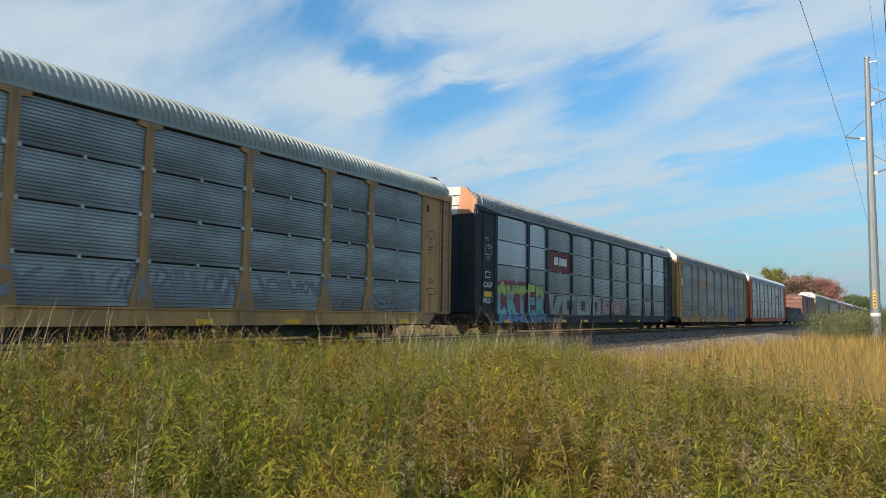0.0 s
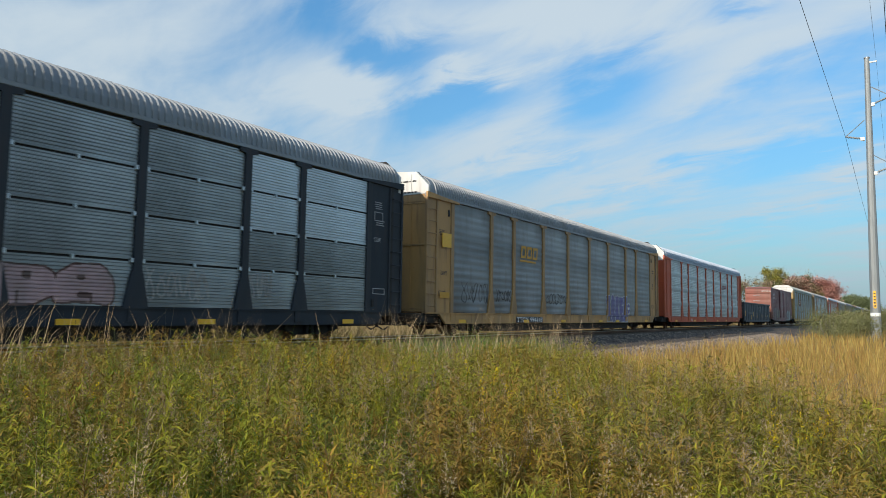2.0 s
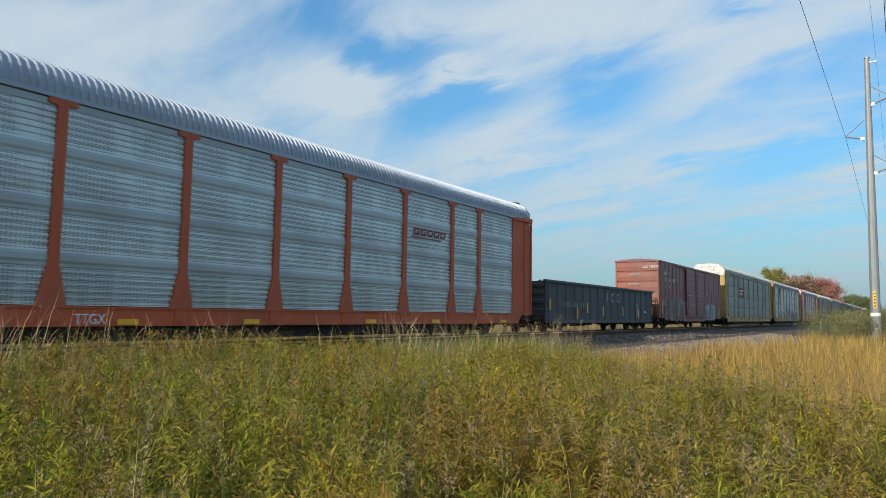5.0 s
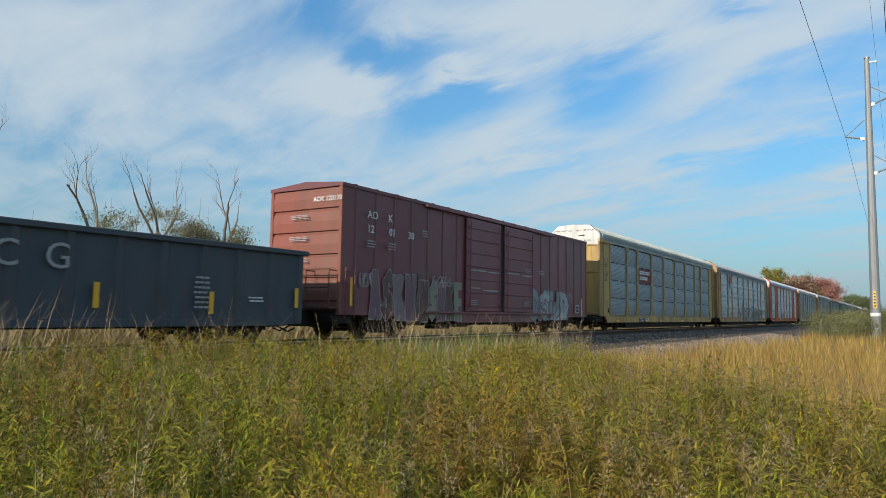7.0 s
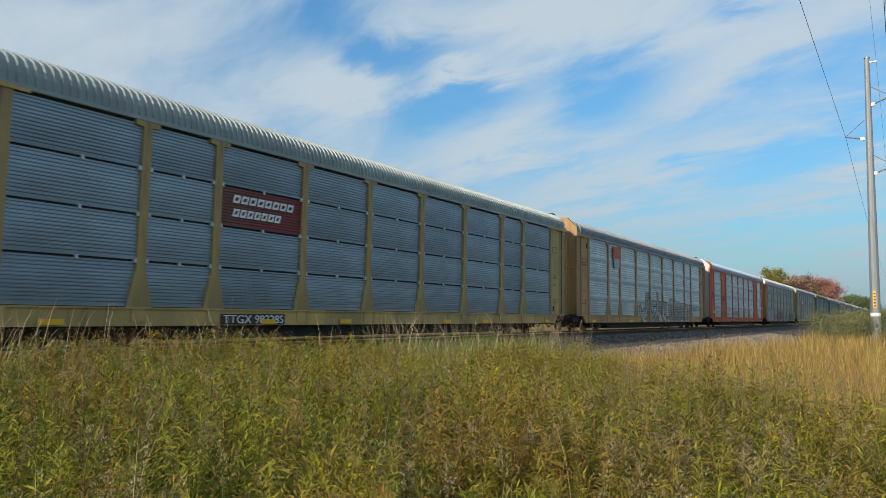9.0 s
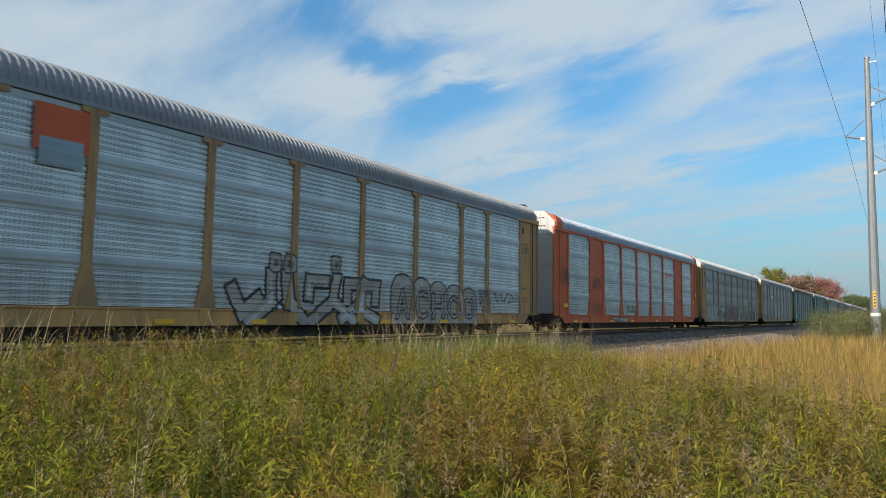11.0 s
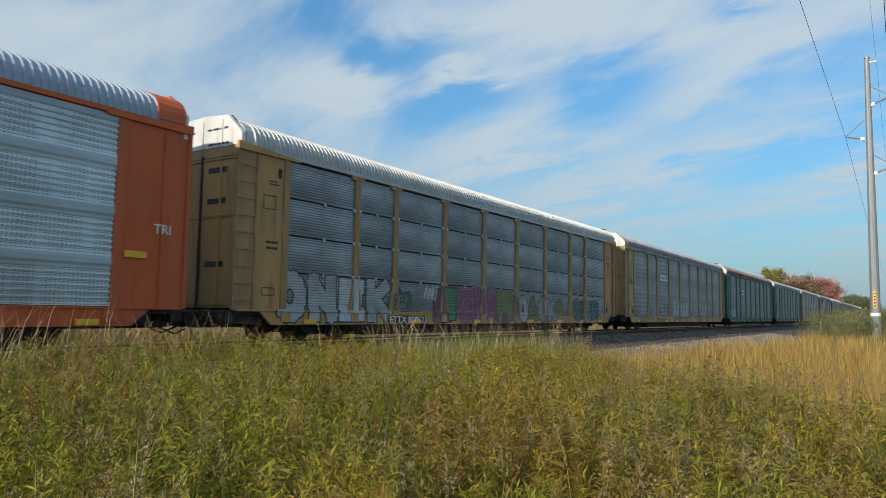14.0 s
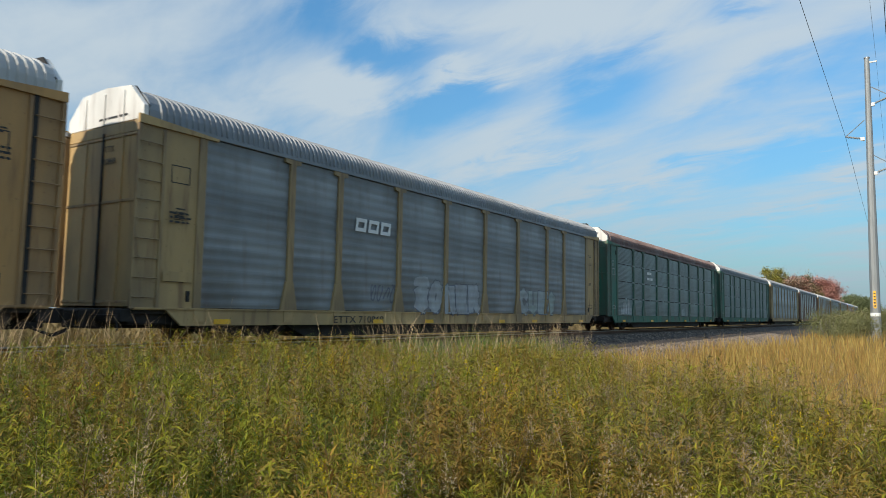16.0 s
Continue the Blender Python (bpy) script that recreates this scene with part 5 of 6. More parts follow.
    waves = [[(x + 0.5 * t, z + 0.05 * math.sin(14 * t)) for t in np.linspace(0, 1, 9)] for x, z in ((11.2, 1.5), (12.9, 1.75), (14.3, 1.0), (15.0, 1.6), (13.2, 0.9))]
    painted(h, [("black", strokes_of(legs, 0.46), True), ("beige", strokes_of(legs, 0.30), True), ("pale", strokes_of(legs[::2], 0.10), True), ("slate", strokes_of(waves, 0.035), True), ("black", rings, True), ("beige", discs, True), ("slate", swirl, True)], rows=1, banded=True, label="grey angular figures with black outlines and round tops")
    painted(h, tombstones("ACHOO", 16.6, 21.8, 0.66, 2.25, "beige", "black", "pale"), rows=1, banded=True, label="fat grey sprayed letters with black outlines")
    painted(h, [scribble(22.0, 23.0, 1.3, 2.0, "black", 43, 4, 0.04), scribble(23.2, 25.4, 1.4, 1.9, "black", 44, 5, 0.04)], rows=1, banded=True, label="thin black tags")
    plate(h, 5.3, 6.4, 4.0, 4.9, RED, "emblem_board", "red and grey shield emblem board")
    plate(h, 5.42, 6.28, 3.7, 4.25, GALV, "emblem_board", out=0.038)

    i = rack_car(204.77, ORANGE, SILVER, ROOFBLUE, "orange rack car with silver screens and plain orange sheets", WHITECAP, rows=1, pattern="solid", hood=ORANGE, doors=ROOFWHITE, near=False, tall=True)
    painted(i, [scribble(0.65, 1.65, 2.5, 3.3, "black", 51, 4, 0.035)], flat=-1.535, label="thin dark tag")
    painted(i, [scribble(5.0, 6.1, 2.3, 3.1, "black", 52, 6, 0.035), scribble(4.95, 6.5, 1.15, 1.7, "black", 53, 5, 0.03)], flat=-1.484, label="thin dark tags")
    painted(i, [scribble(20.9, 22.4, 1.9, 2.3, "black", 56, 3, 0.03)], flat=-1.484, label="thin dark tag")
    painted(i, fat_word("SUR", 10.4, 11.95, 1.18, 1.68, "mint", "black"), rows=1, banded=True, label="small black outlined sprayed letters")
    logo_bars(i, [(18.4, 20.6, 6), (18.4, 20.6, 1)], RED, [(3.80, 3.98), (3.68, 3.72)])
    number_plate(i, "CTTX 695048", 7.86, 10.18)
    plate(i, 1.05, 1.56, 1.4, 1.57, REFLECT, "notice_plate", "yellow notice plate")
    plate(i, 25.64, 26.15, 2.08, 2.22, REFLECT, "notice_plate", "yellow notice plate")
    lettering("TRI", 0.30, WHITEPAINT, i, on_side(26.30, 2.64, 0.03))

    j = rack_car(233.3, YELLOW, GREYPANEL, ROOFWHITE, y + " covered in colourful graffiti")
    painted(j, piece("ONEK", 1.3, 6.3, 0.70, 2.06, 0.42, ["chalk", "chalk", "pale"], "black", 0.04, 61), label="broad white shapes with thin black outlines")
    painted(j, [("forest", [[(6.40, 1.10), (7.30, 1.14), (7.55, 1.30), (7.42, 1.74), (6.95, 1.66), (6.80, 1.86), (6.65, 1.62), (6.42, 1.60)]], True), scribble(6.5, 7.3, 1.36, 1.60, "lichen", 62, 5, 0.035), scribble(6.5, 7.2, 1.14, 1.32, "lichen", 63, 4, 0.03), scribble(8.15, 9.0, 1.42, 1.95, "white", 66, 5, 0.035)], label="dark panel with green tag")
    painted(j, piece("L", 8.75, 9.85, 0.68, 1.85, 0.34, ["mauve"], "black", 0.04, 60, "mauve") + piece("I", 9.3, 10.55, 0.70, 1.98, 0.44, ["green"], "black", 0.05, 62, "mauve") + piece("ZHA", 10.35, 13.35, 0.70, 2.02, 0.34, ["purple"], "pink", 0.022, 65, "mauve") + piece("R", 13.2, 14.9, 0.72, 1.95, 0.34, ["moss"], "purple", 0.06, 66, "mauve"), label="green and purple sprayed letters")
    painted(j, piece("OASKO", 15.15, 19.9, 0.70, 1.80, 0.34, ["chalk", "moss", "chalk", "mint", "moss"], "black", 0.04, 65) + [scribble(19.9, 20.6, 1.15, 1.6, "fog", 67, 5, 0.03)], label="pale outlined bubble shapes and green tags")
    painted(j, piece("SERIO", 21.1, 24.5, 0.74, 1.80, 0.24, ["forest", "forest", "moss"], "fog", 0.018, 68, "slate") + [scribble(24.5, 25.4, 1.1, 1.6, "fog", 69, 5, 0.03)], label="dark green and moss sprayed letters")
    number_plate(j, "ETTX 800623", 6.22, 8.28)
    for z in (4.55, 3.75, 2.15):
        part("marker", Geo().box(-0.004, 0.004, -0.35, 0.35, -0.07, 0.07).mesh("marker", BLACKPAINT), j, pose(0.125, -0.6, z))

    k = rack_car(262.05, OCHRE, SMOOTHPANEL, ROOFGREY, "ochre rack car with grey screens and white graffiti", rows=1)
    logo_bars(k, [(7.2, 9.0, 3)], WHITEPAINT, [(3.42, 3.82)])
    painted(k, piece("SONER", 10.3, 14.6, 0.98, 2.1, 0.36, ["chalk"], "slate", 0.03, 71) + [("chalk", [blob(random.Random(5), 10.75, 2.05, 0.9, 0.35)], True)], rows=1, label="pale shapes with thin outlines")
    painted(k, piece("CUES", 17.9, 21.6, 0.98, 2.1, 0.34, ["fog", "mint"], "slate", 0.03, 72), rows=1, label="pale grey bubble shapes")
    painted(k, [scribble(8.0, 9.3, 1.3, 1.9, "slate", 73, 4, 0.05)], rows=1, label="faint tag")
    number_plate(k, "ETTX 710868", 6.3, 8.6, board=False, mat=BLACKPAINT)
    lettering("ETTX", 0.20, BLACKPAINT, k, on_end(0.02, 4.50, -0.10))
    lettering("710868", 0.20, BLACKPAINT, k, on_end(0.06, 4.22, -0.10))
    bars(k, 0.3, 5.22, 1.2, 0.12, 1, BLACKPAINT, -0.105, on=on_end, seed=10)
    plate(k, 0.75, 1.5, 1.62, 1.84, OCHRE, "notice_plate", "dull framed notice plate", out=0.026)
    bars(k, 0.8, 2.9, 0.6, 0.3, 3, BLACKPAINT, 0.03, seed=11)

    l = rack_car(290.55, GREEN, GREENPANEL, ROOFRUST, "green rack car with a rusted roof")
    bars(l, 7.1, 3.2, 1.3, 0.7, 2, WHITEPAINT, 0.0, seed=15)
    painted(l, drips(2.4, 4.2, 1.1, 2.0, ["fog", "pale"], 81) + drips(15.2, 18.0, 1.05, 2.1, ["seafoam", "fog"], 82), label="faded pale sprayed patches")
    m = rack_car(319.15, GREEN, GREENPANEL, ROOFGREY, "green rack car with a grey roof")
    bars(m, 7.1, 3.2, 1.2, 0.6, 2, FADED, 0.0, seed=16)
    painted(m, drips(16.6, 19.8, 1.05, 2.0, ["fog", "seafoam"], 83), label="faded pale sprayed patches")
    rest = [(OCHRE, GREYPANEL, ROOFGREY, "ochre rack car with grey screens"), (BROWN, BLACKPANEL, ROOFGREY, "brown rack car with dark screens"),
            (YELLOW, GREYPANEL, ROOFWHITE, "yellow rack car with grey screens and a pale roof"), (OCHRE, GALV, ROOFGREY, "ochre rack car with galvanised screens"),
            (YELLOW, GREYPANEL, ROOFGREY, "yellow rack car with grey screens"), (RED, SILVER, ROOFBLUE, "red-brown rack car with silver screens"),
            (YELLOW, GREYPANEL, ROOFWHITE, "yellow rack car with a pale roof")]
    for i, (b, p, r, lab) in enumerate(rest):
        rack_car(347.75 + 28.6 * i, b, p, r, lab, rows=1, near=False)


# ---- plants ----
def raw_mesh(name, verts, quads, mat, tint=None):
    me = bpy.data.meshes.new(name)
    verts, quads = np.asarray(verts, np.float32).reshape(-1, 3), np.asarray(quads, np.int32)
    k = quads.shape[1]
    me.vertices.add(len(verts))
    me.vertices.foreach_set("co", verts.ravel())
    me.loops.add(quads.size)
    me.loops.foreach_set("vertex_index", quads.ravel())
    me.polygons.add(len(quads))
    me.polygons.foreach_set("loop_start", np.arange(0, quads.size, k, dtype=np.int32))
    me.materials.append(mat)
    me.update(calc_edges=True)
    if tint is not None:
        me.attributes.new("tint", "FLOAT", "POINT").data.foreach_set("value", np.asarray(tint, np.float32))
    return me


def kites(base, az, el, length, width, droop, rng):
    """Folded four-cornered leaves: one quad each, from a base point in a direction."""
    n = len(base)
    d = np.stack([np.cos(az) * np.cos(el), np.sin(az) * np.cos(el), np.sin(el)], 1)
    s = np.stack([-np.sin(az), np.cos(az), rng.normal(0, 0.35, n)], 1)
    s /= np.linalg.norm(s, axis=1, keepdims=True)
    up = np.cross(d, s)
    L, W = length[:, None], width[:, None]
    mid = base + d * L * 0.45
    tip = base + d * L - np.array([0, 0, 1.0]) * L * droop[:, None]
    v = np.stack([base, mid + s * W * 0.5 - up * W * 0.15, tip, mid - s * W * 0.5 - up * W * 0.15], 1)
    return v.reshape(-1, 3), np.arange(4 * n).reshape(-1, 4)


def blades(base, az, lean, length, width, bend, rng):
    """Grass blades and thin stalks: a strip of two quads and a tip, bent over."""
    n = len(base)
    out = np.stack([np.cos(az), np.sin(az), np.zeros(n)], 1)
    side = np.stack([-np.sin(az), np.cos(az), np.zeros(n)], 1)
    turn = rng.uniform(0, np.pi, n)
    side = side * np.cos(turn)[:, None] + out * np.sin(turn)[:, None]
    rows = []
    for t, w in ((0.0, 1.0), (0.4, 0.8), (0.75, 0.5), (1.0, 0.06)):
        h = lean * t + bend * t * t
        c = base + out * (np.sin(h) * length * t)[:, None] + np.array([0, 0, 1.0]) * (np.cos(h) * length * t)[:, None]
        rows += [c - side * (width * w / 2)[:, None], c + side * (width * w / 2)[:, None]]
    v = np.stack(rows, 1).reshape(-1, 3)
    o = (np.arange(n) * 8)[:, None]
    q = np.concatenate([o + np.array([[0, 1, 3, 2]]), o + np.array([[2, 3, 5, 4]]), o + np.array([[4, 5, 7, 6]])], 0)
    return v, q


def joined(pieces):
    vs, qs, o = [], [], 0
    for v, q in pieces:
        vs.append(v), qs.append(q + o)
        o += len(v)
    return np.concatenate(vs), np.concatenate(qs)


def ground_at(xy):
    return np.array([surface(x, y) for x, y in xy])


def scatter(n, r0, r1, a0, a1, ymax, rng, ymin=-50.0):
    r = np.sqrt(rng.uniform(r0 * r0, r1 * r1, n))
    a = np.radians(rng.uniform(a0, a1, n))
    xy = np.stack([r * np.cos(a), r * np.sin(a)], 1)
    return xy[(xy[:, 1] < ymax) & (xy[:, 1] > ymin)]


LEAF = material("weed_leaf", (0.165, 0.175, 0.024), 0.6, 0, 0.35, 0.8, island=0.88, subsurface=0.14, spec=0.06, plant=True,
                spread=[(0.060, 0.097, 0.020), (0.14, 0.172, 0.025), (0.27, 0.28, 0.026), (0.335, 0.285, 0.030), (0.19, 0.152, 0.032), (0.35, 0.225, 0.045), (0.29, 0.15, 0.040), (0.16, 0.10, 0.040)])
GRASS = material("green_grass_blade", (0.16, 0.22, 0.03), 0.6, 0, 0.3, 1.1, island=0.75, subsurface=0.35, spec=0.1,
                 spread=[(0.11, 0.19, 0.06), (0.17, 0.26, 0.06), (0.24, 0.30, 0.07), (0.38, 0.33, 0.13)])
STRAW = material("dry_golden_grass", (0.52, 0.335, 0.105), 0.7, 0, 0.25, 0.7, island=0.85, subsurface=0.3, spec=0.1,
                 spread=[(0.10, 0.065, 0.03), (0.41, 0.26, 0.065), (0.62, 0.45, 0.155), (0.14, 0.095, 0.035), (0.43, 0.21, 0.07), (0.16, 0.145, 0.04), (0.60, 0.43, 0.12), (0.20, 0.14, 0.055)])
FARGRASS = material("rough_tan_grass", (0.33, 0.26, 0.14), 0.8, 0, 0.3, 0.6, island=0.8, subsurface=0.1, spec=0.03, spread=[(0.12, 0.09, 0.04), (0.33, 0.25, 0.13), (0.20, 0.165, 0.07), (0.38, 0.29, 0.155)])
STEM = material("weed_stem", (0.13, 0.12, 0.04), 0.8, 0, 0.3, 3, island=0.5, spec=0.05)
STALK = material("dry_stalk", (0.38, 0.28, 0.17), 0.8, 0, 0.3, 3, island=0.5, spec=0.1)
SEED = material("seed_head", (0.26, 0.20, 0.13), 0.9, 0, 0.25, 2, island=0.8, subsurface=0.12, spec=0.02, plant=True,
                spread=[(0.135, 0.105, 0.085), (0.21, 0.16, 0.11), (0.31, 0.22, 0.10), (0.40, 0.31, 0.20), (0.25, 0.19, 0.06), (0.33, 0.19, 0.06)])
BLOOM = material("goldenrod_bloom", (0.45, 0.33, 0.02), 0.8, 0, 0.2, 2, island=0.7, subsurface=0.2, spec=0.05,
                 spread=[(0.38, 0.25, 0.012), (0.55, 0.42, 0.02), (0.33, 0.28, 0.03)])


def weedy(xy):
    """How far a spot lies on the golden side: above 0 dry grass, below 0 weeds."""
    return np.array([max((x - max(7.9 + 0.95 * y, 2.9 * y)) / 1.6, min((x - 14.5) / 3.0, (y - apron_edge(x) + 2.9) / 0.9)) + 0.9 * noise.noise((x * 0.22, y * 0.22, 2.0)) for x, y in xy])


def clusters(tops, tint, reach, spread, count, size, rng):
    """Upright, slightly nodding plumes of tiny flecks at the top of a stem, narrow above and wider below."""
    n = len(tops)
    k = np.repeat(np.arange(n), count)
    t = rng.uniform(0.0, 1.0, len(k)) ** 0.8
    nod = rng.uniform(0, 6.3, n)
    tall = reach * rng.uniform(0.7, 1.4, n)[k]
    a = rng.uniform(0, 6.3, len(k))
    r = np.abs(rng.normal(0, 1, len(k))) * spread * (0.25 + 1.35 * t)
    off = np.stack([np.cos(a) * r + np.cos(nod[k]) * (1 - t) ** 2 * reach * 0.3, np.sin(a) * r + np.sin(nod[k]) * (1 - t) ** 2 * reach * 0.3, -t * tall + 0.25 * r], 1)
    v, q = kites(tops[k] + off, a, rng.uniform(0.1, 1.3, len(k)), rng.uniform(0.6, 1.5, len(k)) * size, rng.uniform(0.35, 0.7, len(k)) * size, np.zeros(len(k)), rng)
    return v, q, np.repeat(tint[k], 4)


def build_plants():
    rng = np.random.default_rng(11)
    stems, seeds, seed_tint, blooms, grass, straw, leaves_all, leaf_tint = [], [], [], [], [], [], [], []
    # plants, ring, bearing, leaves on a plant, height, leaf length
    zones = [(2500, 1.3, 5.0, -8, 82, 104, 1.02, 0.082), (5900, 5.0, 10.0, -6, 80, 74, 1.28, 0.090), (7000, 10.0, 20.0, -4, 76, 50, 1.04, 0.115), (2800, 20.0, 34.0, -2, 40, 26, 0.90, 0.15)]
    for i, (n, r0, r1, a0, a1, leaves, height, ll) in enumerate(zones):
        xy = scatter(n, r0, r1, a0, a1, 12.5, rng)
        if i == 2:
            # a thick belt on the foot of the track bed
            xy = np.concatenate([xy, np.column_stack([rng.uniform(2, 19, 1500), rng.uniform(10.0, 12.2, 1500)])])
        xy = xy[weedy(xy) < rng.uniform(-0.5, 0.7, len(xy))]
        xy = xy[xy[:, 1] < np.array([apron_edge(x) for x in xy[:, 0]]) - rng.uniform(0, 0.8, len(xy))]
        gaps = np.array([noise.noise((x * 2.6, y * 2.6, 4.0)) + 0.6 * noise.noise((x * 6.0, y * 6.0, 1.0)) for x, y in xy])
        xy = xy[gaps + 0.45 * np.array([noise.noise((x * 1.1, y * 1.1, 21.0)) for x, y in xy]) > rng.uniform(-0.50, 0.16, len(xy))]
        n = len(xy)
        h = height * np.array([1 + 0.24 * noise.noise((x * 0.4, y * 0.4, 5.0)) + (0.46 if i < 2 else 0.26) * noise.noise((x * 1.25, y * 1.25, 12.0)) for x, y in xy]) * rng.uniform(0.66, 1.10, n) * np.clip(0.85 - 0.22 * weedy(xy), 0.62, 1.0)
        h = np.minimum(h, 1.42 + 0.10 * rng.random(n) + 0.2 * (xy[:, 1] > 9.6) - 0.25 * (weedy(xy) > -0.8))
        species = np.array([0.50 + 1.15 * noise.noise((x * 0.55, y * 0.55, 8.0)) + 0.9 * noise.noise((x * 1.9, y * 1.9, 3.0)) for x, y in xy])
        tint = np.clip(species * 0.72 + rng.normal(0.0, 0.15, n), 0.0, 0.76)
        # plants towards +x pulled to a bright tint: extra light put into leaf colour
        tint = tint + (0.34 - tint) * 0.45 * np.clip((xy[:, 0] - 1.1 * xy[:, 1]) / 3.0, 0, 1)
        tint = np.clip(tint + (0.09 if i == 2 else 0.02), 0.0, 0.76)
        az, lean = rng.uniform(0, 2 * np.pi, n), rng.uniform(0, 0.26, n)
        foot = np.column_stack([xy, ground_at(xy)])
        axis = np.stack([np.cos(az) * np.sin(lean), np.sin(az) * np.sin(lean), np.cos(lean)], 1)
        stems.append(blades(foot, az, lean, h, np.full(n, 0.007), np.zeros(n), rng))
        k = np.repeat(np.arange(n), leaves)
        t = rng.uniform(0.12, 1.0, len(k)) ** 0.55
        base = foot[k] + axis[k] * (h[k] * t)[:, None]
        L = ll * rng.uniform(0.8, 1.7, len(k)) * (1.2 - 0.55 * t) * np.repeat(rng.uniform(0.7, 1.25, n), leaves)
        up = np.repeat(rng.uniform(0.1, 0.9, n), leaves)
        v, q = kites(base, rng.uniform(0, 2 * np.pi, len(k)), up + rng.normal(0, 0.3, len(k)), L, L * rng.uniform(0.08, 0.13, len(k)), rng.uniform(0.05, 0.5, len(k)), rng)
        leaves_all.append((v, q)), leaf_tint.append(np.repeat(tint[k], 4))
        top = foot + axis * h[:, None]
        patch = np.array([noise.noise((x * 0.9, y * 0.9, 31.0)) for x, y in xy])
        kind = rng.random(n) + 0.20 * species + 0.55 * patch
        sel = kind < 0.36
        v, q, tt = clusters(top[sel], np.clip(rng.uniform(0.05, 0.75, sel.sum()) + 0.5 * patch[sel], 0, 0.75), 0.20, 0.022, 56 if i < 2 else 26, 0.015 + 0.005 * i, rng)
        seeds.append((v, q)), seed_tint.append(tt)
        sel = kind > 1.13
        v, q, tt = clusters(top[sel], np.zeros(sel.sum()), 0.17, 0.022, 40 if i < 2 else 20, 0.015 + 0.005 * i, rng)
        blooms.append((v, q))
        g = scatter(n * 2, r0, r1, a0, a1, 12.5, rng)
        clump = np.array([noise.noise((x * 0.6, y * 0.6, 9.0)) for x, y in g])
        g = g[(clump > rng.uniform(-0.05, 0.6, len(g))) & (weedy(g) < 0.3) & (g[:, 1] < np.array([apron_edge(x) for x in g[:, 0]]))]
        k = np.repeat(np.arange(len(g)), 6)
        p = g[k] + rng.normal(0, 0.035, (len(k), 2))
        base = np.column_stack([p, ground_at(g)[k]])
        grass.append(blades(base, rng.uniform(0, 6.3, len(k)), rng.uniform(0.05, 0.35, len(k)), rng.uniform(0.55, 1.1, len(k)) * height, rng.uniform(0.008, 0.016, len(k)) * (1 + 0.25 * i), rng.uniform(0.2, 1.2, len(k)), rng))
    # bright upright leafy spires in small groups
    c = scatter(150, 2.2, 9.5, 0, 70, 10, rng)
    c = c[weedy(c) < 0]
    k = np.repeat(np.arange(len(c)), 4)
    xy = c[k] + rng.normal(0, 0.10, (len(k), 2))
    n, leaves = len(xy), 56
    foot = np.column_stack([xy, ground_at(xy)])
    h = rng.uniform(0.9, 1.3, n)
    near = np.hypot(xy[:, 0], xy[:, 1])
    h = np.minimum(h, 0.95 + 0.06 * near)
    az, lean = rng.uniform(0, 6.3, n), rng.uniform(0, 0.15, n)
    axis = np.stack([np.cos(az) * np.sin(lean), np.sin(az) * np.sin(lean), np.cos(lean)], 1)
    stems.append(blades(foot, az, lean, h, np.full(n, 0.008), np.zeros(n), rng))
    k = np.repeat(np.arange(n), leaves)
    t = rng.uniform(0.3, 1.0, len(k))
    L = 0.12 * (1.25 - 0.8 * t) * rng.uniform(0.8, 1.2, len(k))
    v, q = kites(foot[k] + axis[k] * (h[k] * t)[:, None], rng.uniform(0, 6.3, len(k)), rng.uniform(0.4, 1.0, len(k)), L, L * rng.uniform(0.14, 0.2, len(k)), rng.uniform(0.1, 0.4, len(k)), rng)
    leaves_all.append((v, q)), leaf_tint.append(np.repeat(np.clip(rng.normal(0.24, 0.07, n), 0.05, 0.36)[k], 4))
    # big tan and dusky plumes
    for count, a0, a1, r0, r1, t0, t1 in ((170, 4, 66, 2.6, 9.0, 0.35, 0.6), (120, -2, 20, 4.2, 9.8, 0.0, 0.2)):
        xy = scatter(count, r0, r1, a0, a1, 10, rng)
        n = len(xy)
        foot = np.column_stack([xy, ground_at(xy)])
        h = np.minimum(rng.uniform(1.05, 1.35, n), 0.95 + 0.05 * np.hypot(xy[:, 0], xy[:, 1]))
        top = foot + np.array([0, 0, 1.0]) * h[:, None]
        stems.append(blades(foot, rng.uniform(0, 6.3, n), np.zeros(n), h, np.full(n, 0.007), np.zeros(n), rng))
        v, q, tt = clusters(top, rng.uniform(t0, t1, n), 0.24, 0.034, 120, 0.016, rng)
        seeds.append((v, q)), seed_tint.append(tt)
    # weeds go on thinly behind and beside the standpoint
    xy = np.concatenate([scatter(1500, 2.0, 14.0, 84, 215, 11.0, rng), scatter(1500, 2.0, 14.0, -145, -9, 11.0, rng)])
    n = len(xy)
    foot = np.column_stack([xy, ground_at(xy)])
    h = rng.uniform(0.5, 1.1, n)
    stems.append(blades(foot, rng.uniform(0, 6.3, n), rng.uniform(0, 0.2, n), h, np.full(n, 0.007), np.zeros(n), rng))
    k = np.repeat(np.arange(n), 34)
    base = foot[k] + np.array([0, 0, 1.0]) * (h[k] * rng.uniform(0.2, 1.0, len(k)))[:, None]
    L = rng.uniform(0.08, 0.16, len(k))
    v, q = kites(base, rng.uniform(0, 6.3, len(k)), rng.uniform(0.0, 0.9, len(k)), L, L * 0.14, rng.uniform(0.05, 0.5, len(k)), rng)
    leaves_all.append((v, q)), leaf_tint.append(np.repeat(rng.uniform(0.1, 0.6, n)[k], 4))
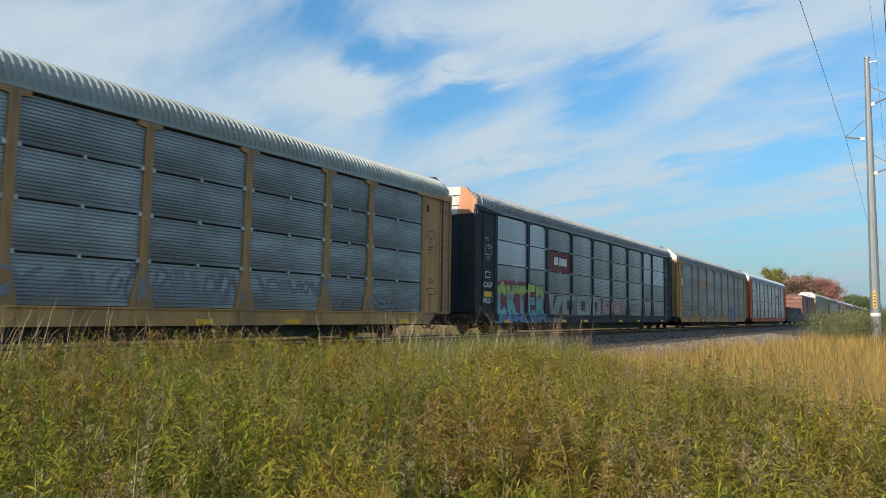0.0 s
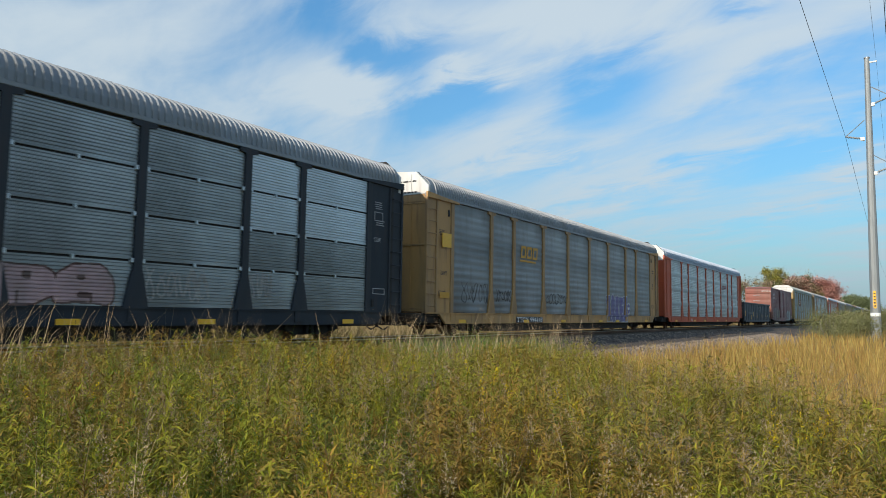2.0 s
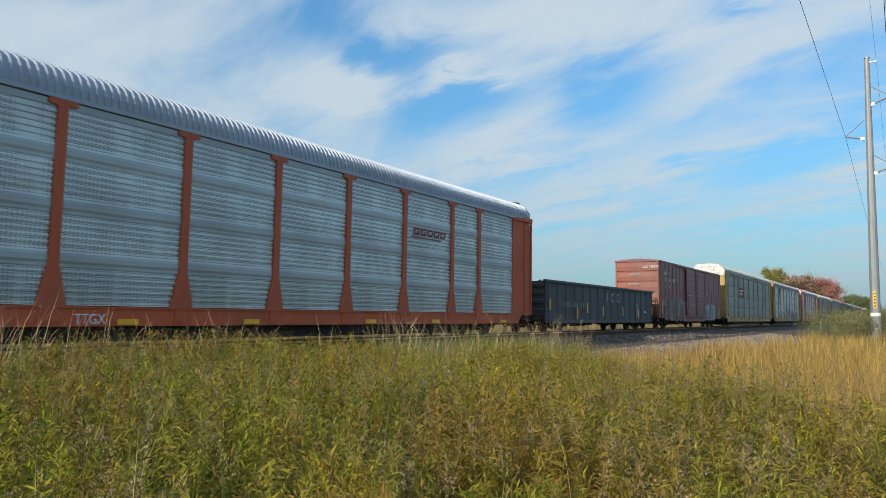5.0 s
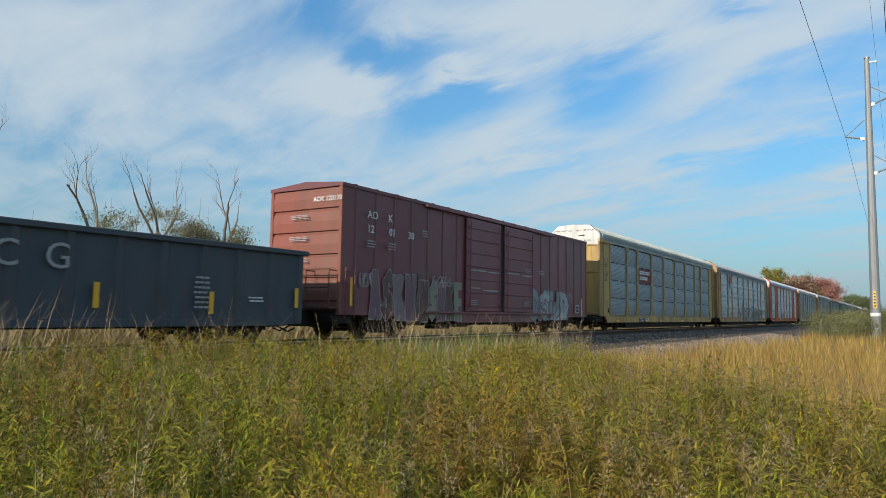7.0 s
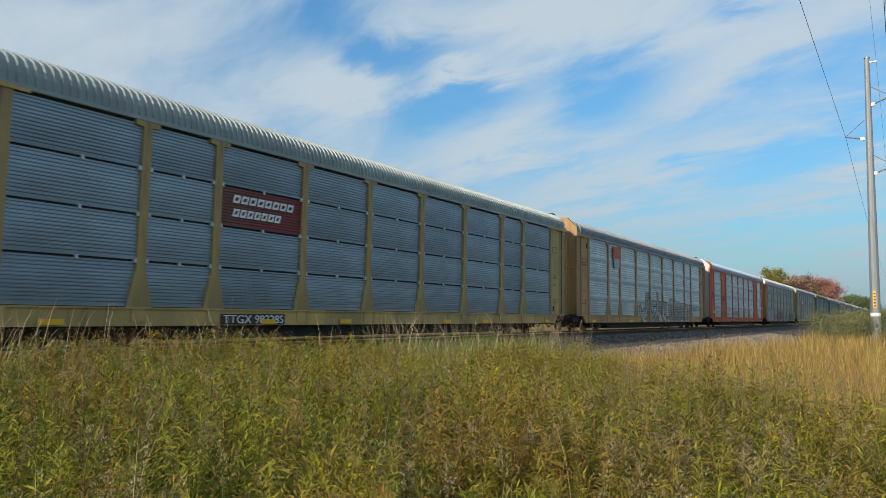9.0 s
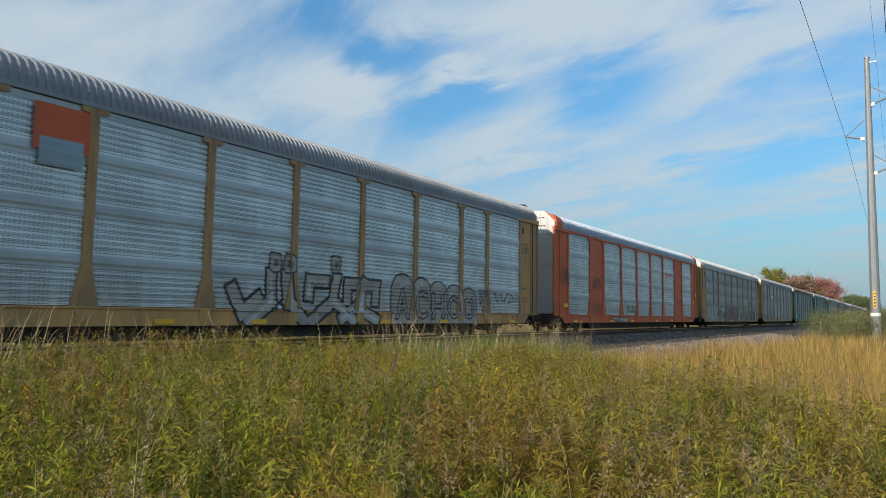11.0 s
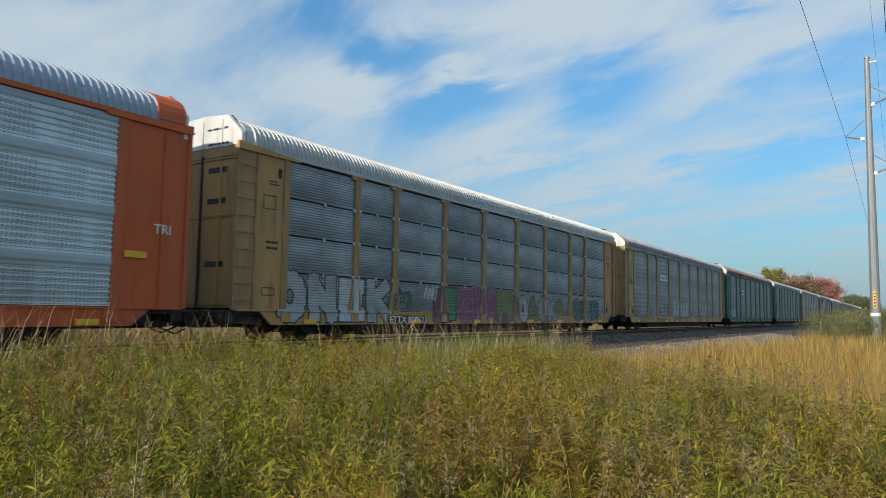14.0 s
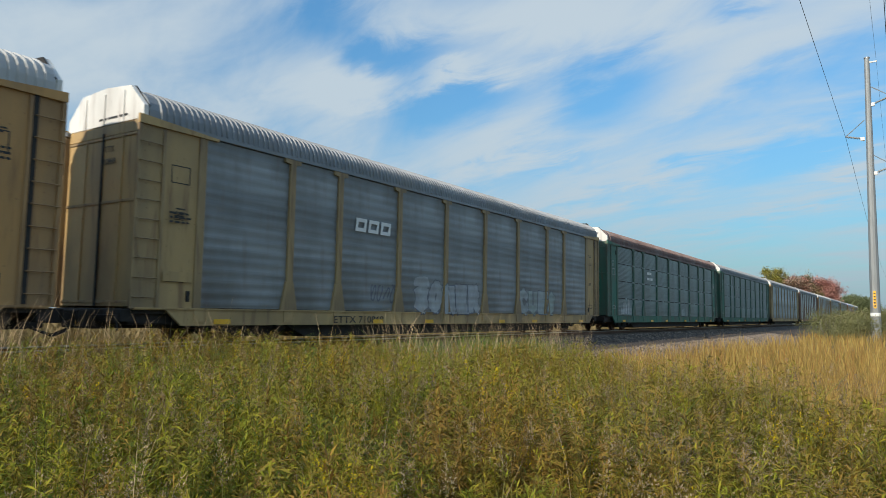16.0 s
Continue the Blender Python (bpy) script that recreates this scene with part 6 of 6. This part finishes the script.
    # rough weeds and dry grass on the far side of the track
    xy = np.column_stack([rng.uniform(-25, 130, 17000), rng.uniform(19.6, 30.0, 17000)])
    k = np.repeat(np.arange(len(xy)), 5)
    base = np.column_stack([xy[k] + rng.normal(0, 0.15, (len(k), 2)), np.repeat([ground_height(x, y) for x, y in xy], 5)])
    v, q = blades(base, rng.uniform(0, 6.3, len(k)), rng.uniform(0.02, 0.3, len(k)), rng.uniform(0.8, 1.95, len(k)), np.full(len(k), 0.055), rng.uniform(0.1, 0.7, len(k)), rng)
    far_weeds = (v, q)
    # long grass on the foot of the track bed
    g = np.column_stack([rng.uniform(1.5, 22, 2000), rng.uniform(8.8, 11.9, 2000)])
    g = g[np.array([noise.noise((x * 0.7, y * 0.7, 15.0)) for x, y in g]) > rng.uniform(-0.3, 0.4, len(g))]
    k = np.repeat(np.arange(len(g)), 9)
    base = np.column_stack([g[k] + rng.normal(0, 0.06, (len(k), 2)), ground_at(g)[k]])
    grass.append(blades(base, rng.uniform(0, 6.3, len(k)), rng.uniform(0.02, 0.3, len(k)), rng.uniform(0.8, 1.35, len(k)), rng.uniform(0.010, 0.018, len(k)), rng.uniform(0.2, 1.1, len(k)), rng))
    # broad-bladed grass tufts standing out among the weeds
    tuft = scatter(80, 2.4, 8.0, 0, 68, 10, rng)
    k = np.repeat(np.arange(len(tuft)), 12)
    base = np.column_stack([tuft[k] + rng.normal(0, 0.03, (len(k), 2)), ground_at(tuft)[k] + 0.25])
    grass.append(blades(base, rng.uniform(0, 6.3, len(k)), rng.uniform(0.1, 0.5, len(k)), rng.uniform(0.5, 0.95, len(k)), rng.uniform(0.014, 0.024, len(k)), rng.uniform(0.4, 1.3, len(k)), rng))
    # golden grass towards the pole
    for n, r0, r1, w in ((13000, 6, 18, 0.013), (14000, 18, 38, 0.023), (9500, 38, 85, 0.042)):
        xy = scatter(n * 2, r0, r1, -5, 32, 10.5, rng)
        xy = xy[weedy(xy) > rng.uniform(-0.7, 0.5, len(xy))]
        xy = xy[xy[:, 1] < np.array([apron_edge(x) for x in xy[:, 0]]) + rng.exponential(0.25, len(xy))]
        xy = xy[np.array([noise.noise((x * 2.2, y * 2.2, 4.0)) for x, y in xy]) > rng.uniform(-0.45, 0.4, len(xy))][:n]
        base = np.column_stack([xy, ground_at(xy)])
        m = len(xy)
        hh = np.array([0.88 + 0.35 * noise.noise((x * 0.3, y * 0.3, 1.0)) for x, y in xy]) * rng.uniform(0.65, 1.25, m)
        straw.append(blades(base, rng.uniform(0, 6.3, m), rng.uniform(0, 0.12, m), hh, rng.uniform(0.6, 1.3, m) * w, rng.uniform(0.0, 0.35, m) ** 1.0, rng))
    # tall thin dry stalks along the edge of the weeds, in loose groups
    xy = scatter(17000, 8.5, 24, 18, 80, 11.8, rng, 8.6)
    xy = xy[np.array([1.5 * noise.noise((x * 0.55, y * 0.3, 6.0)) for x, y in xy]) > rng.uniform(-0.05, 0.75, len(xy))]
    m = len(xy)
    st = blades(np.column_stack([xy, ground_at(xy)]), rng.normal(0.6, 1.0, m), rng.uniform(0.0, 0.28, m), rng.uniform(1.3, 2.05, m), np.full(m, 0.008), rng.uniform(0, 0.5, m), rng)
    xy = scatter(90, 3.0, 10, 2, 66, 11.2, rng)
    m = len(xy)
    st2 = blades(np.column_stack([xy, ground_at(xy)]), rng.uniform(0, 6.3, m), rng.uniform(0.0, 0.25, m), rng.uniform(1.1, 1.45, m), np.full(m, 0.006), rng.uniform(0, 0.4, m), rng)
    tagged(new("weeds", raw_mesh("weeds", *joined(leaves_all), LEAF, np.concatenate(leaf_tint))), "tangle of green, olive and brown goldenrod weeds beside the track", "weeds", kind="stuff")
    tagged(new("far_side_grass", raw_mesh("far_side_grass", *far_weeds, FARGRASS)), "rough tan and olive grass on the far side of the track", "dry grass", kind="stuff")
    tagged(new("weed_stems", raw_mesh("weed_stems", *joined(stems), STEM)), "brown stems of tall weeds", "weeds", kind="stuff")
    tagged(new("dry_stalks", raw_mesh("dry_stalks", *joined([st, st2]), STALK)), "tall thin dry stalks standing above the weeds", "dry grass", kind="stuff")
    tagged(new("seed_heads", raw_mesh("seed_heads", *joined(seeds), SEED, np.concatenate(seed_tint))), "fluffy brown and grey seed heads on the weeds", "weeds", kind="stuff")
    tagged(new("goldenrod_blooms", raw_mesh("goldenrod_blooms", *joined(blooms), BLOOM)), "yellow goldenrod blooms among the weeds", "flowers", kind="stuff")
    tagged(new("green_grass", raw_mesh("green_grass", *joined(grass), GRASS)), "long green grass blades between the weeds", "grass", kind="stuff")
    tagged(new("golden_grass", raw_mesh("golden_grass", *joined(straw), STRAW)), "stand of dry golden grass beside the track", "dry grass", kind="stuff")


# ---- trees, bushes ----
BARK = material("grey_bark", (0.19, 0.165, 0.14), 0.9, 0, 0.3, 3, (1, 1, 0.3), bump=0.5)


def tree_leaf(name, spread):
    return material(name, spread[0], 0.7, 0, 0.25, 0.5, island=0.85, subsurface=0.25, spec=0.2, spread=spread)


# OLIVE, CRIMSON and DEEP are paled, distance haze being put into their colour
OLIVE = tree_leaf("olive_leaf", [(0.24, 0.21, 0.10), (0.33, 0.28, 0.13), (0.40, 0.30, 0.15), (0.26, 0.25, 0.12)])
CRIMSON = tree_leaf("crimson_leaf", [(0.56, 0.27, 0.22), (0.66, 0.35, 0.29), (0.52, 0.32, 0.24)])
RUSSET = tree_leaf("russet_leaf", [(0.42, 0.28, 0.19), (0.48, 0.31, 0.22), (0.36, 0.30, 0.17)])
YELLOWLEAF = tree_leaf("yellow_green_leaf", [(0.36, 0.33, 0.07), (0.48, 0.40, 0.09), (0.28, 0.28, 0.07)])
DEEP = tree_leaf("deep_green_leaf", [(0.20, 0.24, 0.12), (0.26, 0.29, 0.15), (0.22, 0.25, 0.12)])
SCRUB = tree_leaf("scrub_leaf", [(0.17, 0.175, 0.065), (0.23, 0.225, 0.08), (0.29, 0.25, 0.12), (0.19, 0.20, 0.075)])


def limbs(g, rng, start, direction, length, radius, depth, ends, spreadang=0.55, bare=False):
    p, d = Vector(start), Vector(direction).normalized()
    steps = 4
    for i in range(steps):
        d = (d + Vector((rng.uniform(-1, 1), rng.uniform(-1, 1), rng.uniform(-0.4, 0.7))) * (0.24 if bare else 0.16)).normalized()
        q = p + d * (length / steps)
        r0, r1 = radius * (1 - 0.5 * i / steps), radius * (1 - 0.5 * (i + 1) / steps)
        g.tube(p, q, r0, r1, n=6 if depth > 1 else 4)
        if depth > 0 and i >= 1 and rng.random() < 0.8:
            side = Vector((rng.uniform(-1, 1), rng.uniform(-1, 1), rng.uniform(-0.1, 0.8))).normalized()
            limbs(g, rng, q, d * (1 - spreadang) + side * spreadang, length * rng.uniform(0.42, 0.68), r1 * 0.62, depth - 1, ends, spreadang, bare)
        p = q
    ends.append(p[:])


def tree(x, y, height, trunk_r, mat, label, depth=3, crown=None, leaves=2600, leaf=0.3, seed=1, dead=False, forks=2):
    rng = random.Random(seed)
    z = ground_height(x, y) - 0.1
    name = "dead_tree" if dead else "tree"
    t = thing(name, label, "tree", place=pose(x, y, z))
    g, ends = Geo(), []
    fork = height * (0.46 if dead else 0.3)
    g.tube((0, 0, 0), (0.1, 0, fork), trunk_r, trunk_r * 0.75, n=8)
    for i in range(forks):
        a = 2 * math.pi * i / forks + rng.uniform(-0.4, 0.4)
        lean = 0.30 if dead else 0.4
        limbs(g, rng, (0.1, 0, fork * 0.97), (math.cos(a) * lean, math.sin(a) * lean, 1), height * (0.36 if dead else 0.42), trunk_r * 0.7, depth, ends, 0.36 if dead else 0.6, dead)
    part("trunk", g.mesh("trunk", BARK), t)
    if not dead:
        nr = np.random.default_rng(seed)
        w = crown or height * 0.42
        c = []
        for _ in range(46):
            v = nr.normal(0, 1, 3)
            v = v / np.linalg.norm(v) * nr.uniform(0.35, 1.0)
            c.append((v[0] * w, v[1] * w, height * 0.60 + v[2] * height * 0.32))
        c = np.array(c + [e for e in ends if height * 0.3 < e[2] < height * 0.9][::9])
        k = nr.integers(0, len(c), leaves)
        off = nr.normal(0, 1, (leaves, 3)) * w * 0.16
        lv = kites(c[k] + off, nr.uniform(0, 6.3, leaves), nr.uniform(-0.8, 0.9, leaves), nr.uniform(0.7, 1.4, leaves) * leaf, nr.uniform(0.5, 0.9, leaves) * leaf, np.zeros(leaves), nr)
        part("crown", raw_mesh("crown", *lv, mat), t)
    return t


def bush(name, label, spots, size, count, leaf, mat, seed, category="bush"):
    """Low thicket: twigs and many small leaves round several uneven centres."""
    nr = np.random.default_rng(seed)
    b = thing(name, label, category, place=pose(spots[0][0], spots[0][1], 0))
    c = []
    for x, y, h in spots:
        z = ground_height(x, y)
        for _ in range(10):
            c.append((x - spots[0][0] + nr.normal(0, size * 0.45), y - spots[0][1] + nr.normal(0, size * 0.45), z + h * nr.uniform(0.15, 0.85)))
    c = np.array(c)
    k = nr.integers(0, len(c), count)
    lv = kites(c[k] + nr.normal(0, 1, (count, 3)) * np.array([0.3, 0.3, 0.18]) * size, nr.uniform(0, 6.3, count), nr.uniform(-0.6, 1.2, count), nr.uniform(0.7, 1.5, count) * leaf, nr.uniform(0.3, 0.7, count) * leaf, np.zeros(count), nr)
    part("foliage", raw_mesh("foliage", *lv, mat), b)
    g = Geo()
    for x, y, h in spots:
        z = ground_height(x, y)
        for _ in range(5):
            a = (x - spots[0][0] + nr.normal(0, 0.2), y - spots[0][1] + nr.normal(0, 0.2), z - 0.05)
            g.tube(a, (a[0] + nr.normal(0, size * 0.4), a[1] + nr.normal(0, size * 0.4), z + h * nr.uniform(0.6, 1.0)), 0.03, 0.008, n=5)
    part("twigs", g.mesh("twigs", BARK), b)
    return b


def build_trees():
    # dead trees and brush behind the track
    for i, (x, y, h) in enumerate(((49.2, 60, 16.2), (41.2, 60, 16.6), (34.8, 60, 16.4), (24.3, 60, 17.6))):
        tree(x, y, h, 0.30 if i == 0 else 0.22, None, "bare grey dead tree with forked upright limbs", dead=True, seed=(23, 25, 27, 24)[i], depth=4, forks=3 if i == 1 else 2)
    bush("thicket", "thin half-bare bushes with grey and olive leaves", [(34.5, 58, 11.5), (36.5, 60, 12.5), (38.0, 59, 12)], 1.5, 5200, 0.20, SCRUB, 31)
    bush("thicket", "dense olive and rust coloured bushes", [(40.5, 58, 12.6), (42.5, 60, 13.6), (44.5, 59, 13.8), (46.5, 59, 12.6), (48.5, 59, 11.6), (50.5, 60, 10.6)], 2.0, 26000, 0.24, OLIVE, 32)
    bush("thicket", "low reddish bush behind the track", [(29, 60, 10.4), (26, 60, 10.0)], 1.2, 3200, 0.22, RUSSET, 33)
    rng = random.Random(5)
    tree(163, 48, 17.0, 0.26, None, "bare grey tree behind the track", dead=True, seed=40)
    tree(168, 50, 15.5, 0.26, None, "bare grey tree behind the track", dead=True, seed=41)
    tree(176, 50, 14.0, 0.24, None, "bare grey tree behind the track", dead=True, seed=42)
    # row of autumn trees far down the track
    for i in range(10):
        a = radians(14.5 - 0.72 * i)
        r = 190 + 7 * i + rng.uniform(-5, 5)
        tree(r * math.cos(a), r * math.sin(a), (12.0 + 0.25 * i + rng.uniform(-1.0, 1.2)) * 1.12, 0.22, (RUSSET, SCRUB, RUSSET, OLIVE)[i % 4], "autumn tree with thinning brown and green leaves", seed=50 + i, leaves=2200, leaf=0.42, crown=4)
    tree(257.5, 36.5, 21.6, 0.3, YELLOWLEAF, "tall yellow-green tree standing above the row", seed=70, leaves=11000, leaf=0.45, crown=3.6)
    for i in range(9):
        a = radians(7.3 - 0.36 * i)
        r = 285 + 3 * i
        tree(r * math.cos(a), r * math.sin(a), (17.3 + rng.uniform(-0.6, 0.7) - max(0, i - 7) * 0.4) * 1.10, 0.3, (RUSSET, RUSSET, CRIMSON, RUSSET, OLIVE, CRIMSON, CRIMSON, CRIMSON, CRIMSON)[i], "autumn tree with crimson leaves far along the track", seed=80 + i, leaves=7000, leaf=0.6, crown=5)
    for i in range(7):
        a = radians(3.75 - 0.30 * i)
        tree(430 * math.cos(a), 430 * math.sin(a), (13.0, 14.2, 15.0, 15.6, 15.4, 14.8, 13.6)[i], 0.3, DEEP, "dark green tree near the horizon", seed=100 + i, leaves=5200, leaf=0.8, crown=5)
    # brushy mound in front of the far track
    spots = [(64 + 2.4 * i, 4.4 + rng.uniform(-2.6, 1.2) + 0.1 * i, 2.0 + 0.9 * min(1, i / 6) + rng.uniform(-0.3, 0.3)) for i in range(20)]
    bush("brush_mound", "low mound of olive brush and weeds beside the far track", spots, 1.8, 32000, 0.15, SCRUB, 34)
    spots = [(80 + 4 * i, 1.5 + rng.uniform(-2.5, 1.0), 2.9 + rng.uniform(-0.3, 0.5)) for i in range(12)]
    bush("brush_mound", "low mound of olive brush behind the steel pole", spots, 2.0, 16000, 0.2, SCRUB, 35)


# ---- steel pole and wires ----
def build_pole():
    galv = material("galvanised_pole_steel", (0.27, 0.28, 0.28), 0.5, 0.4, 0.15, 2, (1, 1, 0.3), bump=0.1)
    dark = material("dark_wire", (0.09, 0.09, 0.10), 0.6, 0.4, 0.1, 2)
    X, Y = 70.0, 1.98
    z = ground_height(X, Y) - 0.2
    top = 23.75
    p = thing("transmission_pole", "tall tapered galvanised steel pole with insulator arms", "utility pole", place=pose(X, Y, 0, 0, 0.0, 0))
    g, n = Geo(), 12
    lean = -0.13
    rings = [(z, 0.40), (6.0, 0.36), (14.0, 0.29), (top, 0.20)]
    g.add([(r_ * math.cos(2 * math.pi * i / n), lean * (zz - z) / (top - z) + r_ * math.sin(2 * math.pi * i / n), zz) for zz, r_ in rings for i in range(n)],
          [(k * n + i, k * n + (i + 1) % n, (k + 1) * n + (i + 1) % n, (k + 1) * n + i) for k in range(len(rings) - 1) for i in range(n)] + [tuple(range(n))[::-1], tuple(range(3 * n, 4 * n))])
    part("shaft", g.mesh("shaft", galv), p)
    part("cap", Geo().tube((0, lean, top), (0, lean, top + 0.1), 0.24, n=n).mesh("cap", galv), p)
    part("bracket", Geo().box(-0.05, 0.05, lean - 0.75, lean, top - 0.42, top - 0.30).mesh("bracket", galv), p)
    mk = Geo().box(-0.43, -0.40, -0.11, 0.11, 1.98, 3.45)
    part("marker", mk.mesh("marker", REFLECT), p, pose(0.0, 0.0, 0), label="narrow yellow warning marker")
    for k in range(5):
        part("marking", Geo().box(-0.436, -0.43, -0.07, 0.07, 2.12 + k * 0.26, 2.24 + k * 0.26).mesh("marking", BLACKPAINT), p)
    part("band", Geo().tube((0, -0.01, 1.30), (0, -0.01, 1.60), 0.405, n=n).mesh("band", WHITEPAINT), p, label="white band round the pole")
    arms = []
    for side, zz in ((1, 16.65), (-1, 19.6), (-1, 13.55)):
        a = Geo()
        tip = (0, side * 1.75 - 0.05, zz + (0.35 if side > 0 else 0.55))
        a.tube((0, side * 0.3, zz), tip, 0.075, 0.05, n=8)
        for k in range(9):
            f = 0.25 + k * 0.08
            c = Vector((0, side * 0.3, zz)).lerp(Vector(tip), f)
            d = (Vector(tip) - Vector((0, side * 0.3, zz))).normalized()
            a.tube(c, c + d * 0.04, 0.11, n=8)
        a.tube(tip, (0, side * 0.25, zz + 1.65), 0.035, n=6)
        part("insulator_arm", a.mesh("insulator_arm", galv), p)
        part("clamp", Geo().box(-0.12, 0.12, side * 0.42 - 0.16, side * 0.42 + 0.16, zz - 0.15, zz + 0.15, 0.02).mesh("clamp", WHITEPAINT), p)
        arms.append((Y + tip[1], tip[2]))
    arms.append((Y + lean - 0.7, top - 0.36))
    for k, (y, zt) in enumerate(arms):
        cu = Geo()
        pts = []
        for i in range(61):
            x = -190 + i * 260 / 60
            s = (x - X) / 260.0
            pts.append((x, y, zt + 4 * 1.0 * s * (1 + s)))
        for i in range(41):
            x = X + i * 260 / 40
            s = (x - X) / 260.0
            pts.append((x, y, zt - 4 * 4.2 * s * (1 - s)))
        for a, b in zip(pts, pts[1:]):
            if a != b:
                cu.tube(a, b, 0.015 if k < 3 else 0.009, n=5)
        tagged(new("power_line", cu.mesh("power_line", dark)), "thin dark overhead wire hanging from the steel pole", "power line", "overhead wires")


# ---- motion ----
SPEED, SLOW = 15.94, 0.0072


def travelled(t):
    return SPEED * t - SLOW * t * t


def roll_wheels():
    """All wheels turn alike: one keyed wheelset for each axle of a bogie, whose action the others share."""
    first = {}
    for ob, dx in WHEELSETS:
        if dx not in first:
            rows = [(i / FPS, pose(dx, 0, 0.42) @ Matrix.Rotation(-travelled(i / FPS) / 0.42, 4, "Y")) for i in range(16 * FPS + 1)]
            walk(ob, rows)
            first[dx] = ob.animation_data
        else:
            ob.rotation_mode = "QUATERNION"
            ob.animation_data_create()
            ob.animation_data.action = first[dx].action
            ob.animation_data.action_slot = first[dx].action_slot


def motions():
    roll_wheels()
    for car, x0 in CARS:
        walk(car, [(t, pose(x0 - travelled(t), AXIS, 0)) for t in (0.0, 2.0, 4.0, 6.0, 8.0, 10.0, 12.0, 14.0, 16.0)])


build_ground()
build_track()
build_train()
build_plants()
build_trees()
build_pole()
motions()
